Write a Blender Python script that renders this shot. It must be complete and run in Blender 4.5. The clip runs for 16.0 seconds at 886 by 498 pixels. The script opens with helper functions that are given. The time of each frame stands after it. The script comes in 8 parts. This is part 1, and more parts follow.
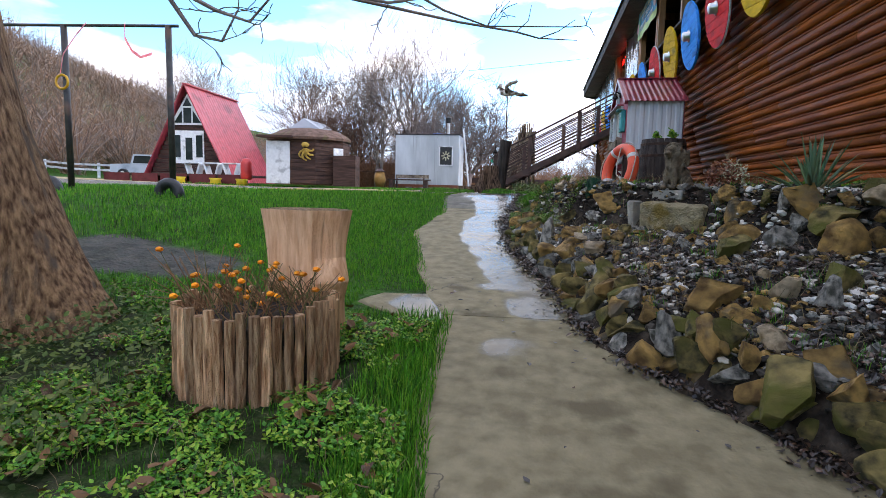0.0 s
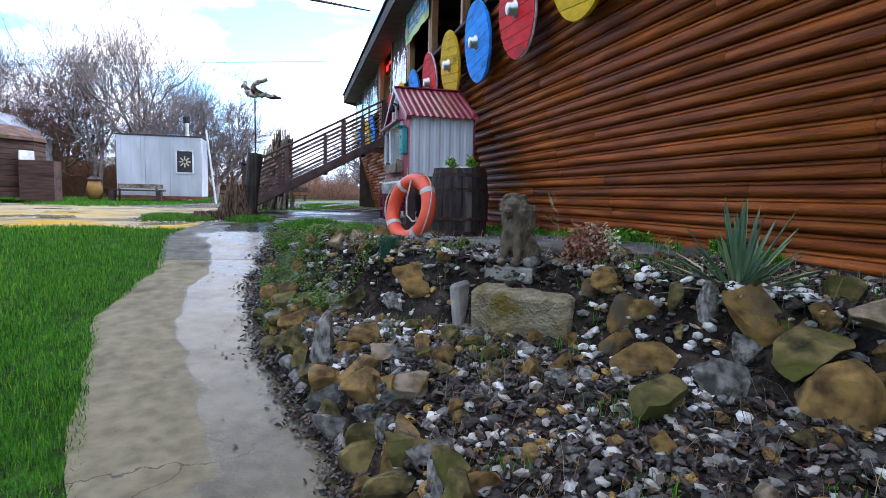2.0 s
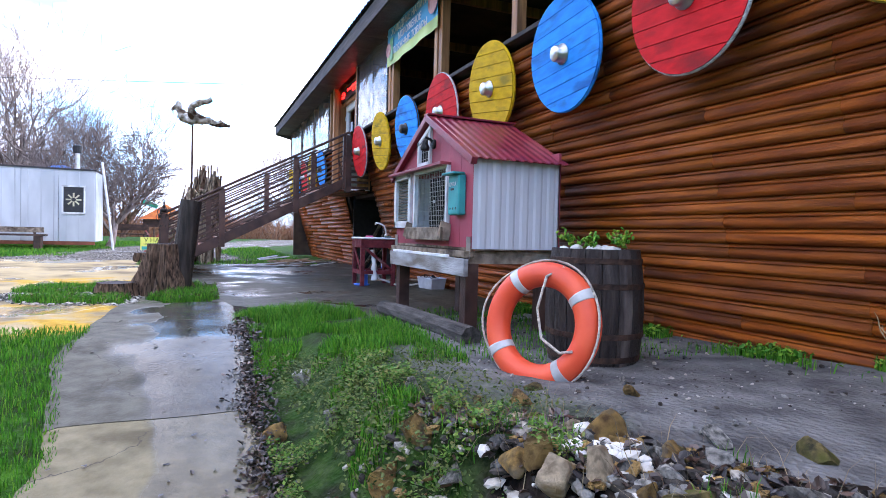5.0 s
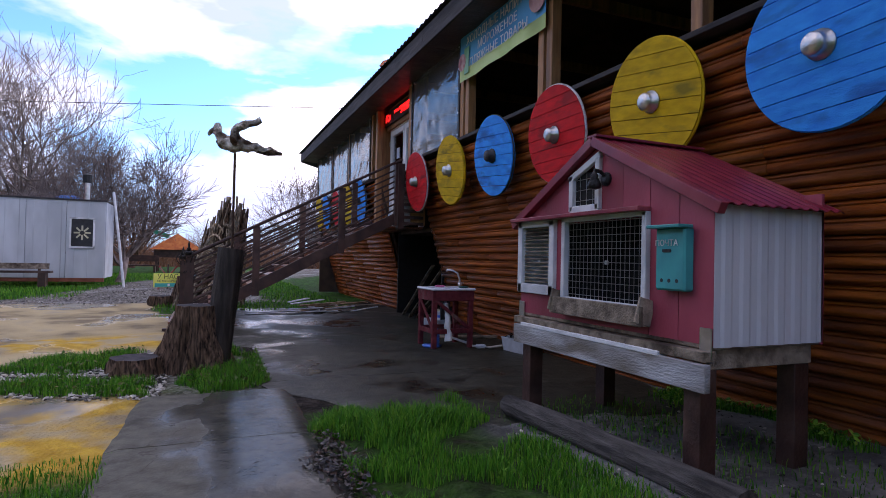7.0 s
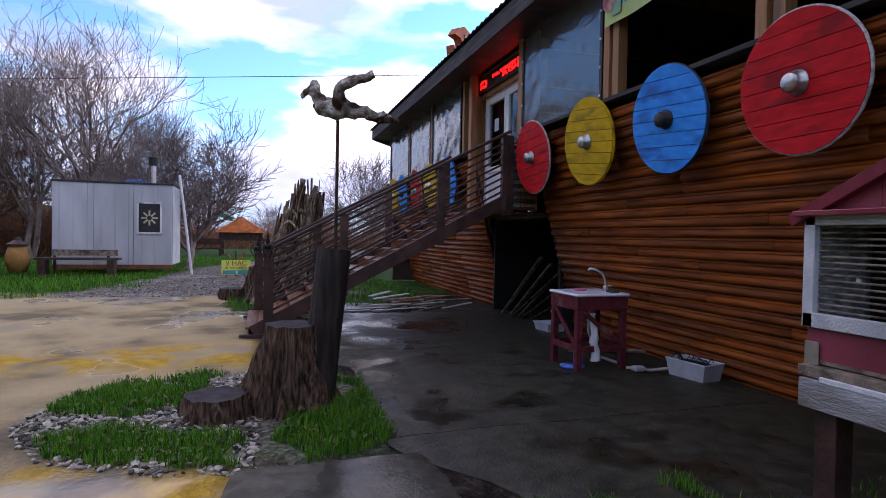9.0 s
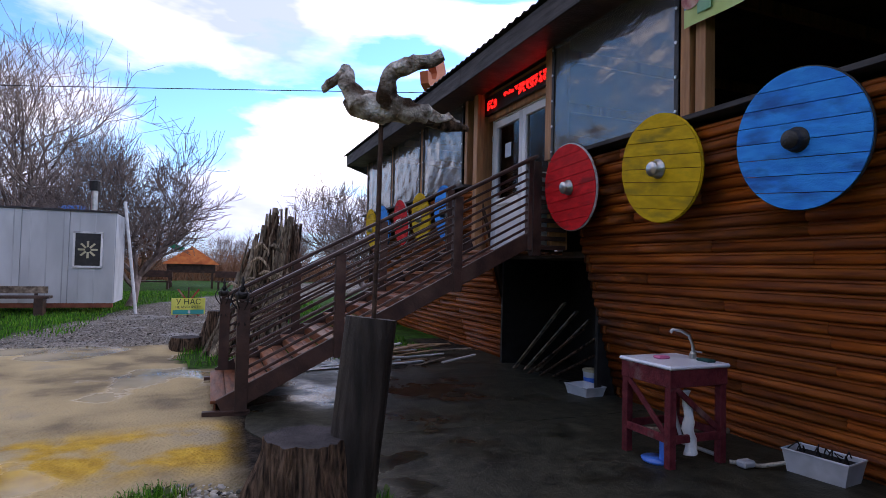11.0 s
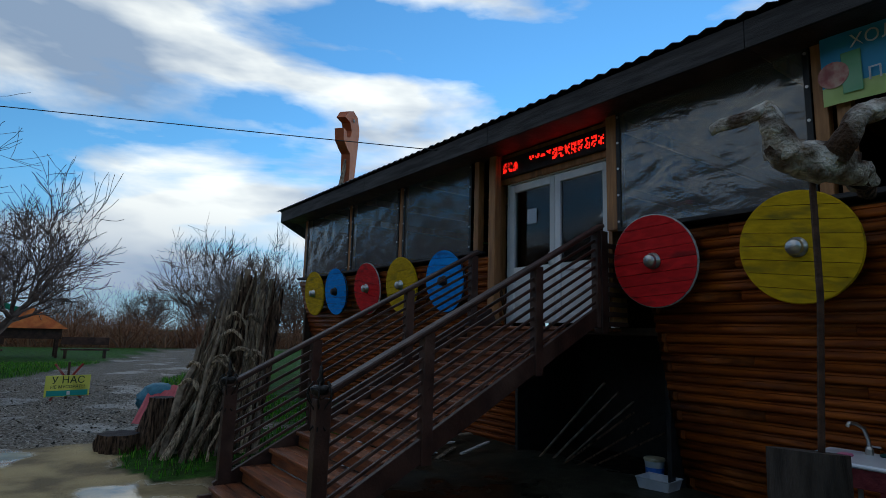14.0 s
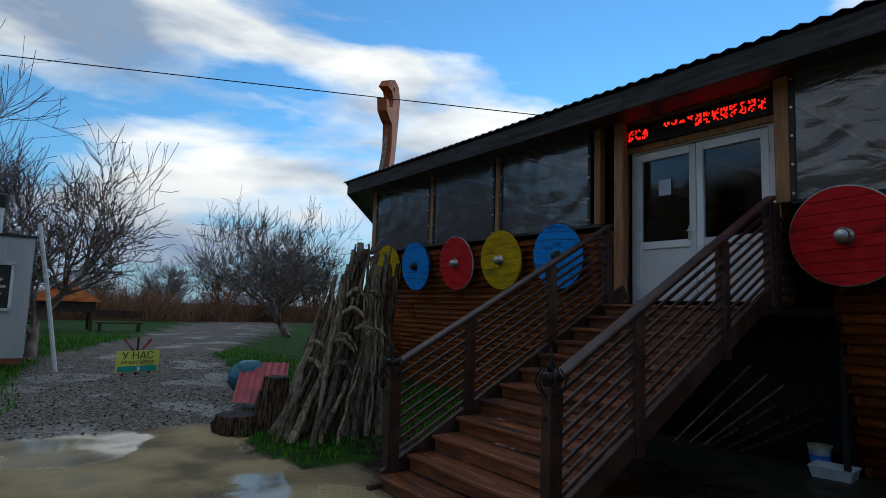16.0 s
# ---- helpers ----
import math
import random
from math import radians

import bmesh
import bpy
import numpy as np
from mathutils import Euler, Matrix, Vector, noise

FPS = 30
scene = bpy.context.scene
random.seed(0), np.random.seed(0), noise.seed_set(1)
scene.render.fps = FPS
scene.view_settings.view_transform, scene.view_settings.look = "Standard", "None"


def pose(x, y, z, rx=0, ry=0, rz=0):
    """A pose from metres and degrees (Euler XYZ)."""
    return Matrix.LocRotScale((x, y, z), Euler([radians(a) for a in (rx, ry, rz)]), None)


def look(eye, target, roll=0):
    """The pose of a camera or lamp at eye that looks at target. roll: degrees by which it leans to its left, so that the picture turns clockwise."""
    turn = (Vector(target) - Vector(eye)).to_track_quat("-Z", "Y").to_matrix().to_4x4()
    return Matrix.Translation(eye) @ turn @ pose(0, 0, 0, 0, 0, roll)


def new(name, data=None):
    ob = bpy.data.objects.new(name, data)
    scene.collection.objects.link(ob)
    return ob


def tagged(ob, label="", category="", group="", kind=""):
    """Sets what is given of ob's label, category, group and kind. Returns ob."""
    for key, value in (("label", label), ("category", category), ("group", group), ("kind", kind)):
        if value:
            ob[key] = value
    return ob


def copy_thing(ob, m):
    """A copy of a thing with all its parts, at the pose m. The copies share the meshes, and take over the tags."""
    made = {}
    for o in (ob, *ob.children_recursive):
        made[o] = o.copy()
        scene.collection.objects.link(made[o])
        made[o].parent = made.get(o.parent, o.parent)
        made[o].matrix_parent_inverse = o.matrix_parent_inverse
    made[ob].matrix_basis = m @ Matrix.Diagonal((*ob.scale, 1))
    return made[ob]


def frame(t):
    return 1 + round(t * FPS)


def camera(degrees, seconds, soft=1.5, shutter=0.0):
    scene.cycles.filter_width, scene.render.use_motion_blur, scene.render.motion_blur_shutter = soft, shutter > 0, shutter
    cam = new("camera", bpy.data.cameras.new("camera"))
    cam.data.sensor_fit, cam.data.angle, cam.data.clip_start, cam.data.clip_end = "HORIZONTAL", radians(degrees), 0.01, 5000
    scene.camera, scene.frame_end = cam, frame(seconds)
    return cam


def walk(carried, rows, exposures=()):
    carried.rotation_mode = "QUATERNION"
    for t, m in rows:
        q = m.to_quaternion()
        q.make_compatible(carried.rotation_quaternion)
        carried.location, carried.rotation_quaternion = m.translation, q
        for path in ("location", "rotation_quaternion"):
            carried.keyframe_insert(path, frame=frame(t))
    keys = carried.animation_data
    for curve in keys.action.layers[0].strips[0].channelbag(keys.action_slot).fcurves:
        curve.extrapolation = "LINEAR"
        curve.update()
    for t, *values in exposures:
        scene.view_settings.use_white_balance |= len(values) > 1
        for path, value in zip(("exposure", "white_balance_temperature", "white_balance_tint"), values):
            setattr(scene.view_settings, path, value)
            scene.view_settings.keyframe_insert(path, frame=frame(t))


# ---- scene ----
cam = camera(76.1, 16.0, soft=0.85)
PATH = [
    (0, (0.035, -0.072, 1.592), (-0.292, 1.89, 1.383), 1.4),
    (0.5, (0.087, 0.753, 1.668), (0.008, 2.74, 1.457), 1.3),
    (1, (0.014, 1.404, 1.82), (0.144, 3.393, 1.648), 1.3),
    (1.5, (0.043, 1.954, 1.905), (0.359, 3.92, 1.713), 1.3),
    (2, (-0.015, 2.489, 2.075), (0.48, 4.418, 1.894), 1.3),
    (2.5, (-0.107, 2.869, 2.202), (0.501, 4.767, 2.043), 1.4),
    (3, (-0.196, 3.397, 2.271), (0.485, 5.271, 2.115), 1.3),
    (3.5, (-0.344, 3.961, 2.285), (0.402, 5.81, 2.132), 1.3),
    (4, (-0.461, 4.538, 2.317), (0.322, 6.374, 2.199), 1.4),
    (4.5, (-0.586, 5.18, 2.381), (0.235, 7.002, 2.303), 1.4),
    (5, (-0.792, 5.734, 2.491), (0.005, 7.568, 2.441), 1.5),
    (5.2, (-0.851, 5.943, 2.501), (-0.074, 7.786, 2.469), 1.5),
    (7.3, (-1.262, 8.253, 2.858), (-0.486, 10.096, 2.897), 1.3),
    (7.5, (-1.318, 8.433, 2.852), (-0.552, 10.281, 2.894), 1.5),
    (8, (-1.355, 8.966, 2.941), (-0.684, 10.850, 2.929), 1.0),
    (8.2, (-1.407, 9.185, 2.971), (-0.786, 11.086, 2.944), 1.0),
    (10.3, (-1.571, 11.092, 3.102), (-0.968, 12.998, 3.052), 1.1),
    (10.5, (-1.622, 11.256, 3.129), (-0.976, 13.149, 3.104), 1.2),
    (11, (-1.759, 11.825, 3.203), (-1.003, 13.676, 3.27), 1.4),
    (11.5, (-2.066, 12.321, 3.26), (-1.199, 14.116, 3.422), 1.4),
    (12, (-2.378, 12.716, 3.349), (-1.398, 14.445, 3.574), 1.4),
    (12.5, (-2.659, 13.132, 3.348), (-1.582, 14.797, 3.61), 1.5),
    (13, (-3.005, 13.461, 3.353), (-1.856, 15.071, 3.649), 1.5),
    (13.5, (-3.259, 13.778, 3.322), (-2.074, 15.359, 3.633), 1.5),
    (14, (-3.56, 14.018, 3.335), (-2.38, 15.605, 3.633), 1.6),
    (14.5, (-3.914, 14.24, 3.339), (-2.775, 15.861, 3.614), 1.7),
    (15, (-4.158, 14.664, 3.319), (-3.029, 16.296, 3.57), 1.7),
    (15.5, (-4.454, 15.101, 3.31), (-3.289, 16.711, 3.539), 1.8),
    (16, (-4.733, 15.548, 3.335), (-3.551, 17.148, 3.543), 1.9),
]
EXPOSURES = [(0, 1.0, 7300, 18), (1.5, 1.12, 6750, 17), (3.5, 1.62, 6600, 22), (5.2, 1.7, 6600, 24), (7.3, 0.04, 6850, 32), (8.2, 0.0, 6900, 32), (10.5, 0.12, 7000, 36), (11.2, 0.0, 7000, 24), (12.0, -0.36, 7000, 16), (12.5, -0.85, 6500, 10), (13.0, -1.12, 6400, 3), (16.0, -1.22, 6600, 5)]
walk(cam, [(t, look(eye, target, roll)) for t, eye, target, roll in PATH], EXPOSURES)

# ---- light ----
SUN_ELEV, SUN_AZ = 14.0, 62.0          # the low sun stands behind the building, towards the sea
world = bpy.data.worlds.new("world")
scene.world = world
world.use_nodes = True
wn, wl = world.node_tree.nodes, world.node_tree.links
wn.clear()
w_out = wn.new("ShaderNodeOutputWorld")
w_bg = wn.new("ShaderNodeBackground")
w_sky = wn.new("ShaderNodeTexSky")
w_sky.sky_type, w_sky.sun_disc = "NISHITA", False
w_sky.sun_elevation, w_sky.sun_rotation = radians(SUN_ELEV + 12), radians(SUN_AZ)
w_sky.air_density, w_sky.dust_density, w_sky.ozone_density = 1.0, 0.0, 1.6
w_tc = wn.new("ShaderNodeTexCoord")
w_map = wn.new("ShaderNodeMapping")
w_map.inputs["Scale"].default_value = (1.0, 1.0, 3.2)
w_map.inputs["Rotation"].default_value = (0.12, 0.16, 0.5)
w_n1 = wn.new("ShaderNodeTexNoise")
w_n1.inputs["Scale"].default_value, w_n1.inputs["Detail"].default_value = 2.1, 9.0
w_n1.inputs["Roughness"].default_value = 0.52
w_n1.inputs["Distortion"].default_value = 0.25
w_ramp = wn.new("ShaderNodeValToRGB")
w_ramp.color_ramp.elements[0].position, w_ramp.color_ramp.elements[1].position = 0.45, 0.565
w_n2 = wn.new("ShaderNodeTexNoise")
w_n2.inputs["Scale"].default_value, w_n2.inputs["Detail"].default_value = 3.4, 5.0
w_cloud = wn.new("ShaderNodeValToRGB")
w_cloud.color_ramp.elements[0].position, w_cloud.color_ramp.elements[1].position = 0.34, 0.6
w_cloud.color_ramp.elements[0].color = (4.2, 5.6, 8.2, 1)
w_cloud.color_ramp.elements[1].color = (15.5, 15.6, 15.8, 1)
w_mix = wn.new("ShaderNodeMixRGB")
w_gain = wn.new("ShaderNodeMixRGB")
w_gain.blend_type = "MULTIPLY"
w_gain.inputs["Fac"].default_value = 1.0
w_gain.inputs["Color2"].default_value = (1.0, 1.85, 2.4, 1)
wl.new(w_tc.outputs["Generated"], w_map.inputs["Vector"])
wl.new(w_map.outputs["Vector"], w_n1.inputs["Vector"])
wl.new(w_map.outputs["Vector"], w_n2.inputs["Vector"])
wl.new(w_n1.outputs["Fac"], w_ramp.inputs["Fac"])
wl.new(w_n2.outputs["Fac"], w_cloud.inputs["Fac"])
wl.new(w_sky.outputs["Color"], w_gain.inputs["Color1"])
wl.new(w_gain.outputs["Color"], w_mix.inputs["Color1"])
wl.new(w_cloud.outputs["Color"], w_mix.inputs["Color2"])
wl.new(w_ramp.outputs["Color"], w_mix.inputs["Fac"])
# the sky is brighter towards the hidden sun
w_dot = wn.new("ShaderNodeVectorMath")
w_dot.operation = "DOT_PRODUCT"
w_dot.inputs[1].default_value = (math.sin(radians(SUN_AZ)), math.cos(radians(SUN_AZ)), 0.15)
wl.new(w_tc.outputs["Generated"], w_dot.inputs[0])
w_side = wn.new("ShaderNodeMapRange")
w_side.inputs["From Min"].default_value, w_side.inputs["From Max"].default_value = -1.0, 1.0
w_side.inputs["To Min"].default_value, w_side.inputs["To Max"].default_value = 0.65, 1.3
wl.new(w_dot.outputs["Value"], w_side.inputs["Value"])
w_lit = wn.new("ShaderNodeVectorMath")
w_lit.operation = "SCALE"
w_sep = wn.new("ShaderNodeSeparateXYZ")
wl.new(w_tc.outputs["Generated"], w_sep.inputs["Vector"])
w_low = wn.new("ShaderNodeMapRange")
w_low.interpolation_type = "SMOOTHSTEP"
w_low.inputs["From Min"].default_value, w_low.inputs["From Max"].default_value = 0.0, 0.25
w_low.inputs["To Min"].default_value, w_low.inputs["To Max"].default_value = 0.85, 0.0
wl.new(w_sep.outputs["Z"], w_low.inputs["Value"])
w_haze = wn.new("ShaderNodeMixRGB")
w_haze.inputs["Color2"].default_value = (3.4, 4.8, 7.5, 1)
wl.new(w_low.outputs["Result"], w_haze.inputs["Fac"])
wl.new(w_mix.outputs["Color"], w_haze.inputs["Color1"])
wl.new(w_haze.outputs["Color"], w_lit.inputs[0])
wl.new(w_side.outputs["Result"], w_lit.inputs["Scale"])
wl.new(w_lit.outputs["Vector"], w_bg.inputs["Color"])
w_bg.inputs["Strength"].default_value = 0.13
wl.new(w_bg.outputs["Background"], w_out.inputs["Surface"])

sun_data = bpy.data.lights.new("sun", "SUN")
sun_data.energy, sun_data.angle, sun_data.color = 1.2, radians(14), (1.0, 0.9, 0.76)
sun_dir = Vector((math.sin(radians(SUN_AZ)) * math.cos(radians(SUN_ELEV)), math.cos(radians(SUN_AZ)) * math.cos(radians(SUN_ELEV)), math.sin(radians(SUN_ELEV))))
new("sun", sun_data).matrix_world = look(sun_dir * 100, (0, 0, 0))


# ---- materials ----
def surf(name, c1, c2, scale=6.0, rough=0.7, bump=0.3, stretch=(1, 1, 1), c3=None, metal=0.0, fine=60.0, vary=0.15, rough2=None, bdist=0.02, spec=0.5, lo=0.35, hi=0.65, stain=0.55):
    """Two tones in a coarse noise, a third in large stains, fine grain in the relief, a shift from object to object."""
    m = bpy.data.materials.new(name)
    m.use_nodes = True
    n, l = m.node_tree.nodes, m.node_tree.links
    b = n["Principled BSDF"]
    tc = n.new("ShaderNodeTexCoord")
    mp = n.new("ShaderNodeMapping")
    mp.inputs["Scale"].default_value = stretch
    oi = n.new("ShaderNodeObjectInfo")
    off = n.new("ShaderNodeVectorMath")
    off.operation = "SCALE"
    off.inputs[0].default_value = (37.0, 91.0, 53.0)
    l.new(oi.outputs["Random"], off.inputs["Scale"])
    l.new(off.outputs["Vector"], mp.inputs["Location"])
    l.new(tc.outputs["Object"], mp.inputs["Vector"])
    n1 = n.new("ShaderNodeTexNoise")
    n1.inputs["Scale"].default_value, n1.inputs["Detail"].default_value = scale, 6.0
    l.new(mp.outputs["Vector"], n1.inputs["Vector"])
    r1 = n.new("ShaderNodeValToRGB")
    r1.color_ramp.elements[0].position, r1.color_ramp.elements[1].position = lo, hi
    r1.color_ramp.elements[0].color, r1.color_ramp.elements[1].color = (*c1, 1), (*c2, 1)
    l.new(n1.outputs["Fac"], r1.inputs["Fac"])
    n2 = n.new("ShaderNodeTexNoise")
    n2.inputs["Scale"].default_value, n2.inputs["Detail"].default_value = scale * 0.31, 4.0
    l.new(mp.outputs["Vector"], n2.inputs["Vector"])
    r2 = n.new("ShaderNodeValToRGB")
    r2.color_ramp.elements[0].position, r2.color_ramp.elements[1].position = stain, stain + 0.13
    l.new(n2.outputs["Fac"], r2.inputs["Fac"])
    mx = n.new("ShaderNodeMixRGB")
    l.new(r2.outputs["Color"], mx.inputs["Fac"])
    l.new(r1.outputs["Color"], mx.inputs["Color1"])
    c3 = c3 or tuple(a * 0.6 for a in c1)
    mx.inputs["Color2"].default_value = (*c3, 1)
    hv = n.new("ShaderNodeHueSaturation")
    vr = n.new("ShaderNodeMapRange")
    vr.inputs["To Min"].default_value, vr.inputs["To Max"].default_value = 1 - vary, 1 + vary
    l.new(oi.outputs["Random"], vr.inputs["Value"])
    l.new(vr.outputs["Result"], hv.inputs["Value"])
    l.new(mx.outputs["Color"], hv.inputs["Color"])
    l.new(hv.outputs["Color"], b.inputs["Base Color"])
    n3 = n.new("ShaderNodeTexNoise")
    n3.inputs["Scale"].default_value, n3.inputs["Detail"].default_value = fine, 3.0
    l.new(mp.outputs["Vector"], n3.inputs["Vector"])
    ad = n.new("ShaderNodeMath")
    ad.operation = "MULTIPLY_ADD"
    ad.inputs[1].default_value = 2.0
    l.new(n1.outputs["Fac"], ad.inputs[0])
    l.new(n3.outputs["Fac"], ad.inputs[2])
    bp = n.new("ShaderNodeBump")
    bp.inputs["Strength"].default_value, bp.inputs["Distance"].default_value = bump, bdist
    l.new(ad.outputs["Value"], bp.inputs["Height"])
    l.new(bp.outputs["Normal"], b.inputs["Normal"])
    rr = n.new("ShaderNodeMapRange")
    rr.inputs["To Min"].default_value, rr.inputs["To Max"].default_value = rough, rough if rough2 is None else rough2
    rr.inputs["From Min"].default_value, rr.inputs["From Max"].default_value = 0.35, 0.65
    l.new(n2.outputs["Fac"], rr.inputs["Value"])
    l.new(rr.outputs["Result"], b.inputs["Roughness"])
    b.inputs["Metallic"].default_value = metal
    b.inputs["Specular IOR Level"].default_value = spec if rough < 0.6 else min(spec, 0.22)
    return m


def glow(name, colour, strength):
    m = bpy.data.materials.new(name)
    m.use_nodes = True
    b = m.node_tree.nodes["Principled BSDF"]
    b.inputs["Base Color"].default_value = (*colour, 1)
    b.inputs["Emission Color"].default_value = (*colour, 1)
    b.inputs["Emission Strength"].default_value = strength
    return m


def sheet_glass(name, tint, clear, rough, milk=0.0, ior=1.6):
    """Thin clear sheet: mostly let through, with a glossy skin."""
    m = bpy.data.materials.new(name)
    m.use_nodes = True
    n, l = m.node_tree.nodes, m.node_tree.links
    n.remove(n["Principled BSDF"])
    tr, gl, mx, fr = n.new("ShaderNodeBsdfTransparent"), n.new("ShaderNodeBsdfGlossy"), n.new("ShaderNodeMixShader"), n.new("ShaderNodeFresnel")
    tc, nz, bp = n.new("ShaderNodeTexCoord"), n.new("ShaderNodeTexNoise"), n.new("ShaderNodeBump")
    mp = n.new("ShaderNodeMapping")
    mp.inputs["Scale"].default_value = (1, 1, 2.2)
    nz.inputs["Scale"].default_value, nz.inputs["Detail"].default_value, nz.inputs["Distortion"].default_value = 1.7, 3, 1.4
    bp.inputs["Strength"].default_value, bp.inputs["Distance"].default_value = clear, 0.05
    tr.inputs["Color"].default_value = (*tint, 1)
    gl.inputs["Roughness"].default_value = rough
    fr.inputs["IOR"].default_value = ior
    l.new(tc.outputs["Object"], mp.inputs["Vector"])
    l.new(mp.outputs["Vector"], nz.inputs["Vector"])
    l.new(nz.outputs["Fac"], bp.inputs["Height"])
    l.new(bp.outputs["Normal"], gl.inputs["Normal"])
    l.new(bp.outputs["Normal"], fr.inputs["Normal"])
    l.new(fr.outputs["Fac"], mx.inputs["Fac"])
    df, m2 = n.new("ShaderNodeBsdfDiffuse"), n.new("ShaderNodeMixShader")
    df.inputs["Color"].default_value = (0.7, 0.73, 0.78, 1)
    m2.inputs["Fac"].default_value = milk
    l.new(tr.outputs["BSDF"], m2.inputs[1])
    l.new(df.outputs["BSDF"], m2.inputs[2])
    l.new(m2.outputs["Shader"], mx.inputs[1])
    l.new(gl.outputs["BSDF"], mx.inputs[2])
    l.new(mx.outputs["Shader"], n["Material Output"].inputs["Surface"])
    return m


M_SIDING = surf("varnished_siding", (0.17, 0.034, 0.004), (0.37, 0.088, 0.007), 6, 0.42, 0.4, (3, 0.3, 4), c3=(0.13, 0.026, 0.004), fine=70, vary=0.25, rough2=0.56, spec=0.3, lo=0.36, hi=0.64, stain=0.63)
M_POST = surf("pine_post", (0.30, 0.13, 0.045), (0.45, 0.21, 0.08), 7, 0.55, 0.25, (3, 3, 0.3), c3=(0.2, 0.09, 0.04), vary=0.15)
M_DARKWOOD = surf("dark_stained_wood", (0.03, 0.012, 0.009), (0.07, 0.03, 0.022), 8, 0.42, 0.3, (0.6, 0.6, 0.6), c3=(0.11, 0.06, 0.045), vary=0.25, rough2=0.6)
M_TREAD = surf("wet_stair_boards", (0.13, 0.036, 0.013), (0.3, 0.095, 0.032), 7, 0.3, 0.4, (3, 0.4, 3), c3=(0.05, 0.018, 0.01), vary=0.3, rough2=0.5)
M_FASCIA = surf("weathered_fascia", (0.035, 0.032, 0.034), (0.075, 0.07, 0.072), 6, 0.7, 0.4, (3, 0.3, 3), vary=0.2)
M_SHEET = surf("grey_corrugated_roofing", (0.08, 0.085, 0.095), (0.13, 0.13, 0.14), 4, 0.5, 0.15, metal=0.3)
M_FILM = sheet_glass("clear_film", (0.74, 0.79, 0.87), 0.22, 0.1, 0.13, 2.1)
M_GLASS = sheet_glass("window_glass", (0.72, 0.76, 0.78), 0.03, 0.02)
# dark tone carries the shade of the gallery's inside
M_INSIDE = surf("shade_toned_boards", (0.05, 0.03, 0.022), (0.09, 0.055, 0.035), 3, 0.7, 0.2)
M_PVC = surf("white_plastic_frame", (0.72, 0.74, 0.78), (0.8, 0.81, 0.83), 3, 0.35, 0.03, c3=(0.6, 0.62, 0.66))
# real black parts; on the recess walls it stands for deep shade
M_BLACK = surf("black_paint_and_shade", (0.008, 0.008, 0.009), (0.02, 0.02, 0.022), 9, 0.5, 0.3)
M_IRON = surf("black_iron", (0.012, 0.012, 0.013), (0.03, 0.028, 0.027), 20, 0.45, 0.4, metal=0.6)
M_STEEL = surf("galvanised_steel", (0.5, 0.5, 0.5), (0.65, 0.64, 0.62), 12, 0.3, 0.15, metal=0.95, c3=(0.36, 0.35, 0.33))
M_YELLOW = surf("yellow_shield_paint", (0.52, 0.32, 0.004), (0.7, 0.44, 0.008), 6, 0.75, 0.35, (0.5, 1, 3), c3=(0.26, 0.19, 0.015), vary=0.08, spec=0.25)
M_BLUE = surf("blue_shield_paint", (0.004, 0.25, 0.82), (0.008, 0.34, 0.92), 6, 0.7, 0.35, (0.5, 1, 3), c3=(0.012, 0.13, 0.45), vary=0.08, spec=0.25)
M_RED = surf("red_shield_paint", (0.55, 0.008, 0.012), (0.74, 0.016, 0.022), 6, 0.7, 0.35, (0.5, 1, 3), c3=(0.3, 0.012, 0.015), vary=0.08, spec=0.25)
M_RIMW = surf("white_rope_rim", (0.5, 0.5, 0.5), (0.7, 0.7, 0.69), 30, 0.8, 0.8, c3=(0.35, 0.34, 0.33))
M_HUTRED = surf("faded_raspberry_paint", (0.28, 0.035, 0.06), (0.36, 0.055, 0.085), 3, 0.55, 0.12, (1, 1, 0.5), c3=(0.22, 0.03, 0.045), vary=0.06)
M_HUTROOF = surf("wine_red_roof_sheet", (0.18, 0.016, 0.03), (0.26, 0.028, 0.045), 5, 0.28, 0.08, c3=(0.3, 0.06, 0.07), vary=0.04)
M_WHITESHEET = surf("white_sheet_metal", (0.55, 0.58, 0.63), (0.64, 0.66, 0.7), 2.5, 0.4, 0.06, (1, 1, 0.4), c3=(0.47, 0.5, 0.55))
M_FLAKED = surf("bare_flaking_plank", (0.2, 0.17, 0.14), (0.52, 0.53, 0.55), 5, 0.7, 0.5, (1, 0.35, 1.5), c3=(0.1, 0.075, 0.06), stain=0.52)
M_WHITEWOOD = surf("flaking_white_wood", (0.5, 0.51, 0.53), (0.68, 0.69, 0.7), 6, 0.65, 0.35, (1, 1, 1), c3=(0.22, 0.2, 0.19), stain=0.62)
M_GREYWOOD = surf("grey_weathered_wood", (0.13, 0.1, 0.075), (0.36, 0.285, 0.215), 9, 0.8, 0.6, (1, 1, 1), c3=(0.06, 0.042, 0.03))
M_MAIL = surf("teal_mailbox_paint", (0.012, 0.26, 0.27), (0.02, 0.33, 0.33), 5, 0.4, 0.05, c3=(0.015, 0.2, 0.21))
M_BARREL = surf("dark_barrel_staves", (0.022, 0.017, 0.016), (0.06, 0.048, 0.044), 8, 0.62, 0.6, (3, 3, 0.5), c3=(0.12, 0.1, 0.09), vary=0.35, stain=0.58)
M_RUST = surf("rusted_hoop", (0.04, 0.025, 0.02), (0.09, 0.05, 0.035), 18, 0.7, 0.4, metal=0.3)
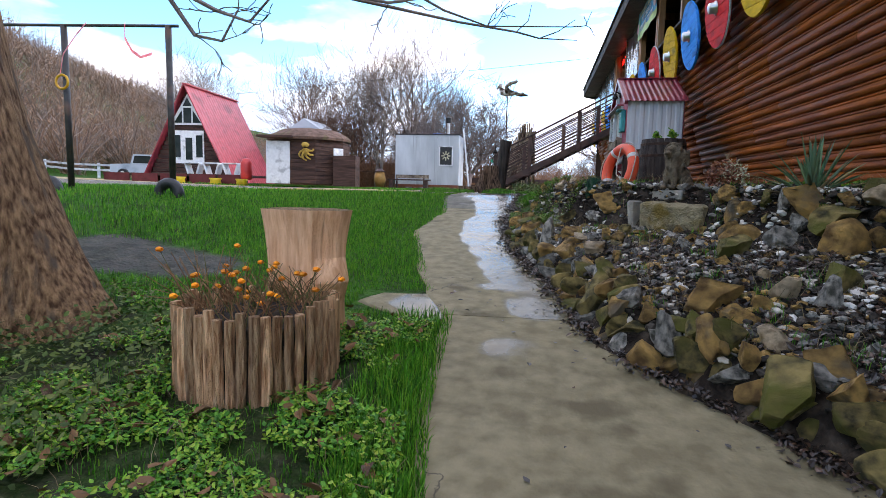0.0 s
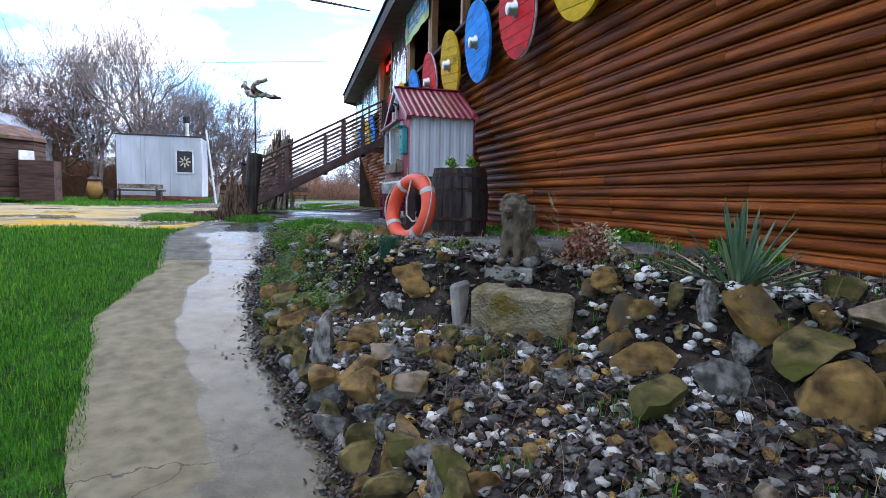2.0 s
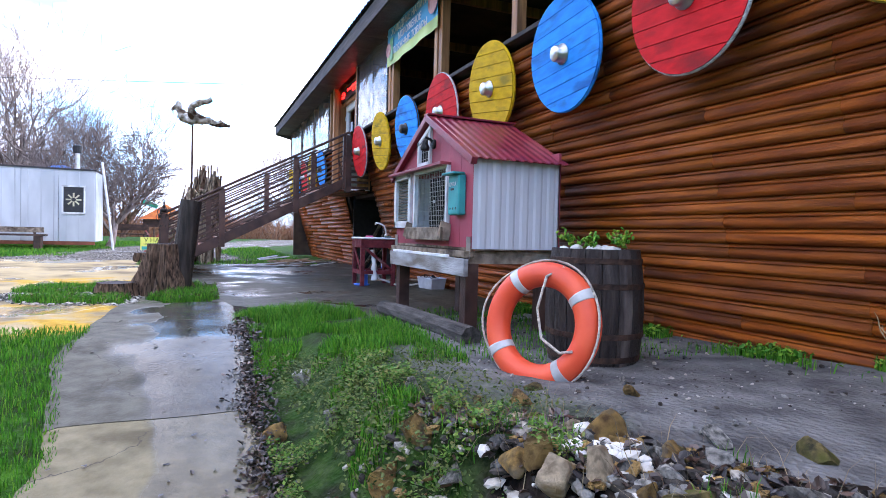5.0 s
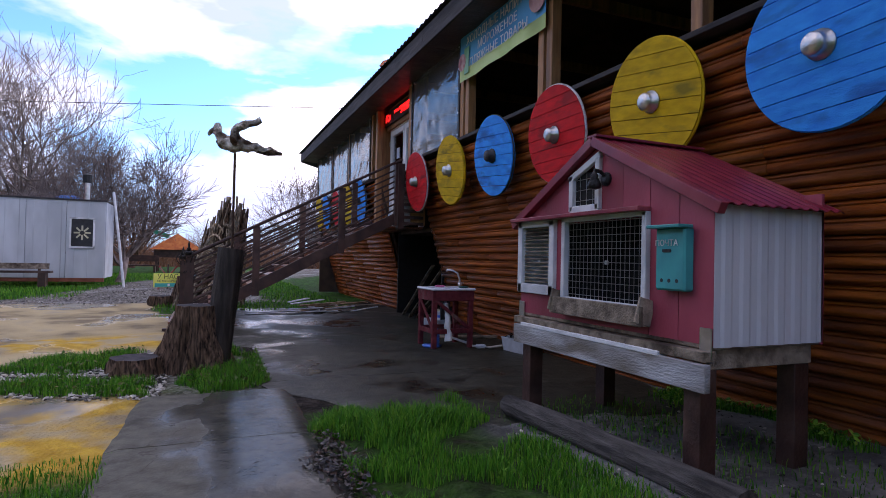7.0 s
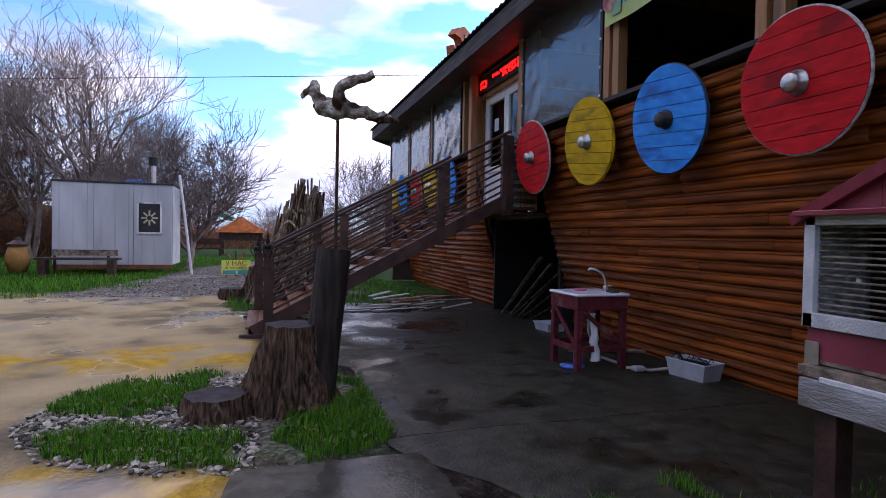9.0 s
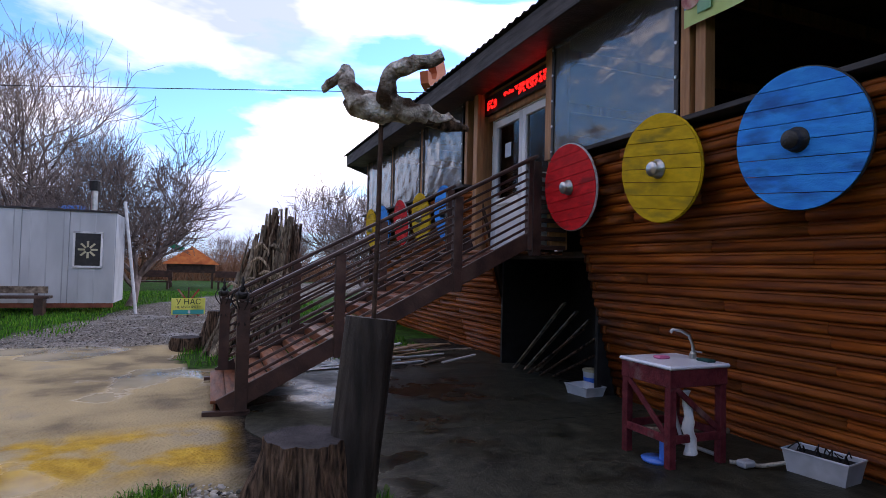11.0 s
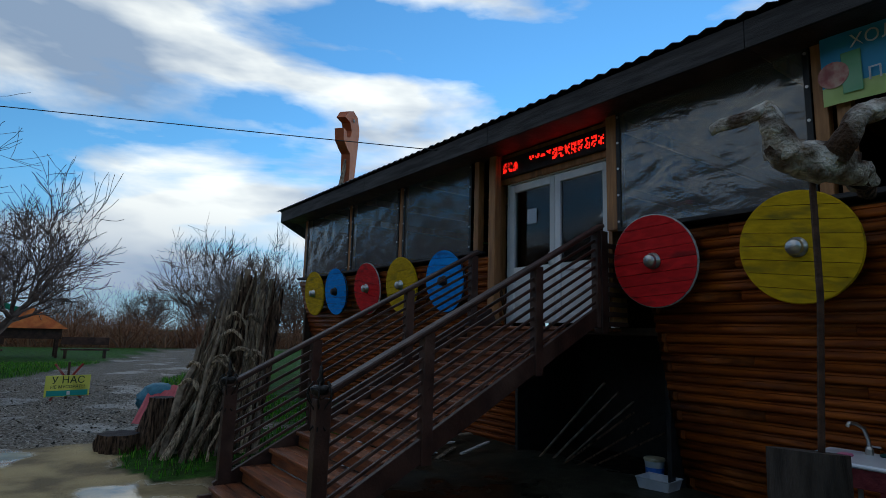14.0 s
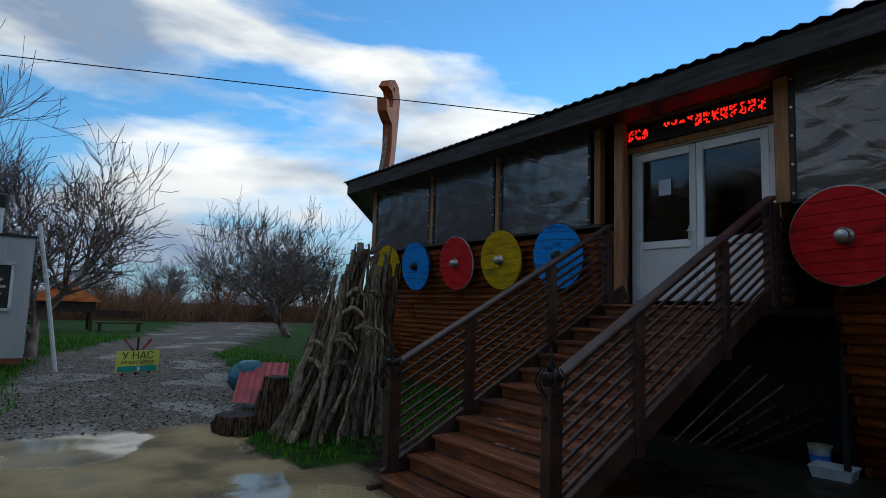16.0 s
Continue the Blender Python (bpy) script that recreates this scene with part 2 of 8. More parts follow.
M_ORANGE = surf("orange_ring_foam", (0.78, 0.075, 0.025), (0.86, 0.11, 0.04), 4, 0.5, 0.1, c3=(0.68, 0.07, 0.03), vary=0.03)
M_TAPE = surf("grey_reflective_band", (0.42, 0.42, 0.42), (0.55, 0.55, 0.54), 10, 0.4, 0.1)
M_ROPE = surf("dirty_white_rope", (0.45, 0.4, 0.34), (0.6, 0.55, 0.48), 40, 0.85, 0.7)
M_CONC = surf("old_concrete", (0.2, 0.19, 0.17), (0.3, 0.28, 0.25), 7, 0.8, 0.5, c3=(0.17, 0.15, 0.1))


# ---- builders ----
def tidy(bm, name, mats, smooth=False, loc=None):
    bm.normal_update()
    me = bpy.data.meshes.new(name)
    bm.to_mesh(me)
    bm.free()
    for m in (mats if isinstance(mats, (list, tuple)) else [mats]):
        me.materials.append(m)
    if smooth:
        me.polygons.foreach_set("use_smooth", [True] * len(me.polygons))
    ob = new(name, me)
    if loc is not None:
        ob.matrix_world = loc
    return ob


def part(name, bm, mats, parent, label="", smooth=False, at=None):
    ob = tidy(bm, name, mats, smooth)
    ob.parent = parent
    if at is not None:
        ob.matrix_local = at
    if label:
        tagged(ob, label)
    return ob


def thing(name, m, label, category, group="", kind=""):
    ob = new(name)
    ob.empty_display_size = 0.1
    ob.matrix_world = m
    return tagged(ob, label, category, group, kind)


def box(bm, c, s, m=None, bevel=0.0):
    mat = Matrix.Translation(c) @ (m or Matrix()) @ Matrix.Diagonal((*s, 1))
    g = bmesh.ops.create_cube(bm, size=1, matrix=mat)
    if bevel:
        es = list({e for v in g["verts"] for e in v.link_edges})
        bmesh.ops.bevel(bm, geom=es, offset=bevel, segments=1, affect="EDGES")
    return bm


def B(c, s, m=None, bevel=0.004):
    return box(bmesh.new(), c, s, m, bevel)


def beam(bm, a, b, w, h, up=(0, 0, 1), bevel=0.004):
    """A squared bar from a to b, w wide, h high."""
    a, b = Vector(a), Vector(b)
    y = (b - a).normalized()
    x = y.cross(Vector(up)).normalized()
    z = x.cross(y)
    m = Matrix((x, y, z)).transposed().to_4x4()
    return box(bm, (a + b) / 2, (w, (b - a).length, h), m, bevel)


def tube(bm, pts, radii, seg=6, closed=False, cap=True):
    pts = [Vector(p) for p in pts]
    if not isinstance(radii, (list, tuple)):
        radii = [radii] * len(pts)
    rings, ref = [], Vector((0.31, 0.17, 0.93)).normalized()
    k = len(pts)
    for i, p in enumerate(pts):
        d = (pts[(i + 1) % k] - pts[i - 1]) if closed else (pts[min(i + 1, k - 1)] - pts[max(i - 1, 0)])
        d.normalize()
        if abs(d.dot(ref)) > 0.98:
            ref = Vector((0.9, 0.2, 0.1)).normalized()
        x = d.cross(ref).normalized()
        ref = x.cross(d).normalized()
        rings.append([bm.verts.new(p + radii[i] * (math.cos(a) * x + math.sin(a) * ref)) for a in [2 * math.pi * j / seg for j in range(seg)]])
    for i in range(k if closed else k - 1):
        r0, r1 = rings[i], rings[(i + 1) % k]
        for j in range(seg):
            bm.faces.new((r0[j], r0[(j + 1) % seg], r1[(j + 1) % seg], r1[j]))
    if cap and not closed:
        bm.faces.new(rings[0][::-1])
        bm.faces.new(rings[-1])
    return bm


def lathe(bm, prof, seg=24, wob=0.0, cap=True, m=None):
    """prof: (radius, height) from below."""
    rings = []
    for r, z in prof:
        ring = []
        for j in range(seg):
            a = 2 * math.pi * j / seg
            rr = r * (1 + wob * noise.noise((math.cos(a) * 2.2, math.sin(a) * 2.2, z * 2.5)))
            v = Vector((rr * math.cos(a), rr * math.sin(a), z))
            ring.append(bm.verts.new(m @ v if m else v))
        rings.append(ring)
    for r0, r1 in zip(rings, rings[1:]):
        for j in range(seg):
            bm.faces.new((r0[j], r0[(j + 1) % seg], r1[(j + 1) % seg], r1[j]))
    if cap:
        bm.faces.new(rings[0][::-1])
        bm.faces.new(rings[-1])
    return bm


def extrude(bm, poly, m, depth):
    """A flat outline in x, z pushed along y."""
    a = [bm.verts.new(m @ Vector((x, 0, z))) for x, z in poly]
    b = [bm.verts.new(m @ Vector((x, depth, z))) for x, z in poly]
    k = len(poly)
    bm.faces.new(a)
    bm.faces.new(b[::-1])
    for i in range(k):
        bm.faces.new((a[(i + 1) % k], a[i], b[i], b[(i + 1) % k]))
    bmesh.ops.recalc_face_normals(bm, faces=bm.faces)
    return bm


def interp(v, xs, ys):
    return float(np.interp(v, xs, ys))


def sstep(a, b, v):
    t = min(1.0, max(0.0, (v - a) / (b - a)))
    return t * t * (3 - 2 * t)


# ---- the lie of the land ----
PY = [-6, 0, 4.2, 6.5, 9.8, 11.3, 14, 60]
PZ = [-0.7, 0.08, 0.56, 0.81, 1.24, 1.47, 1.5, 1.56]
EDGE_Y = [-6, 0.6, 1.6, 2.44, 2.95, 3.97, 5.44, 6.92, 8.63, 10.0, 11.2, 12.5, 14]
EDGE_X = [2.6, 2.3, 1.9, 1.42, 1.02, 0.34, 0.07, -0.38, -0.53, -0.5, -0.44, -0.45, -0.5]
LEFT_Y = [-6, 0.5, 2.1, 2.73, 4.18, 4.82, 6.4, 7.8, 9.4, 10.9, 13.2, 14]
LEFT_X = [-0.3, -0.4, -0.45, -0.55, -0.66, -0.92, -1.36, -1.7, -1.56, -1.8, -1.72, -1.65]


def path_z(y):
    return interp(y, PY, PZ)


def right_edge(y):
    return interp(y, EDGE_Y, EDGE_X)


def left_edge(y):
    return interp(y, LEFT_Y, LEFT_X)


def ground_z(x, y, rough=True):
    zp = path_z(y)
    z = zp
    if x < -1.6:
        z = zp + (1.46 - zp) * sstep(1.6, 7.0, -x) * sstep(2.0, 9.0, y) if y < 12 else zp
    u = x - right_edge(y)
    if u > 0 and y < 12.5:
        zt = interp(y, [-2, 3.0, 5.0, 7.5, 9.0, 12.5], [1.3, 1.5, 1.66, 1.7, 1.62, 1.5])
        lip = 0.30 * sstep(9.5, 6.5, y)
        ut = interp(y, [2.0, 4.2, 4.5, 5.2, 5.5, 5.9, 6.3, 6.7, 8.0], [2.6, 2.15, 1.85, 1.62, 1.55, 1.28, 1.0, 0.75, 0.5])
        bed = zp + lip * sstep(0.12, 0.34, u) + 0.22 * max(0.0, min(u, ut) - 0.3)
        bed += (max(zt, bed) - bed) * sstep(ut - 0.12, ut + 0.16, u)
        z = min(zt, bed) if zt > zp else zp
    if x < -14 or y > 34:
        far = max(0.0, -x - 14) * 0.018
        z += far
    hill = sstep(28, 95, -x - 0.18 * y + 2) * 26
    z += hill * (0.9 + 0.3 * noise.noise((x * 0.012, y * 0.012, 3.0)))
    if y > 55:
        z -= sstep(64, 120, y) * sstep(-30, 10, x) * 4.0
    if rough:
        z += 0.025 * noise.noise((x * 1.3, y * 1.3, 0)) + 0.012 * noise.noise((x * 5, y * 5, 2))
    return z


# ---- ground ----
def axis(lo, hi, step, far):
    mid = list(np.arange(lo, hi + 1e-6, step))
    out, d, v = [], step, hi
    while v < far:
        d *= 1.22
        v += d
        out.append(v)
    neg, d, v = [], step, lo
    while v > -far:
        d *= 1.22
        v -= d
        neg.append(v)
    return neg[::-1] + mid + out


def zones(x, y):
    """Share of grass, sand, gravel and mud at a place."""
    w = 0.35 * noise.noise((x * 0.9, y * 0.9, 5)) + 0.15 * noise.noise((x * 3.1, y * 3.1, 7))
    le, re = left_edge(y), right_edge(y)
    grass = sand = gravel = mud = 0.0
    if y < 12.2 + w and x < le + 0.1:
        grass = 1.0 if y > 4.5 or x > le - 0.25 else 1.0 - 0.7 * sstep(4.5, 3.4, y + w) * sstep(-5.6, -4.4, x + w)
    pad = sstep(-1.4, -1.7, x + 0.2 * w) * sstep(11.6, 12.3, y + w) * sstep(25.2, 24.4, y + 0.25 * (x + 4) + w)
    isle = sstep(0.0, 0.35, 1.0 - math.hypot((x + 1.7 + 0.12 * (y - 15)) / 1.7, (y - 15.2) / 1.55) + 0.5 * w)
    sand = pad * (1 - isle)
    if isle > 0.1 and x < -0.5:
        grass = max(grass, isle * (1.0 if w > -0.12 and x > -3.2 else 0.35))
        gravel = max(gravel, isle * 0.7)
    if y > 24.5:
        cx = interp(y, [24, 31, 36, 45, 60, 75], [-2.7, -2.4, -1.6, 2.6, 9, 16])
        half = interp(y, [24, 31, 36, 60], [3.4, 2.0, 2.2, 3.6])
        road = sstep(half + 0.5, half, abs(x - cx) + w)
        gravel = max(gravel, road)
        grass = max(grass, 1 - road)
    elif y > 12.2 and x < -9:
        road = sstep(27, 25.5, y + w) * sstep(12.5, 13.5, y)
        gravel, grass, sand = max(gravel, road), max(grass, 1 - road), 0.0
    if 21.6 < y < 26 and -2.2 + w < x < 2.6:
        grass = max(grass, 0.8)
        sand = 0
    if x > re + 0.8 and 5.6 < y < 13.2:
        mud = sstep(0.9, 1.6, x - re + w) * sstep(5.9, 6.9, y + w)
    if math.hypot((x + 4.0) / 1.1, (y - 5.2) / 0.55) < 1 + w:
        grass, mud = 0.1, 0.3
    if x > re and y < 13:
        if 7.6 < y < 12.9 and x < re + 1.5 + w:
            grass = 0.55
    if x < -16 or y < -1:
        grass = max(grass, 0.85 if gravel < 0.4 else 0)
    return grass, sand, gravel, mud


gx, gy = axis(-11.0, 4.6, 0.13, 900), axis(-1.0, 33.0, 0.14, 900)
verts, cols = [], []
for y in gy:
    for x in gx:
        verts.append((x, y, ground_z(x, y)))
        cols.append(zones(x, y))
nx = len(gx)
faces = [(j * nx + i, j * nx + i + 1, (j + 1) * nx + i + 1, (j + 1) * nx + i) for j in range(len(gy) - 1) for i in range(nx - 1)]
gme = bpy.data.meshes.new("ground")
gme.from_pydata(verts, [], faces)
att = gme.color_attributes.new("zone", "FLOAT_COLOR", "POINT")
att.data.foreach_set("color", np.array(cols, dtype=np.float32).ravel())
och = gme.attributes.new("ochre", "FLOAT", "POINT")
och.data.foreach_set("value", [max(sstep(16.6, 17.2, v[1]) * sstep(18.5, 18.0, v[1]), sstep(11.5, 12.2, v[1]) * sstep(14.6, 14.0, v[1])) for v in verts])
gme.polygons.foreach_set("use_smooth", [True] * len(faces))


def ground_material():
    m = bpy.data.materials.new("mixed_ground")
    m.use_nodes = True
    n, l = m.node_tree.nodes, m.node_tree.links
    b = n["Principled BSDF"]
    tc, at, sp = n.new("ShaderNodeTexCoord"), n.new("ShaderNodeAttribute"), n.new("ShaderNodeSeparateColor")
    at.attribute_name = "zone"
    l.new(at.outputs["Color"], sp.inputs["Color"])

    def nz(scale, detail=6):
        k = n.new("ShaderNodeTexNoise")
        k.inputs["Scale"].default_value, k.inputs["Detail"].default_value = scale, detail
        l.new(tc.outputs["Object"], k.inputs["Vector"])
        return k.outputs["Fac"]

    def ramp(src, stops):
        r = n.new("ShaderNodeValToRGB")
        e = r.color_ramp.elements
        e[0].position, e[0].color = stops[0][0], (*stops[0][1], 1)
        e[1].position, e[1].color = stops[-1][0], (*stops[-1][1], 1)
        for p, c in stops[1:-1]:
            q = e.new(p)
            q.color = (*c, 1)
        l.new(src, r.inputs["Fac"])
        return r.outputs["Color"]

    def mix(f, a, c):
        k = n.new("ShaderNodeMixRGB")
        l.new(f, k.inputs["Fac"])
        for s, v in (("Color1", a), ("Color2", c)):
            l.new(v, k.inputs[s])
        return k.outputs["Color"]

    soil = ramp(nz(9), [(0.35, (0.009, 0.007, 0.006)), (0.52, (0.026, 0.02, 0.016)), (0.7, (0.07, 0.055, 0.042))])
    grass = ramp(nz(5), [(0.3, (0.018, 0.026, 0.008)), (0.5, (0.022, 0.075, 0.008)), (0.72, (0.045, 0.14, 0.012))])
    sand = ramp(nz(0.9), [(0.36, (0.2, 0.155, 0.095)), (0.48, (0.40, 0.31, 0.17)), (0.6, (0.48, 0.37, 0.2)), (0.72, (0.36, 0.3, 0.2))])
    vor = n.new("ShaderNodeTexVoronoi")
    vor.inputs["Scale"].default_value = 28
    l.new(tc.outputs["Object"], vor.inputs["Vector"])
    bw = n.new("ShaderNodeRGBToBW")
    l.new(vor.outputs["Color"], bw.inputs["Color"])
    gravel = ramp(bw.outputs["Val"], [(0.15, (0.07, 0.058, 0.046)), (0.55, (0.17, 0.148, 0.122)), (0.9, (0.36, 0.34, 0.31))])
    c = mix(sp.outputs["Red"], soil, grass)
    oc = n.new("ShaderNodeAttribute")
    oc.attribute_name = "ochre"
    om = n.new("ShaderNodeMath")
    om.operation = "MULTIPLY"
    l.new(oc.outputs["Fac"], om.inputs[0])
    l.new(ramp(nz(1.6), [(0.4, (0, 0, 0)), (0.52, (1, 1, 1))]), om.inputs[1])
    sand = mix(om.outputs["Value"], sand, ramp(nz(6), [(0.35, (0.42, 0.24, 0.03)), (0.65, (0.6, 0.37, 0.05))]))
    c = mix(sp.outputs["Green"], c, sand)
    gq = n.new("ShaderNodeMath")
    gq.operation = "MULTIPLY"
    gq.inputs[1].default_value = 0.9
    l.new(sp.outputs["Blue"], gq.inputs[0])
    c = mix(gq.outputs["Value"], c, gravel)
    silt = ramp(nz(3.5), [(0.35, (0.085, 0.083, 0.08)), (0.5, (0.14, 0.137, 0.13)), (0.7, (0.2, 0.195, 0.185))])
    c = mix(at.outputs["Alpha"], c, silt)
    l.new(c, b.inputs["Base Color"])
    # standing water in the hollows of sand and gravel
    hard = n.new("ShaderNodeMath")
    hard.operation = "MAXIMUM"
    half = n.new("ShaderNodeMath")
    half.operation = "MULTIPLY"
    half.inputs[1].default_value = 0.5
    l.new(sp.outputs["Blue"], half.inputs[0])
    l.new(sp.outputs["Green"], hard.inputs[0])
    l.new(half.outputs["Value"], hard.inputs[1])
    wet = ramp(nz(0.6, 7), [(0.565, (0, 0, 0)), (0.6, (1, 1, 1))])
    hs = n.new("ShaderNodeMath")
    hs.operation = "MULTIPLY_ADD"
    hs.inputs[1].default_value = 0.55
    l.new(at.outputs["Alpha"], hs.inputs[0])
    l.new(hard.outputs["Value"], hs.inputs[2])
    wm = n.new("ShaderNodeMath")
    wm.operation = "MULTIPLY"
    l.new(hs.outputs["Value"], wm.inputs[0])
    l.new(wet, wm.inputs[1])
    rr = n.new("ShaderNodeMapRange")
    rr.inputs["To Min"].default_value, rr.inputs["To Max"].default_value = 0.75, 0.06
    l.new(wm.outputs["Value"], rr.inputs["Value"])
    l.new(rr.outputs["Result"], b.inputs["Roughness"])
    ws = n.new("ShaderNodeMapRange")
    ws.inputs["To Min"].default_value, ws.inputs["To Max"].default_value = 0.1, 0.5
    l.new(wm.outputs["Value"], ws.inputs["Value"])
    l.new(ws.outputs["Result"], b.inputs["Specular IOR Level"])
    b.inputs["IOR"].default_value = 1.36
    bp = n.new("ShaderNodeBump")
    bp.inputs["Distance"].default_value = 0.03
    sb = n.new("ShaderNodeMapRange")
    sb.inputs["To Min"].default_value, sb.inputs["To Max"].default_value = 0.6, 0.03
    l.new(wm.outputs["Value"], sb.inputs["Value"])
    l.new(sb.outputs["Result"], bp.inputs["Strength"])
    mxh = n.new("ShaderNodeMath")
    mxh.operation = "ADD"
    l.new(nz(40, 4), mxh.inputs[0])
    l.new(vor.outputs["Distance"], mxh.inputs[1])
    l.new(mxh.outputs["Value"], bp.inputs["Height"])
    l.new(bp.outputs["Normal"], b.inputs["Normal"])
    return m


gme.materials.append(ground_material())
ground = tagged(new("ground", gme), "Wet grass, gravel, yellow sand and muddy soil", "ground", kind="structure")


def wet_concrete(name, c1, c2, lo, hi, r_dry=0.65):
    """Trowelled concrete with puddled water."""
    m = surf(name, c1, c2, 8.0, r_dry, 0.3, c3=tuple(0.7 * a for a in c1), fine=45, vary=0.05, bdist=0.012)
    n, l = m.node_tree.nodes, m.node_tree.links
    b = n["Principled BSDF"]
    b.inputs["IOR"].default_value = 1.34
    at = n.new("ShaderNodeAttribute")
    at.attribute_name = "wet"
    tc, nz = n.new("ShaderNodeTexCoord"), n.new("ShaderNodeTexNoise")
    nz.inputs["Scale"].default_value, nz.inputs["Detail"].default_value = 1.5, 6
    l.new(tc.outputs["Object"], nz.inputs["Vector"])
    ad = n.new("ShaderNodeMath")
    ad.operation = "ADD"
    l.new(nz.outputs["Fac"], ad.inputs[0])
    l.new(at.outputs["Fac"], ad.inputs[1])
    mr = n.new("ShaderNodeMapRange")
    mr.inputs["From Min"].default_value, mr.inputs["From Max"].default_value = lo, hi
    l.new(ad.outputs["Value"], mr.inputs["Value"])
    old = b.inputs["Roughness"].links[0].from_socket
    mx = n.new("ShaderNodeMixRGB")
    l.new(mr.outputs["Result"], mx.inputs["Fac"])
    l.new(old, mx.inputs["Color1"])
    mx.inputs["Color2"].default_value = (0.14, 0.14, 0.14, 1)
    l.new(mx.outputs["Color"], b.inputs["Roughness"])
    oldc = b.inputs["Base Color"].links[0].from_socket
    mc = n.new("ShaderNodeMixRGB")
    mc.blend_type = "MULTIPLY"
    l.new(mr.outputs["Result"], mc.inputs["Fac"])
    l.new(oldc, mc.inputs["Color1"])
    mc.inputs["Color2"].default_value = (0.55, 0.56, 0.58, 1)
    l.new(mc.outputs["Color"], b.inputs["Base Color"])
    # shrinkage cracks
    vo, di, cr, mk = n.new("ShaderNodeTexVoronoi"), n.new("ShaderNodeTexNoise"), n.new("ShaderNodeMapRange"), n.new("ShaderNodeMixRGB")
    vo.feature = "DISTANCE_TO_EDGE"
    vo.inputs["Scale"].default_value = 0.3
    di.inputs["Scale"].default_value, di.inputs["Detail"].default_value = 2.2, 6
    av = n.new("ShaderNodeVectorMath")
    l.new(tc.outputs["Object"], di.inputs["Vector"])
    l.new(tc.outputs["Object"], av.inputs[0])
    l.new(di.outputs["Color"], av.inputs[1])
    l.new(av.outputs["Vector"], vo.inputs["Vector"])
    l.new(vo.outputs["Distance"], cr.inputs["Value"])
    cr.inputs["From Min"].default_value, cr.inputs["From Max"].default_value = 0.0, 0.0035
    mk.inputs["Color1"].default_value = (0.07, 0.06, 0.048, 1)
    l.new(cr.outputs["Result"], mk.inputs["Fac"])
    l.new(mc.outputs["Color"], mk.inputs["Color2"])
    l.new(mk.outputs["Color"], b.inputs["Base Color"])
    bp = [k for k in n if k.type == "BUMP"][0]
    sb = n.new("ShaderNodeMapRange")
    sb.inputs["To Min"].default_value, sb.inputs["To Max"].default_value = 0.5, 0.16
    l.new(mr.outputs["Result"], sb.inputs["Value"])
    l.new(sb.outputs["Result"], bp.inputs["Strength"])
    return m


M_PATH = wet_concrete("wet_path_concrete", (0.16, 0.135, 0.08), (0.24, 0.207, 0.128), 0.66, 0.8, 0.8)
M_PATH_END = wet_concrete("wet_grey_concrete", (0.085, 0.08, 0.062), (0.14, 0.132, 0.102), 0.62, 0.8, 0.7)
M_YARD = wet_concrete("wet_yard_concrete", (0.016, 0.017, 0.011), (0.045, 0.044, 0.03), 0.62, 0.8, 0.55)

path = thing("path", Matrix(), "Narrow uneven concrete path with a film of water", "path", kind="structure")


def slab(name, y0, y1, left, right, mat, parent, lift=0.035, wetness=None, step=0.09):
    ny, nxx = max(2, int((y1 - y0) / step)), 18
    vs, fs, ws = [], [], []
    for j in range(ny + 1):
        y = y0 + (y1 - y0) * j / ny
        a, b = left(y), right(y)
        for i in range(nxx + 1):
            x = a + (b - a) * i / nxx
            e = (0.045 * noise.noise((y * 1.6, i, 1.7)) + 0.022 * noise.noise((y * 8.0, i, 4.7))) if i in (0, nxx) else 0
            z = path_z(y) + lift + 0.012 * noise.noise((x * 2, y * 2, 9)) - 0.02 * (i in (0, nxx))
            vs.append((x + e, y, z))
            ws.append(wetness(x, y, i / nxx) if wetness else 0)
    w = nxx + 1
    fs = [(j * w + i, j * w + i + 1, (j + 1) * w + i + 1, (j + 1) * w + i) for j in range(ny) for i in range(nxx)]
    rim = [i for i in range(w)] + [j * w + nxx for j in range(1, ny + 1)] + [ny * w + i for i in range(nxx - 1, -1, -1)] + [j * w for j in range(ny - 1, 0, -1)]
    k = len(vs)
    for q in rim:
        vs.append(vs[q])
        vs.append((vs[q][0], vs[q][1], vs[q][2] - 0.12))
        ws += [-0.3, -0.3]
    for i in range(len(rim)):
        j = (i + 1) % len(rim)
        fs.append((k + 2 * j, k + 2 * i, k + 2 * i + 1, k + 2 * j + 1))
    me = bpy.data.meshes.new(name)
    me.from_pydata(vs, [], fs)
    a = me.attributes.new("wet", "FLOAT", "POINT")
    a.data.foreach_set("value", ws)
    me.materials.append(mat)
    me.polygons.foreach_set("use_smooth", [True] * len(me.polygons))
    ob = new(name, me)
    ob.parent = parent
    return ob


def path_wet(x, y, f):
    if y < 4.4:
        return -0.1 + 0.42 * sstep(1.3, 0.5, math.hypot((x + 0.1) / 0.34, (y - 3.68) / 0.26)) + 0.3 * sstep(4.1, 4.4, y) * sstep(0.3, 0.7, f)
    lone = sstep(1.3, 0.5, math.hypot((x + 0.58) / 0.25, (y - 5.13) / 0.2))
    return -0.14 + 0.52 * sstep(0.38, 0.62, f) + 0.26 * sstep(6.2, 8.4, y) * sstep(0.04, 0.3, f) + 0.34 * lone + 0.1 * sstep(9.5, 12, y)


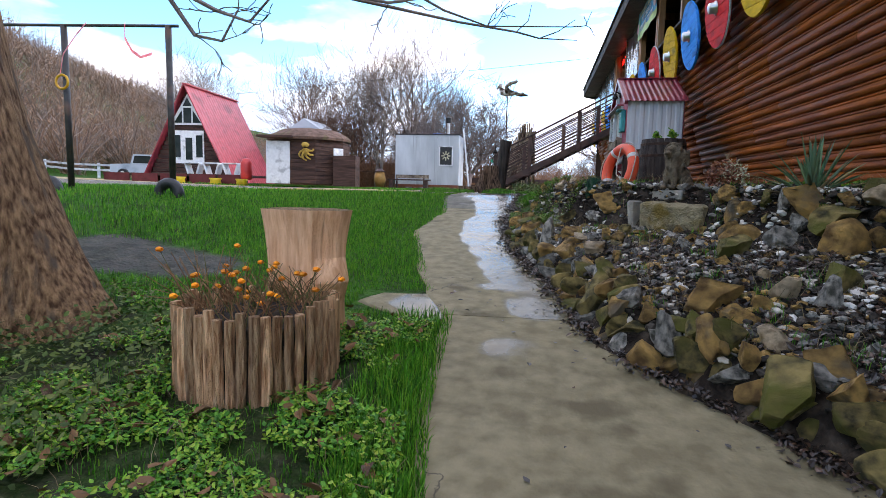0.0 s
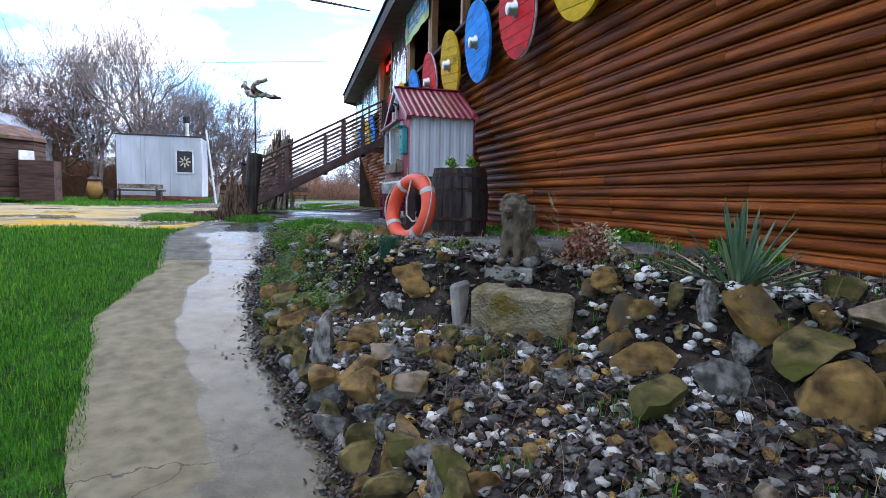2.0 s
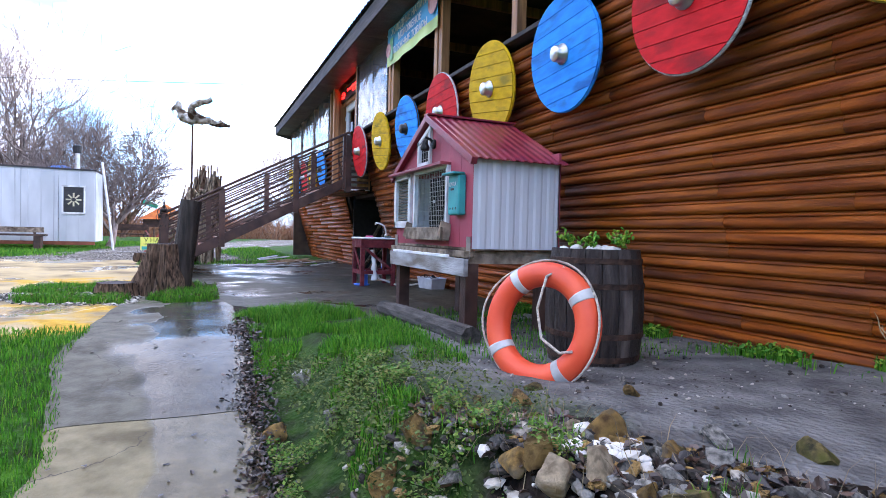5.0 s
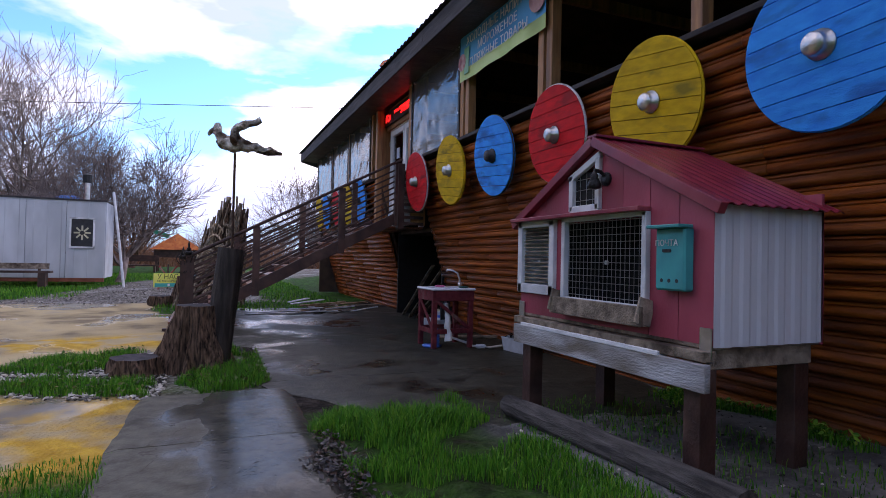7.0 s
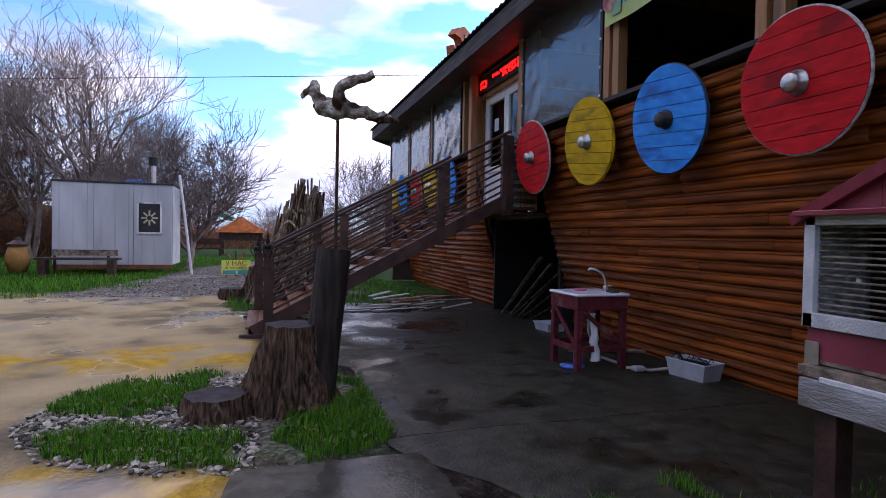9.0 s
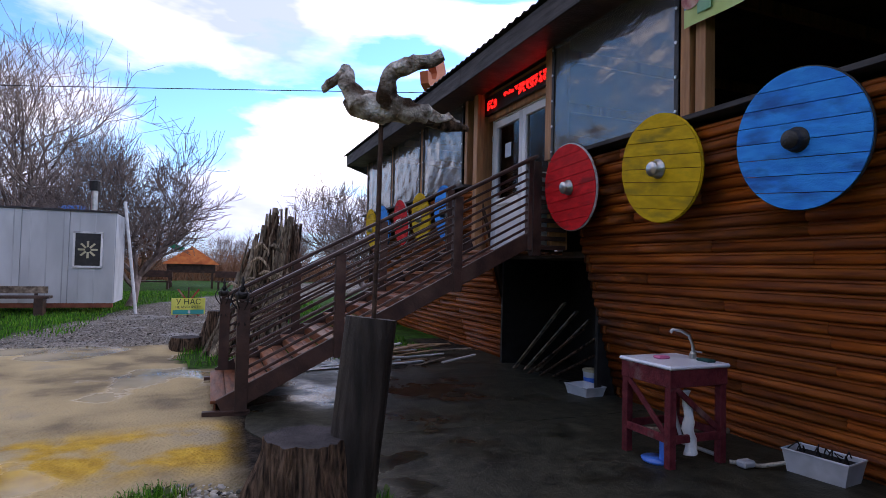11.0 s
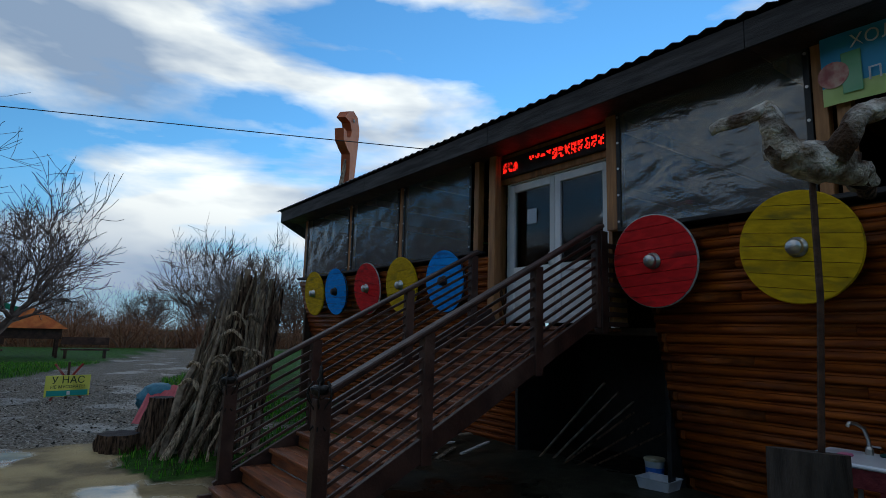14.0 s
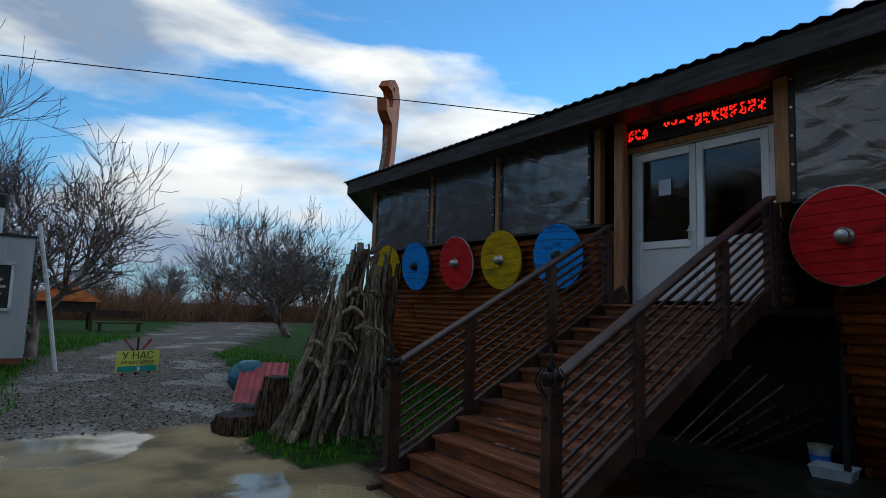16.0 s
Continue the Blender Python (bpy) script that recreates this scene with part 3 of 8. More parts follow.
for a, b in ((-5.5, 0.9), (0.915, 4.3), (4.312, 9.74), (9.755, 12.3), (12.312, 13.75)):
    slab("slab", a, b, left_edge, lambda y: right_edge(y) + 0.1, M_PATH if b < 10 else M_PATH_END, path, wetness=path_wet)
slab("slab", 4.22, 4.86, lambda y: -1.5 + 1.6 * max(0.0, 4.55 - y) + 0.6 * max(0.0, y - 4.6), lambda y: left_edge(y) + 0.06, M_PATH, path, lift=0.02, wetness=lambda x, y, f: 0.02 + 0.3 * sstep(0.2, 0.6, f))

yard = thing("yard", Matrix(), "Dark greenish wet concrete yard beside the hull", "pavement", kind="structure")
def yard_left(y):
    return interp(y, [11.6, 13.2, 13.9, 16.4, 17.2, 18, 22.4], [0.55, -0.1, -0.62, -0.5, -1.1, -1.4, -1.0])


def yard_wet(x, y, f):
    return 0.12 * sstep(2.6, 1.0, x) + 0.1 * sstep(17, 20, y)


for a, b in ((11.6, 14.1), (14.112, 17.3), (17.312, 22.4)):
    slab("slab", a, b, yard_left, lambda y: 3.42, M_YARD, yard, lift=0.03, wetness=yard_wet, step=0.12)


# ---- the ship-shaped building ----
HULL_TOP_X, HULL_TOP_Z, FLARE = 2.47, 4.68, 0.30
HULL_Y0, HULL_Y1 = -3.0, 28.6


def hull_x(z):
    return HULL_TOP_X + (HULL_TOP_Z - z) * FLARE


BOARD_H = 0.123
SLANT = math.hypot(1, FLARE)


def siding_board(length):
    """A rounded lap board that runs along y; its foot at z 0, its face to -x."""
    h = BOARD_H
    prof = [(0.03, 0), (0.012, 0.001)] + [(0.018 - 0.04 * math.sin(math.pi * (0.1 + 0.8 * k / 8)) ** 0.7, 0.004 + 0.08 * k / 8) for k in range(9)] + [(0.006, 0.087), (-0.001, 0.09), (-0.006, 0.097), (-0.004, 0.106), (0.008, 0.113), (0.02, 0.117), (0.022, h), (0.03, h)]
    return extrude(bmesh.new(), prof, Matrix.Translation((0, -length / 2, 0)), length)


wall = thing("wall_west", Matrix(), "Flared hull-shaped wall of varnished reddish-brown rounded boards", "wall", kind="structure")
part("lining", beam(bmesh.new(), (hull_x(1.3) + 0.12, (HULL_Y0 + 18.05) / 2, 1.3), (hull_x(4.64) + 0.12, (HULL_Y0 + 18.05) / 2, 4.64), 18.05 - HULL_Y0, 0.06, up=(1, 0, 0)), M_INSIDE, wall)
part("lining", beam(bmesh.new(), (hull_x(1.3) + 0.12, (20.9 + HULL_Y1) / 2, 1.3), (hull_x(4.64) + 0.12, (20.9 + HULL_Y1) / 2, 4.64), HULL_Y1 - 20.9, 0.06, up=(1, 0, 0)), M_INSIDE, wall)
tilt = Matrix.Rotation(-math.atan(FLARE), 4, "Y")
rnd = random.Random(7)
board_mesh = {}
LENGTHS = (2.0, 3.0, 4.0)
for ln in LENGTHS:
    bm = siding_board(ln - 0.002)
    me = bpy.data.meshes.new("board")
    bm.to_mesh(me)
    bm.free()
    me.materials.append(M_SIDING)
    me.polygons.foreach_set("use_smooth", [len(p.vertices) == 4 and abs(p.normal.x) > 0.25 for p in me.polygons])
    board_mesh[ln] = me


def clad(parent, y0, y1, z0, z1):
    course = int((z1 - z0) * SLANT / BOARD_H)
    for c in range(course):
        z = z0 + c * BOARD_H / SLANT
        y = y0
        first = True
        while y < y1 - 0.05:
            ln = rnd.choice(LENGTHS[1:] if not first else LENGTHS)
            first = False
            s = min(ln, y1 - y)
            ob = new("board", board_mesh[ln])
            ob.parent = parent
            ob.matrix_local = Matrix.Translation((hull_x(z) + rnd.uniform(-0.002, 0.002), y + s / 2, z)) @ tilt @ Matrix.Diagonal((1, s / ln, 1, 1))
            y += s


# sill cap along the top of the hull, behind the shields
cap = thing("sill_rail", Matrix(), "Dark wet timber cap rail along the top of the hull", "rail", kind="structure")
part("rail", B((2.5, (HULL_Y0 + 18.2) / 2, 4.70), (0.2, 18.2 - HULL_Y0, 0.05)), M_FASCIA, cap)
part("rail", B((2.5, (21.1 + HULL_Y1) / 2, 4.70), (0.2, HULL_Y1 - 21.1, 0.05)), M_FASCIA, cap)

# posts of the upper gallery
posts_y = [28.35, 25.82, 23.62, 21.25, 20.85, 18.5, 16.05, 15.86, 13.78, 13.60, 11.43, 9.1, 6.8, 4.5, 2.2, 0.0]
for i, y in enumerate(posts_y):
    wide = 0.16 if y in (20.85, 18.5) else 0.12
    bot = 3.5 if y == 20.85 else 4.73
    p = tidy(B((0, 0, (6.36 - bot) / 2), (0.13, wide, 6.36 - bot), None, 0.006), "gallery_post", M_POST, loc=Matrix.Translation((2.56, y, bot)))
    tagged(p, "Square honey-coloured pine post carrying the eave", "post", "gallery posts", "structure")
plate = tidy(B((2.58, (HULL_Y0 + HULL_Y1) / 2, 6.43), (0.16, HULL_Y1 - HULL_Y0, 0.15)), "wall_plate", M_FASCIA)
tagged(plate, "Dark timber plate under the eave", "beam", kind="structure")

# clear film stretched between posts
films = [(25.9, 28.25), (23.72, 25.72), (21.4, 23.5), (16.15, 18.38)]
for a, b in films:
    film = thing("film_window", Matrix.Translation((2.50, (a + b) / 2, 5.52)), "Clear plastic film window, creased and strapped to posts", "window", "film windows", "structure")
    bm = bmesh.new()
    nx, nz = 26, 18
    vs = [[bm.verts.new((0.012 * noise.noise((i * 0.35, j * 0.5, a)) + 0.006 * noise.noise((i * 0.9 + j * 0.8, j * 0.2, b)), (i / nx - 0.5) * (b - a), (j / nz - 0.5) * 1.58)) for j in range(nz + 1)] for i in range(nx + 1)]
    for i in range(nx):
        for j in range(nz):
            bm.faces.new((vs[i][j], vs[i][j + 1], vs[i + 1][j + 1], vs[i + 1][j]))
    ob = part("pane", bm, M_FILM, film, smooth=True)
    ob.visible_shadow = False
    for s in (-1, 1):
        part("strap", B((-0.012, s * ((b - a) / 2 + 0.0), 0), (0.012, 0.06, 1.6)), M_BLACK, film, "black plastic edging strap")
        part("strap", B((-0.012, 0, s * 0.8), (0.012, b - a + 0.06, 0.05)), M_BLACK, film)
        for k in range(5):
            part("eyelet", tube(bmesh.new(), [(-0.03, s * (b - a) / 2, -0.7 + 0.35 * k), (-0.016, s * (b - a) / 2, -0.7 + 0.35 * k)], 0.016, 8), M_STEEL, film)

# fascia, eave and roof
roof = thing("roof", Matrix(), "Corrugated grey metal roof with dark weathered fascia boards", "roof", kind="structure")
yy = HULL_Y0
while yy < 28.9:
    ln = min(3.9, 29.0 - yy)
    part("fascia_board", B((2.0, yy + ln / 2, 6.40), (0.035, ln - 0.006, 0.30)), M_FASCIA, roof)
    part("soffit_board", B((2.3, yy + ln / 2, 6.29), (0.56, ln - 0.004, 0.02)), M_DARKWOOD, roof)
    yy += ln
bm = bmesh.new()
cols = int((29.2 - HULL_Y0) / 0.05)
rows3 = []
for i in range(cols + 1):
    y = HULL_Y0 + i * 0.05
    w = 0.018 * math.sin(y * 2 * math.pi / 0.2)
    rows3.append([bm.verts.new((1.93, y, 6.585 + w)), bm.verts.new((7.2, y, 8.45 + w)), bm.verts.new((12.4, y, 6.6 + w))])
for r0, r1 in zip(rows3, rows3[1:]):
    bm.faces.new((r0[0], r1[0], r1[1], r0[1]))
    bm.faces.new((r0[1], r1[1], r1[2], r0[2]))
ob = part("roof_sheet", bm, M_SHEET, roof)
ob.modifiers.new("thick", "SOLIDIFY").thickness = 0.008
# the bow: fascia and hull bend towards the stem
bow = Vector((7.4, 36.2, 0))


def bow_run(z0, z1, x0, y0, th, name, mat, lead=1.0):
    a = Vector((x0, y0, (z0 + z1) / 2))
    b = Vector((bow.x, bow.y, (z0 + z1) / 2))
    b = a + (b - a) * lead
    return part(name, beam(bmesh.new(), a, b, th, z1 - z0), mat, roof)


bow_run(6.25, 6.55, 2.0, 29.0, 0.035, "fascia_board", M_FASCIA)
bm = bmesh.new()
tri_v = [bm.verts.new(p) for p in ((1.93, 29.1, 6.6), (7.3, 36.4, 6.7), (7.2, 29.1, 8.45))]
bm.faces.new(tri_v)
tri_w = [bm.verts.new(p) for p in ((12.4, 29.1, 6.6), (7.2, 29.1, 8.45), (7.3, 36.4, 6.7))]
bm.faces.new(tri_w)
ob = part("roof_sheet", bm, M_SHEET, roof)
ob.modifiers.new("thick", "SOLIDIFY").thickness = 0.008

wall_bow = thing("wall_north", Matrix(), "Bow end of the board-clad hull bending towards the stem", "wall", kind="structure")
for c in range(26):
    z = 1.45 + c * BOARD_H
    x0 = hull_x(z)
    part("board", beam(bmesh.new(), (x0, HULL_Y1, z + 0.07), (bow.x - 0.2, bow.y - 0.4 - FLARE * (4.7 - z), z + 0.07), 0.04, BOARD_H - 0.012, bevel=0.012), M_SIDING, wall_bow)
a, b = Vector((2.55, 28.5, 0)), Vector((bow.x - 0.2, bow.y - 0.3, 0))
for k in range(4):
    p = a.lerp(b, k / 3)
    part("corner_post", B((p.x + 0.05, p.y, 5.5), (0.12, 0.12, 1.6)), M_POST, wall_bow)

# inside of the gallery; its unlit look is put into the board colour
inner = thing("floor", Matrix(), "Board floor of the upper gallery, toned dark for the unlit interior", "floor", kind="structure")
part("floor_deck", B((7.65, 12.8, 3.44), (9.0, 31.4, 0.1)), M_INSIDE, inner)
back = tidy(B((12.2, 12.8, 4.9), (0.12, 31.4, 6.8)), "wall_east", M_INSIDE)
tagged(back, "Inner far wall of the gallery, toned dark for the unlit interior", "wall", kind="structure")
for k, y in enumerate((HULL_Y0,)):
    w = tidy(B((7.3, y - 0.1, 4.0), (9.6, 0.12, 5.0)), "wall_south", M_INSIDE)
    tagged(w, "Board end wall of the building, toned dark like the unlit interior", "wall", kind="structure")
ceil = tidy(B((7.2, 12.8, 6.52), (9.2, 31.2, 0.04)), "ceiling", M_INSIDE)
tagged(ceil, "Board ceiling over the gallery, its shade put into the colour", "ceiling", kind="structure")
for k in range(14):
    bmr = beam(bmesh.new(), (2.7, -1.5 + k * 2.25, 6.36), (11.8, -1.5 + k * 2.25, 6.44), 0.07, 0.16)
    tagged(tidy(bmr, "rafter", M_POST), "Pale timber rafter under the gallery ceiling", "rafter", "rafters", "structure")
# recess under the door: hollow below the landing, its shade painted as near-black walls
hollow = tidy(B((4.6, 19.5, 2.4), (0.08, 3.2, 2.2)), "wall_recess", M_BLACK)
tagged(hollow, "Back wall of the hollow under the landing, blackened to carry its shade", "wall", kind="structure")

# side walls added to close the hollow, black for the same shade
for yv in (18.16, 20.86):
    tagged(tidy(B((3.85, yv, 2.4), (1.5, 0.06, 2.2)), "wall_recess", M_BLACK), "Added side wall of the hollow under the landing, blackened for its shade", "wall", kind="structure")
# end wall added so that no sky shows through the windows
tagged(tidy(B((7.4, 28.66, 4.0), (9.4, 0.1, 4.9)), "wall_end", M_INSIDE), "Added inner end wall of the gallery, toned dark for the unlit interior", "wall", kind="structure")

# ---- door and running-text board ----
door = thing("door_1", Matrix.Translation((2.86, 19.78, 3.52)), "White plastic glazed double door, closed, with a paper notice", "door", kind="structure")
for s in (-1, 1):
    leaf_y = s * 0.495
    for dy in (-0.44, 0.44):
        part("stile", B((0, leaf_y + dy, 1.16), (0.07, 0.1, 2.26)), M_PVC, door)
    for z, h in ((0.09, 0.12), (0.86, 0.11), (2.23, 0.12)):
        part("rail", B((0, leaf_y, z), (0.066, 0.78, h)), M_PVC, door)
    part("panel", B((0.01, leaf_y, 0.475), (0.03, 0.78, 0.66)), M_PVC, door)
    pane = part("pane", B((0.01, leaf_y, 1.54), (0.012, 0.78, 1.26), None, 0), M_GLASS, door)
    pane.visible_shadow = False
    for z in (0.3, 1.0, 2.0):
        hg = part("hinge", tube(bmesh.new(), [(-0.05, leaf_y + s * 0.5, z - 0.05), (-0.05, leaf_y + s * 0.5, z + 0.05)], 0.014, 8), M_PVC, door)
hd = part("door_handle", B((-0.075, -0.06 + 0.12, 1.03), (0.018, 0.13, 0.022)), M_PVC, door, "white lever handle")
part("backplate", B((-0.045, 0.1, 1.0), (0.012, 0.035, 0.2)), M_STEEL, door)
for y, sy, z, sz in ((-1.02, 0.07, 1.17, 2.42), (1.02, 0.07, 1.17, 2.42), (0, 1.98, 2.345, 0.07)):
    part("door_frame", B((0.02, y, z), (0.1, sy, sz)), M_PVC, door)
part("notice", B((-0.012, 0.5, 1.72), (0.006, 0.2, 0.24), None, 0), surf("paper", (0.55, 0.66, 0.8), (0.6, 0.7, 0.84), 5, 0.7, 0.05), door, "pale blue paper notice")
board = thing("led_board", Matrix.Translation((2.72, 19.78, 6.1)), "Black running-text board with glowing red letters over the door", "sign")
part("case", B((0.02, 0, 0), (0.07, 2.3, 0.32)), M_BLACK, board)
M_LED = glow("red_led", (1.0, 0.015, 0.01), 4.0)
rl = random.Random(3)
bm = bmesh.new()
for k in range(17):
    if k in (3, 4):
        continue
    y = 1.02 - k * 0.122
    for r in range(7):
        for c in range(5):
            top = r >= 4 if 4 < k < 9 else True
            if rl.random() < 0.52 and (top or k > 9):
                box(bm, (0, y - c * 0.019, -0.075 + r * 0.024), (0.006, 0.015, 0.018))
tagged(part("glowing_text", bm, M_LED, board, "unreadable glowing red dot letters", at=Matrix.Translation((-0.02, 0, 0))), kind="stuff")
tagged(tidy(B((2.80, 19.78, 6.1), (0.06, 2.35, 0.5)), "lintel_panel", M_POST), "Reddish board panel above the door", "panel", kind="structure")
# side cheeks of the door recess
for y in (20.95, 18.6):
    tagged(tidy(B((2.74, y, 5.0), (0.3, 0.06, 3.0)), "door_cheek", M_POST), "Honey-coloured board cheek beside the door", "panel", kind="structure")

# ---- the stair ----
stair = thing("staircase", Matrix(), "Open dark-stained wooden outdoor stair with slatted railings, wet treads", "stairs")
N_STEP, RISE, RUN, X0 = 12, 0.164, 0.315, -1.72
YN, YF = 18.63, 20.6
for k in range(N_STEP):
    z = 1.5 + RISE * (k + 1)
    x = X0 + RUN * k
    depth = RUN if k < N_STEP - 1 else 2.85 - x
    for j in range(2 if k < N_STEP - 1 else 4):
        wj = (depth + 0.03) / (2 if k < N_STEP - 1 else 4)
        part("tread", B((x + wj * (j + 0.5), (YN + YF) / 2, z - 0.02), (wj - 0.006, YF - YN - 0.06, 0.04), None, 0.006), M_TREAD, stair)
    part("riser", B((x + 0.05, (YN + YF) / 2, z - RISE / 2 - 0.02), (0.022, YF - YN - 0.08, RISE - 0.045)), M_TREAD, stair)


def nose(x):
    return 1.5 + (x - X0) / RUN * RISE + 0.02


for y in (YN - 0.04, YF + 0.04):
    xa, xb = -1.62, 2.36
    part("stringer", beam(bmesh.new(), (xa, y, nose(xa) + 0.02), (xb, y, nose(xb) + 0.02), 0.055, 0.2), M_DARKWOOD, stair)
    xs = (-1.40, -0.32, 1.2, 2.3) if y < 19 else (-1.55, -0.55, 0.8, 1.95)
    for i, x in enumerate(xs):
        h = 1.12 if i else 1.1
        part("baluster_post", B((x, y, nose(x) + h / 2 - 0.08), (0.14 if i == 0 else 0.12, 0.1, h + 0.12)), M_DARKWOOD, stair)
    xe = xs[-1] + 0.08
    part("handrail", beam(bmesh.new(), (xs[0] - 0.05, y, nose(xs[0]) + 1.09), (xe, y, nose(xe) + 1.13), 0.13, 0.05, bevel=0.012), M_DARKWOOD, stair)
    for r in range(8):
        o = 0.2 + r * 0.112
        part("slat", beam(bmesh.new(), (xs[0], y, nose(xs[0]) + o), (xs[-1], y, nose(xs[-1]) + o), 0.03, 0.032), M_DARKWOOD, stair)
    part("base_shoe", B((-1.55, y, 1.53), (0.5, 0.07, 0.07)), M_DARKWOOD, stair)
# short slatted return by the hull beside the landing
for r in range(9):
    part("slat", B((2.62, YN - 0.1, 3.52 + r * 0.125), (0.42, 0.03, 0.06)), M_DARKWOOD, stair)
part("baluster_post", B((2.36, YN - 0.05, 4.05), (0.13, 0.13, 1.3)), M_DARKWOOD, stair)
part("back_panel", B((2.62, YN + 0.06, 4.05), (0.46, 0.03, 1.1)), M_WHITEWOOD, stair)
# wrought-iron holders hung on the lowest posts
for y in (YN - 0.04, YF + 0.04):
    x = -1.40 if y < 19 else -1.55
    zt = nose(x) + 1.1
    hold = thing("candle_holder", Matrix.Translation((x - 0.02, y, zt)), "Black wrought-iron scrolled lantern holder on a stair post", "lantern", "iron holders")
    part("cup", lathe(bmesh.new(), [(0.03, 0), (0.075, 0.02), (0.085, 0.07), (0.06, 0.09)], 12), M_IRON, hold, smooth=True)
    part("spike", lathe(bmesh.new(), [(0.02, 0.09), (0.035, 0.13), (0.014, 0.17), (0.022, 0.2), (0.004, 0.27)], 10), M_IRON, hold, smooth=True)
    for k in range(6):
        a = k * math.pi / 3
        pts = [(math.cos(a) * (0.07 + 0.05 * math.sin(q * 0.8)), math.sin(a) * (0.07 + 0.05 * math.sin(q * 0.8)), 0.12 - q * 0.05) for q in range(9)]
        part("scroll", tube(bmesh.new(), pts, 0.008, 5), M_IRON, hold, smooth=True)

# ---- shields ----
def shield(mat, name_colour, rim):
    sh = thing("shield", Matrix(), name_colour + " painted round plank shield with a metal boss, on the hull", "shield", "shields along the hull")
    R = 0.545
    n = 8
    for k in range(n):
        z0, z1 = -R + 2 * R * k / n + 0.003, -R + 2 * R * (k + 1) / n - 0.003
        m = 8
        right = [(math.sqrt(max(0, R * R - z * z)), z) for z in [z0 + (z1 - z0) * i / m for i in range(m + 1)]]
        poly = right + [(-x, z) for x, z in reversed(right)]
        part("plank", extrude(bmesh.new(), [(x + 1e-4 * i, z) for i, (x, z) in enumerate(poly)], pose(0, 0, 0, 0, 0, 90), 0.045), mat, sh)
    circ = [(0.022, R * math.cos(a), R * math.sin(a)) for a in [2 * math.pi * i / 48 for i in range(48)]]
    circ = [(-c[0], c[1], c[2]) for c in circ]
    part("rim", tube(bmesh.new(), circ, 0.016 if rim is M_RIMW else 0.012, 6, closed=True), rim, sh, smooth=True)
    turn = Matrix.Translation((-0.045, 0, 0)) @ Matrix.Rotation(radians(-90), 4, "Y")
    part("boss", lathe(bmesh.new(), [(0.10, 0.0), (0.10, 0.012), (0.078, 0.014), (0.078, 0.085), (0.066, 0.1), (0.001, 0.102)], 20, m=turn), M_STEEL if name_colour != "Blue" else M_BLACK, sh, "metal bowl boss" if name_colour != "Blue" else "black boss", smooth=True)
    for zz in (-0.25, 0.25):
        part("batten", B((0.03, 0, zz), (0.04, 0.8, 0.06)), M_DARKWOOD, sh)
    return sh


protos = {"R": shield(M_RED, "Red", M_RIMW), "Y": shield(M_YELLOW, "Yellow", M_YELLOW), "B": shield(M_BLUE, "Blue", M_BLACK), "S": shield(M_BLUE, "Azure", M_BLUE)}
order = [(8.85, "R"), (10.35, "S"), (11.84, "Y"), (13.34, "R"), (14.83, "B"), (16.31, "Y"), (17.87, "R"), (22.0, "B"), (23.42, "Y"), (24.78, "R"), (26.28, "B"), (27.5, "Y"), (7.35, "Y"), (5.85, "B"), (4.3, "R"), (2.8, "Y")]
used = set()
for i, (y, c) in enumerate(order):
    m = Matrix.Translation((2.46, y, 4.27)) @ pose(0, 0, 0, 0, -6, 0) @ pose(0, 0, 0, [3, -4, 8, 0, 5, 7, -3][i % 7], 0, 0)
    if c in used:
        copy_thing(protos[c], m)
    else:
        protos[c].matrix_world = m
        used.add(c)


# ---- hutch on legs ----
def letters(text, size, mat, parent, m, name="lettering", label="", depth=0.002):
    cu = bpy.data.curves.new(name, "FONT")
    cu.body, cu.size, cu.extrude, cu.align_x, cu.align_y = text, size, depth, "CENTER", "CENTER"
    cu.resolution_u = 3
    tmp = bpy.data.objects.new(name, cu)
    scene.collection.objects.link(tmp)
    me = bpy.data.meshes.new_from_object(tmp.evaluated_get(bpy.context.evaluated_depsgraph_get()))
    bpy.data.objects.remove(tmp)
    me.materials.clear()
    me.materials.append(mat)
    ob = new(name, me)
    ob.parent = parent
    ob.matrix_local = m
    if label:
        tagged(ob, label)
    return ob


FACE_W = pose(0, 0, 0, 90, 0, -90)      # lettering that faces -x and reads along -y
M_WHITE = surf("white_letter_paint", (0.7, 0.7, 0.7), (0.8, 0.8, 0.8), 8, 0.6, 0.05)
# near black for the hutch's unlit inside; also soil and stems of the tub
M_DARKVOID = surf("void_shade_and_tub_fill", (0.01, 0.01, 0.011), (0.02, 0.02, 0.02), 6, 0.9, 0.1)

hut = thing("hutch", Matrix.Translation((1.48, 11.37, 1.53)) @ Matrix.Diagonal((1, 0.955, 1, 1)), "Raspberry-red playhouse hutch on legs with white sheet sides", "hutch")
HD, HW = 0.93, 1.1            # depth, half width
# front gable wall of upright boards, with holes left for the windows
gab = 2.20


def front_panel(y0, y1, z0, z1f, z1r):
    """Board between y0 and y1; top from z1f (at y0) to z1r (at y1)."""
    bm = bmesh.new()
    poly = [(y0, z0), (y1, z0), (y1, z1r), (y0, z1f)]
    a = [bm.verts.new((0, y, z)) for y, z in poly]
    b = [bm.verts.new((0.025, y, z)) for y, z in poly]
    bm.faces.new(a)
    bm.faces.new(b[::-1])
    for i in range(4):
        bm.faces.new((a[(i + 1) % 4], a[i], b[i], b[(i + 1) % 4]))
    bmesh.ops.recalc_face_normals(bm, faces=bm.faces)
    return bm


def gable_top(y):
    return gab - 0.535 * abs(y) / HW


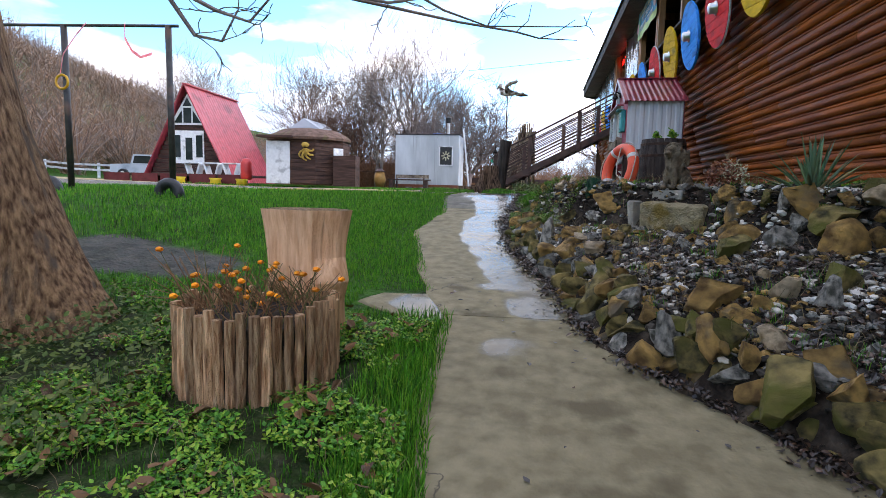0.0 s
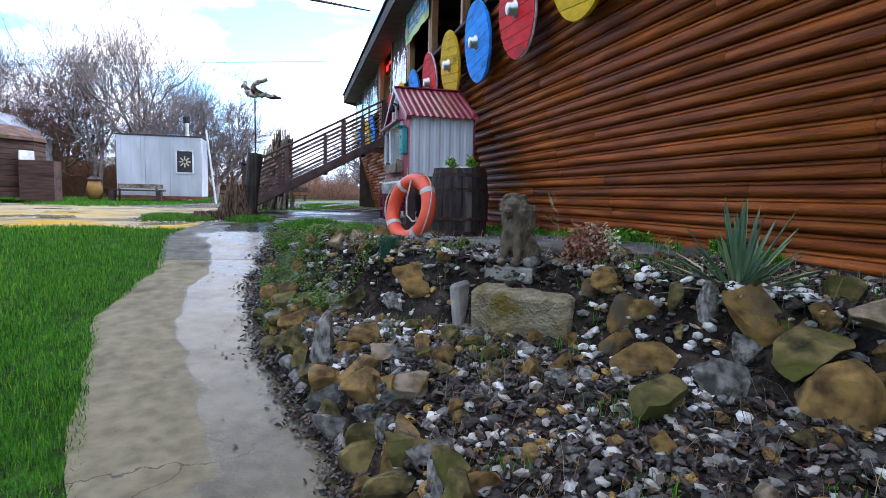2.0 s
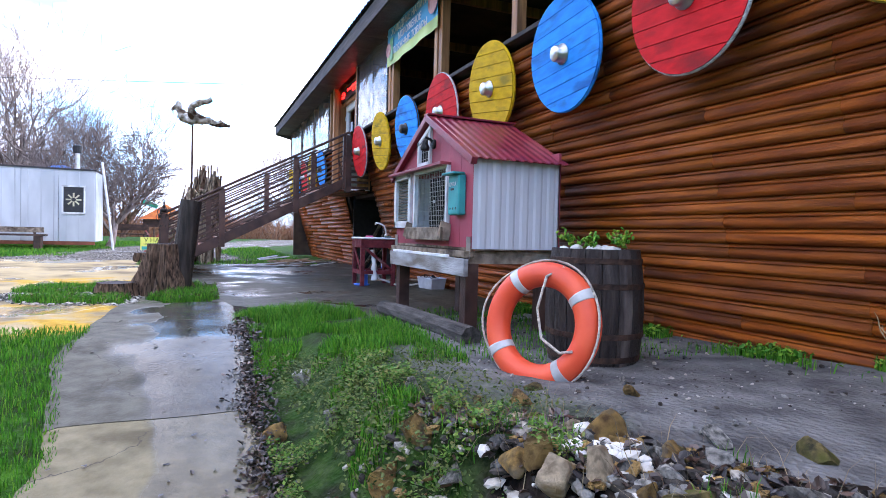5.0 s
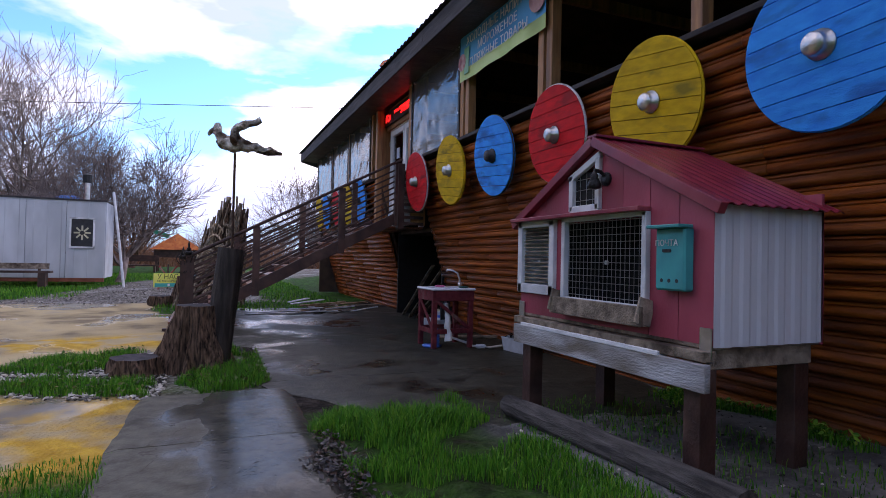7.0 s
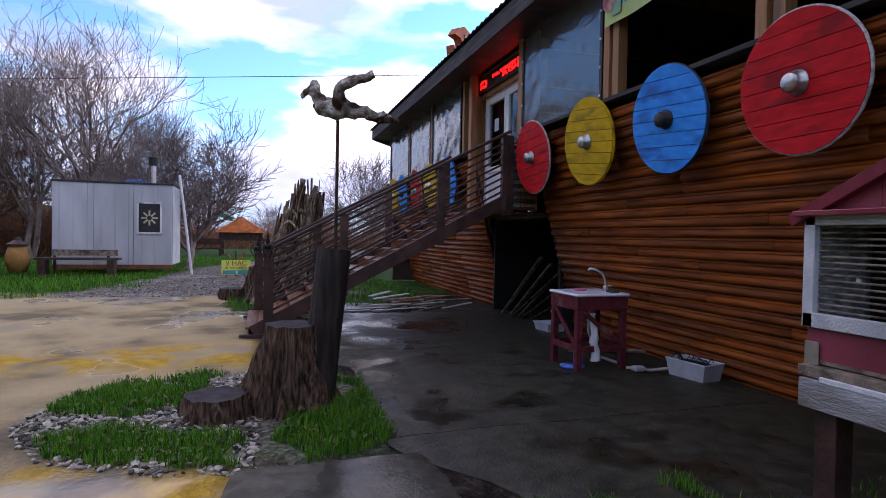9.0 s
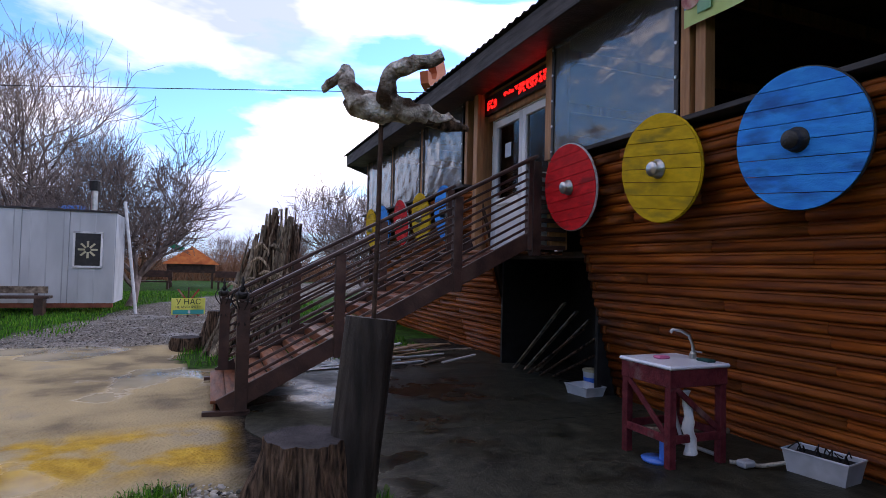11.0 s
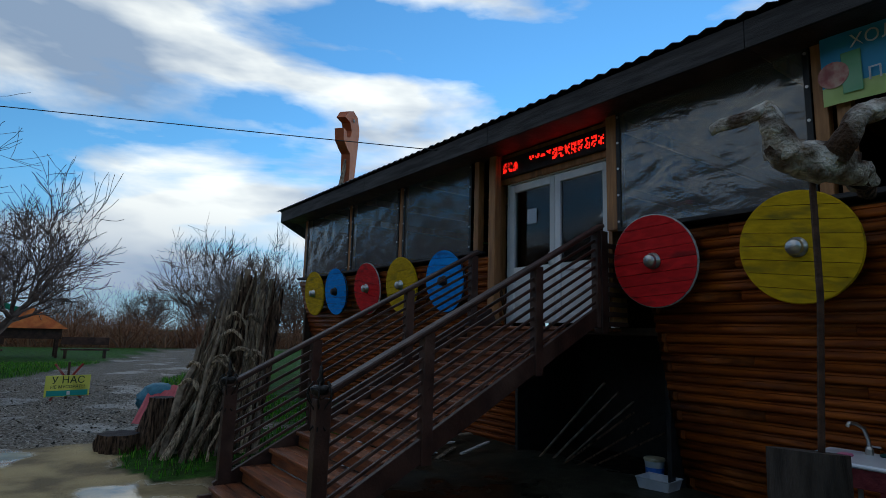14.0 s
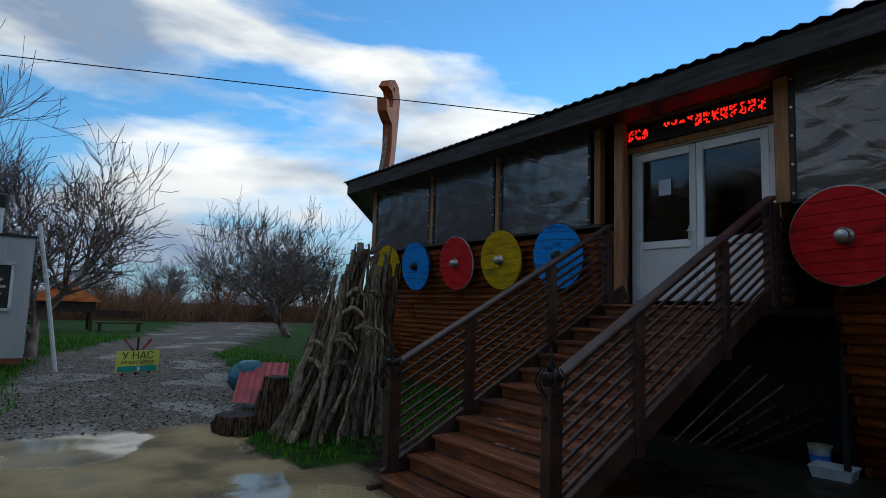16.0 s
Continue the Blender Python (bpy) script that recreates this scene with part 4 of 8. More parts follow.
segs = [-1.1, -0.83, -0.57]
for a, b in zip(segs, segs[1:]):
    part("wall_board", front_panel(a + 0.003, b - 0.003, 0.85, gable_top(a), gable_top(b)), M_HUTRED, hut)
part("wall_board", front_panel(-0.567, 0.4, 0.85, 1.0, 1.0), M_HUTRED, hut)
part("wall_board", front_panel(0.4, 1.1, 0.85, 1.06, 1.06), M_HUTRED, hut)
part("wall_board", front_panel(0.40, 0.54, 1.06, 1.64, 1.64), M_HUTRED, hut)
for a, b in ((-0.567, -0.3), (-0.297, -0.06)):
    part("wall_board", front_panel(a, b, 1.64, gable_top(a), gable_top(b)), M_HUTRED, hut)
for a, b in ((0.33, 0.7), (0.703, 1.1)):
    part("wall_board", front_panel(a, b, 1.64, gable_top(a), gable_top(b)), M_HUTRED, hut)
part("wall_board", front_panel(-0.057, 0.327, 1.64, 1.7, 1.7), M_HUTRED, hut)
part("wall_board", front_panel(-0.057, 0.327, 2.03, gable_top(0.057), gable_top(0.327)), M_HUTRED, hut)
# white sheet-metal side walls with shallow ribs
for s in (-1, 1):
    bm = bmesh.new()
    n = 38
    lo, up = [], []
    for i in range(n + 1):
        x = 0.004 + HD * i / n
        w = 0.008 * (1 if (i // 3) % 2 else 0)
        lo.append(bm.verts.new((x, s * (HW + w), 0.84)))
        up.append(bm.verts.new((x, s * (HW + w), 1.66)))
    for i in range(n):
        bm.faces.new((lo[i], lo[i + 1], up[i + 1], up[i]))
    ob = part("side_sheet", bm, M_WHITESHEET, hut, "white ribbed sheet-metal side")
    ob.modifiers.new("thick", "SOLIDIFY").thickness = 0.004
part("back_wall", B((HD, 0, 1.3), (0.03, 2.2, 0.95)), M_HUTRED, hut)
part("hutch_floor", B((HD / 2, 0, 0.84), (HD, 2.18, 0.03)), M_GREYWOOD, hut)
# added sheet behind the mesh, its near black painting the unlit inside
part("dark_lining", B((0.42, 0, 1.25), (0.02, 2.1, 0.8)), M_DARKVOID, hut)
# roof of ribbed sheet, two slopes, with flashing on the gable
for s in (-1, 1):
    bm = bmesh.new()
    n = 44
    r0, r1 = [], []
    for i in range(n + 1):
        x = -0.03 + (HD + 0.1) * i / n
        w = 0.012 if (i // 2) % 2 else 0
        r0.append(bm.verts.new((x, 0, gab + 0.02 + w)))
        r1.append(bm.verts.new((x, s * (HW + 0.09), gab - 0.555 + w)))
    for i in range(n):
        bm.faces.new((r0[i], r0[i + 1], r1[i + 1], r1[i]))
    ob = part("roof_sheet", bm, M_HUTROOF, hut, "glossy wine-red ribbed roof sheet")
    ob.modifiers.new("thick", "SOLIDIFY").thickness = 0.005
    part("gable_flashing", beam(bmesh.new(), (-0.035, 0, gab + 0.0), (-0.035, s * (HW + 0.09), gab - 0.575), 0.06, 0.07, up=(0, 0, 1)), M_HUTROOF, hut)
part("ridge_cap", beam(bmesh.new(), (-0.06, 0, gab + 0.035), (HD + 0.08, 0, gab + 0.035), 0.12, 0.02), M_HUTROOF, hut)
# awning strip over the windows
part("awning", beam(bmesh.new(), (-0.05, -0.58, 1.665), (-0.05, 1.13, 1.665), 0.13, 0.03), M_HUTROOF, hut)
# windows: casings, wire mesh, louvre
main = part("window", B((0.02, -0.1, 1.31), (0.02, 0.03, 0.03)), M_WHITEWOOD, hut, "white-framed window with wire mesh")
for y in (-0.555, 0.385):
    part("casing", B((-0.015, y, 1.32), (0.05, 0.045, 0.66)), M_WHITEWOOD, main)
for z in (1.015, 1.64):
    part("casing", B((-0.015, -0.085, z), (0.05, 0.98, 0.04)), M_WHITEWOOD, main)
for k in range(19):
    part("wire", tube(bmesh.new(), [(0, -0.52 + k * 0.048, 1.03), (0, -0.52 + k * 0.048, 1.63)], 0.0022, 4), M_STEEL, main)
for k in range(12):
    part("wire", tube(bmesh.new(), [(0.004, -0.53, 1.06 + k * 0.05), (0.004, 0.36, 1.06 + k * 0.05)], 0.0022, 4), M_STEEL, main)
side = part("window", B((0.02, 0.82, 1.31), (0.02, 0.03, 0.03)), M_WHITEWOOD, hut, "small white window with louvre slats")
for y in (0.56, 1.08):
    part("casing", B((-0.012, y, 1.34), (0.05, 0.07, 0.62)), M_WHITEWOOD, side)
for z in (1.07, 1.64):
    part("casing", B((-0.012, 0.82, z), (0.05, 0.58, 0.08)), M_WHITEWOOD, side)
for k in range(15):
    part("slat", B((0.005, 0.82, 1.13 + k * 0.033), (0.012, 0.46, 0.012)), M_GREYWOOD, side)
attic = part("window", B((0.02, 0.13, 1.85), (0.02, 0.03, 0.03)), M_WHITEWOOD, hut, "sloped white attic window")
for y, z0, z1 in ((-0.035, 1.7, 2.08), (0.3, 1.7, 1.98)):
    part("casing", B((-0.012, y, (z0 + z1) / 2), (0.04, 0.05, z1 - z0)), M_WHITEWOOD, attic)
part("casing", B((-0.012, 0.13, 1.715), (0.04, 0.36, 0.05)), M_WHITEWOOD, attic)
part("casing", beam(bmesh.new(), (-0.012, -0.06, 2.1), (-0.012, 0.33, 1.95), 0.04, 0.05), M_WHITEWOOD, attic)
# near-black sheet in place of the unlit loft behind the wires
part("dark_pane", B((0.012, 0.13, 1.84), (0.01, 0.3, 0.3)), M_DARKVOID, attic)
for k in range(3):
    part("wire", tube(bmesh.new(), [(0, 0.05 + k * 0.08, 1.73), (0, 0.05 + k * 0.08, 2.02)], 0.0025, 4), M_STEEL, attic)
    part("wire", tube(bmesh.new(), [(0, -0.02, 1.78 + k * 0.08), (0, 0.28, 1.78 + k * 0.08)], 0.0025, 4), M_STEEL, attic)
# lantern on the gable
lamp = part("lantern", lathe(bmesh.new(), [(0.012, 0), (0.045, 0.01), (0.05, 0.04), (0.025, 0.09), (0.03, 0.1), (0.008, 0.13)], 12), M_IRON, hut, "black wall lantern", smooth=True, at=Matrix.Translation((-0.1, -0.1, 1.83)))
part("bracket", tube(bmesh.new(), [(0.1, -0.02, 0.08), (0.05, -0.01, 0.13), (0.0, 0, 0.14)], 0.014, 6), M_IRON, lamp)
part("rose", lathe(bmesh.new(), [(0.05, 0), (0.05, 0.02), (0.02, 0.03)], 12, m=Matrix.Translation((0.1, -0.02, 0.08)) @ Matrix.Rotation(radians(-90), 4, "Y")), M_IRON, lamp)
# flower trough under the window
tr = part("trough", beam(bmesh.new(), (-0.1, -0.62, 0.97), (-0.1, 0.45, 0.97), 0.025, 0.13), M_GREYWOOD, hut, "weathered grey window trough")
part("bottom", B((-0.06, -0.085, 0.915), (0.1, 1.04, 0.02)), M_GREYWOOD, tr)
for y in (-0.6, 0.43):
    part("end", B((-0.06, y, 1.0), (0.13, 0.02, 0.17), pose(0, 0, 0, 0, 15, 0)), M_GREYWOOD, tr)
# platform and legs
part("platform_edge", B((-0.06, -0.02, 0.67), (0.05, 2.2, 0.16)), M_FLAKED, hut, "flaking white front plank")
part("platform_plank", B((-0.02, 0.0, 0.79), (0.1, 2.2, 0.06)), M_GREYWOOD, hut)
part("platform_plank", B((-0.05, 0.1, 0.76), (0.08, 1.7, 0.03)), M_WHITEWOOD, hut)
for s in (-1, 1):
    part("joist", B((HD / 2, s * 1.0, 0.76), (HD, 0.06, 0.12)), M_GREYWOOD, hut)
    part("corner_plate", B((-0.014, s * 1.06, 0.85), (0.004, 0.09, 0.2)), M_STEEL, hut, "perforated steel corner plate")
    for x in (0.05, HD - 0.08):
        part("leg", B((x, s * 0.96, 0.3), (0.13, 0.13, 0.86)), M_DARKWOOD, hut)
mail = thing("mailbox", Matrix.Translation((1.44, 10.575, 2.68)), "Teal metal letterbox on the red hutch wall", "mailbox")
part("body", B((0, 0, 0.19), (0.08, 0.235, 0.38), None, 0.012), M_MAIL, mail)
part("lid", beam(bmesh.new(), (-0.045, -0.13, 0.385), (-0.045, 0.13, 0.385), 0.12, 0.02), M_MAIL, mail)
for k in range(3):
    part("spy_hole", tube(bmesh.new(), [(-0.042, -0.06 + 0.06 * k, 0.06), (-0.038, -0.06 + 0.06 * k, 0.06)], 0.012, 10), M_BLACK, mail)
letters("ПОЧТА", 0.052, M_WHITE, mail, Matrix.Translation((-0.043, 0.022, 0.285)) @ FACE_W, label="white lettering")
part("slot", B((-0.041, 0.02, 0.24), (0.004, 0.07, 0.02)), M_BLACK, mail)
log = tidy(tube(bmesh.new(), [(1.27, 12.25, 1.60), (1.29, 11.5, 1.62), (1.31, 10.8, 1.63), (1.33, 9.97, 1.63)], [0.085, 0.095, 0.09, 0.1], 9), "ground_log", surf("dark_grey_log", (0.05, 0.045, 0.042), (0.12, 0.11, 0.1), 9, 0.8, 0.8, (3, 0.5, 3)))
tagged(log, "Weathered squared log lying before the hutch legs", "log")

# ---- barrel and life ring ----
barrel = thing("barrel", Matrix.Translation((1.86, 9.06, 1.58)), "Old dark oak barrel planted with stones and succulents", "barrel")
NS = 18
for k in range(NS):
    a0, a1 = 2 * math.pi * k / NS + 0.008, 2 * math.pi * (k + 1) / NS - 0.008
    bm = bmesh.new()
    rows_ = []
    for j in range(7):
        z = 0.84 * j / 6
        r = 0.29 + 0.055 * math.sin(math.pi * (0.1 + 0.8 * j / 6))
        rows_.append([bm.verts.new((q * math.cos(a), q * math.sin(a), z)) for q, a in ((r, a0), (r + 0.004, (a0 + a1) / 2), (r, a1), (r - 0.03, a1), (r - 0.03, a0))])
    for u, v in zip(rows_, rows_[1:]):
        for i in range(5):
            bm.faces.new((u[i], u[(i + 1) % 5], v[(i + 1) % 5], v[i]))
    bm.faces.new(rows_[0][::-1])
    bm.faces.new(rows_[-1])
    part("stave", bm, M_BARREL, barrel)
for z in (0.09, 0.25, 0.59, 0.76):
    r = 0.29 + 0.055 * math.sin(math.pi * (0.1 + 0.8 * z / 0.84)) + 0.004
    part("hoop", lathe(bmesh.new(), [(r, z - 0.02), (r + 0.004, z - 0.018), (r + 0.004, z + 0.018), (r, z + 0.02)], 36, cap=False), M_RUST, barrel)
part("soil", lathe(bmesh.new(), [(0.27, 0.7), (0.27, 0.79), (0.1, 0.82)], 20), surf("barrel_soil", (0.02, 0.016, 0.012), (0.05, 0.04, 0.03), 20, 0.9, 0.6), barrel)

M_OCHRE = surf("ochre_sandstone", (0.16, 0.09, 0.035), (0.6, 0.37, 0.12), 1.7, 0.7, 1.0, c3=(0.24, 0.2, 0.14), vary=0.35, bdist=0.04, spec=0.3, lo=0.34, hi=0.62, stain=0.57)
M_PALEST = surf("pale_sandstone", (0.34, 0.25, 0.16), (0.7, 0.56, 0.38), 2.0, 0.75, 1.0, c3=(0.36, 0.2, 0.05), vary=0.2, bdist=0.03, spec=0.3, lo=0.36, hi=0.58)
M_MOSSY = surf("mossy_stone", (0.04, 0.036, 0.018), (0.27, 0.205, 0.075), 1.9, 0.8, 0.7, c3=(0.1, 0.1, 0.02), vary=0.35, bdist=0.03, spec=0.3, stain=0.5)
M_GREYST = surf("grey_slate_stone", (0.055, 0.055, 0.05), (0.36, 0.34, 0.3), 3, 0.7, 0.6, c3=(0.06, 0.062, 0.05), vary=0.35, bdist=0.03)
M_PEBBLE = surf("white_pebble", (0.5, 0.48, 0.45), (0.68, 0.66, 0.62), 9, 0.5, 0.15, c3=(0.4, 0.37, 0.32), vary=0.15)


def rock_mesh(seed, mat, flat=0.75, rounder=False, detail=3):
    bm = bmesh.new()
    bmesh.ops.create_icosphere(bm, subdivisions=detail if not rounder else 2, radius=1)
    rr = random.Random(seed)
    cuts = [(Vector((rr.gauss(0, 1), rr.gauss(0, 1), rr.gauss(0, 0.8))).normalized(), rr.uniform(0.34, 0.7)) for _ in range(0 if rounder else 12)]
    for v in bm.verts:
        p = v.co.copy()
        for nrm, d in cuts:
            e = p.dot(nrm) - d
            if e > 0:
                p -= nrm * e
        p *= 1 + 0.05 * noise.noise(p * 1.7 + Vector((seed, 0, 0))) * (2.0 if rounder else 1.0)
        if detail > 3:
            p += noise.noise_vector(p * 3.1 + Vector((0, seed, 0))) * 0.035 + noise.noise_vector(p * 9.0 + Vector((0, seed, 0))) * 0.022
        p *= 1.22 if not rounder else 1.0
        v.co = Vector((p.x, p.y * 0.85, p.z * flat))
    bm.normal_update()
    me = bpy.data.meshes.new("stone")
    bm.to_mesh(me)
    bm.free()
    me.materials.append(mat)
    if rounder:
        me.polygons.foreach_set("use_smooth", [True] * len(me.polygons))
    return me


ochre = [rock_mesh(i, M_OCHRE) for i in range(8)]
mossy = [rock_mesh(20 + i, M_MOSSY) for i in range(8)]
slate = [rock_mesh(40 + i, M_GREYST, 0.6) for i in range(7)]
pebbles = [rock_mesh(60 + i, M_PEBBLE, 0.65, True) for i in range(4)]
rk = random.Random(11)
large = {"o": [rock_mesh(80 + i, M_OCHRE, 1.0, detail=4) for i in range(7)], "m": [rock_mesh(90 + i, M_MOSSY, 1.0, detail=4) for i in range(7)], "s": [rock_mesh(100 + i, M_GREYST, 1.0, detail=4) for i in range(6)], "p": [rock_mesh(110 + i, M_PALEST, 1.0, detail=4) for i in range(5)]}


def stone(pool, x, y, z, size, label, parent=None, turn=None, aspect=1.0, group="rock garden stones"):
    ob = new("stone", rk.choice(pool))
    rot = turn or pose(0, 0, 0, rk.uniform(-22, 22), rk.uniform(-22, 22), rk.uniform(0, 360))
    ob.matrix_world = Matrix.Translation((x, y, z)) @ rot @ Matrix.Diagonal((size * aspect, size, size, 1))
    if parent:
        ob.parent = parent
    else:
        tagged(ob, label, "stone", group)
    return ob


for k in range(12):
    a, r = rk.uniform(0, 6.28), rk.uniform(0.02, 0.24)
    stone(pebbles, 1.86 + r * math.cos(a), 9.06 + r * math.sin(a), 2.41, rk.uniform(0.035, 0.06), "White rounded pebble on the barrel soil", group="pebbles in the barrel")

ringm = Matrix.Translation((1.2, 8.74, 1.94))
up_v = Vector((0.17, 0.08, 0.98)).normalized()
rt_v = Vector((0.43, -0.90, 0.0)).normalized()
nr_v = rt_v.cross(up_v).normalized()
up_v = nr_v.cross(rt_v)
ringm = ringm @ Matrix((rt_v, up_v, nr_v)).transposed().to_4x4()
ring = thing("life_ring", ringm, "Orange foam life ring with grey bands leaning on the barrel", "life ring")
RM, RT = 0.322, 0.08
part("ring_body", tube(bmesh.new(), [(RM * math.cos(a), RM * math.sin(a), 0) for a in [2 * math.pi * i / 56 for i in range(56)]], RT, 16, closed=True), M_ORANGE, ring, smooth=True)
for k in range(4):
    c = radians(35 + 90 * k)
    part("band", tube(bmesh.new(), [(RM * math.cos(a), RM * math.sin(a), 0) for a in [c - 0.085 + 0.17 * i / 6 for i in range(7)]], RT + 0.003, 16), M_TAPE, ring, "grey reflective band", smooth=True)
    pts = []
    for i in range(15):
        a = c + (math.pi / 2) * i / 14
        sag = math.sin(math.pi * i / 14)
        rr_ = RM + RT + 0.004 + 0.012 * sag
        pts.append((rr_ * math.cos(a), rr_ * math.sin(a), 0.01 + 0.05 * sag * (1 if k % 2 else -0.6)))
    part("rope", tube(bmesh.new(), pts, 0.008, 6), M_ROPE, ring, "dirty white grab rope", smooth=True)
part("rope", tube(bmesh.new(), [(0.13, 0.37, 0.03), (0.05, 0.3, 0.09), (0.0, 0.1, 0.07), (0.06, -0.08, 0.08), (0.2, -0.15, 0.09), (0.28, -0.13, 0.085)], 0.009, 6), M_ROPE, ring, "loose end of grab rope", smooth=True)

# ---- lion statue ----
def blob(bm, c, r, m=None):
    bmesh.ops.create_icosphere(bm, subdivisions=3, radius=1, matrix=Matrix.Translation(c) @ (m or Matrix()) @ Matrix.Diagonal((*r, 1)))


bm = bmesh.new()
blob(bm, (0, 0.08, 0.12), (0.105, 0.12, 0.115))                 # haunches
blob(bm, (0, 0.0, 0.2), (0.085, 0.085, 0.15))                   # trunk
blob(bm, (0, -0.045, 0.235), (0.08, 0.06, 0.12))                # breast mane
blob(bm, (0, -0.03, 0.355), (0.096, 0.078, 0.09))              # mane
blob(bm, (0, -0.085, 0.365), (0.058, 0.05, 0.058))              # face
blob(bm, (0, -0.13, 0.345), (0.034, 0.04, 0.028))
blob(bm, (0, -0.125, 0.378), (0.014, 0.03, 0.022))             # muzzle
blob(bm, (0, -0.118, 0.32), (0.025, 0.025, 0.018))              # jaw
blob(bm, (0, -0.150, 0.355), (0.013, 0.01, 0.009))              # nose
for s in (-1, 1):
    blob(bm, (s * 0.065, -0.03, 0.425), (0.024, 0.014, 0.026))
    blob(bm, (s * 0.03, -0.122, 0.385), (0.016, 0.012, 0.008))
    blob(bm, (s * 0.048, -0.075, 0.11), (0.03, 0.03, 0.115))
    blob(bm, (s * 0.05, -0.1, 0.02), (0.034, 0.048, 0.024))
    blob(bm, (s * 0.1, 0.06, 0.07), (0.045, 0.085, 0.07))
    blob(bm, (s * 0.11, -0.02, 0.02), (0.032, 0.055, 0.022))
    for k in range(5):
        blob(bm, (s * (0.022 + 0.021 * k), -0.088 + 0.014 * k * k * 0.5, 0.25 + 0.012 * k), (0.0135, 0.026, 0.095 - 0.006 * k), pose(0, 0, 0, 0, s * (4 + 3 * k), 0))
    for k in range(3):
        blob(bm, (s * 0.098, -0.01 + 0.035 * k, 0.3), (0.02, 0.016, 0.09))
for k in range(15):
    a = math.radians(-50 + 280 * k / 14)
    blob(bm, (0.088 * math.cos(a), -0.055, 0.362 + 0.08 * math.sin(a)), (0.017, 0.026, 0.017))
lion = tidy(bm, "lion_statue", surf("weathered_cast_stone", (0.085, 0.066, 0.045), (0.19, 0.15, 0.105), 16, 0.85, 0.7, c3=(0.04, 0.03, 0.022), fine=120, vary=0.02), True, Matrix.Translation((1.37, 5.96, 1.65)) @ pose(0, 0, 0, 0, 0, -48) @ Matrix.Diagonal((0.96, 1.0, 1.02, 1)))
rm = lion.modifiers.new("merge", "REMESH")
rm.mode, rm.voxel_size, rm.use_smooth_shade = "VOXEL", 0.0075, True
tagged(lion, "Weathered brown cast-stone sitting lion statue on a slab", "statue")
tagged(tidy(B((1.385, 5.985, 1.592), (0.34, 0.28, 0.1), pose(0, 0, 0, 0, 0, -46), 0.012), "stone_slab", M_CONC), "Thin concrete slab under the lion statue", "slab")

# ---- concrete block and stones of the garden ----
bm = B((0, 0, 0), (0.62, 0.34, 0.5), None, 0.02)
bmesh.ops.subdivide_edges(bm, edges=bm.edges, cuts=3, use_grid_fill=True)
for v in bm.verts:
    v.co += 0.025 * noise.noise_vector(v.co * 6)
blk = tidy(bm, "concrete_block", surf("yellowed_rough_concrete", (0.2, 0.165, 0.10), (0.32, 0.27, 0.17), 14, 0.9, 0.9, c3=(0.17, 0.12, 0.03), bdist=0.03), loc=Matrix.Translation((1.37, 5.76, 1.26)) @ pose(0, 0, 0, 0, 2, -38))
tagged(blk, "Rough yellowed concrete block set in the bank", "block")
bm = B((0, 0, 0), (0.06, 0.26, 0.46), None, 0.02)
tagged(tidy(bm, "upright_slab", M_GREYST, loc=Matrix.Translation((1.03, 6.0, 1.3)) @ pose(0, 0, 0, 0, -6, -38)), "Upright grey slab beside the concrete block", "slab")

garden = thing("rock_wall", Matrix(), "Low dry-stone edging of mossy and ochre rocks along the path", "rock wall")
y = 1.5
while y < 8.6:
    xe = right_edge(y)
    gz = path_z(y)
    full = sstep(8.6, 6.6, y)
    layers = 3 if full > 0.6 else (2 if full > 0.2 else 1)
    dy = rk.uniform(0.14, 0.22)
    slope = (right_edge(y + 0.1) - right_edge(y - 0.1)) / 0.2
    for c in range(layers):
        pool = rk.choice([mossy, mossy, ochre, slate]) if c < layers - 1 else rk.choice([ochre, ochre, mossy, slate])
        s = rk.uniform(0.09, 0.16) * (0.65 + 0.35 * full)
        stone(pool, xe + 0.2 + 0.075 * c + rk.uniform(-0.04, 0.04), y + rk.uniform(-0.06, 0.06), gz + 0.05 + 0.125 * c, s, "", garden, aspect=rk.uniform(1.0, 1.45))
    y += dy / math.hypot(1, slope * 0.8)
# rocks that stand out, group by group: x, y, half width, height to width, kind
EDGE_ROCKS = [(0.05, 6.95, 0.126, 0.6, "m"), (0.15, 6.18, 0.097, 1.67, "s"), (0.27, 5.95, 0.041, 2.5, "s"), (0.43, 6.16, 0.139, 0.62, "o"), (0.48, 5.8, 0.138, 0.57, "p"), (0.57, 5.37, 0.16, 0.67, "p"), (0.4, 5.43, 0.054, 1.33, "o"), (0.41, 5.18, 0.068, 1.0, "s"), (0.45, 4.94, 0.127, 0.88, "m"), (0.31, 5.3, 0.071, 1.25, "m"),
              (0.13, 5.93, 0.082, 1.5, "m"), (0.16, 5.64, 0.077, 1.5, "m"), (-0.02, 6.55, 0.093, 1.25, "m"), (0.58, 4.58, 0.1, 1.0, "m"), (0.52, 4.33, 0.161, 1.0, "m"), (0.69, 4.23, 0.103, 0.75, "m"), (0.68, 3.93, 0.129, 0.73, "s"), (0.67, 4.53, 0.085, 0.83, "o"), (0.74, 5.04, 0.049, 1.0, "o")]
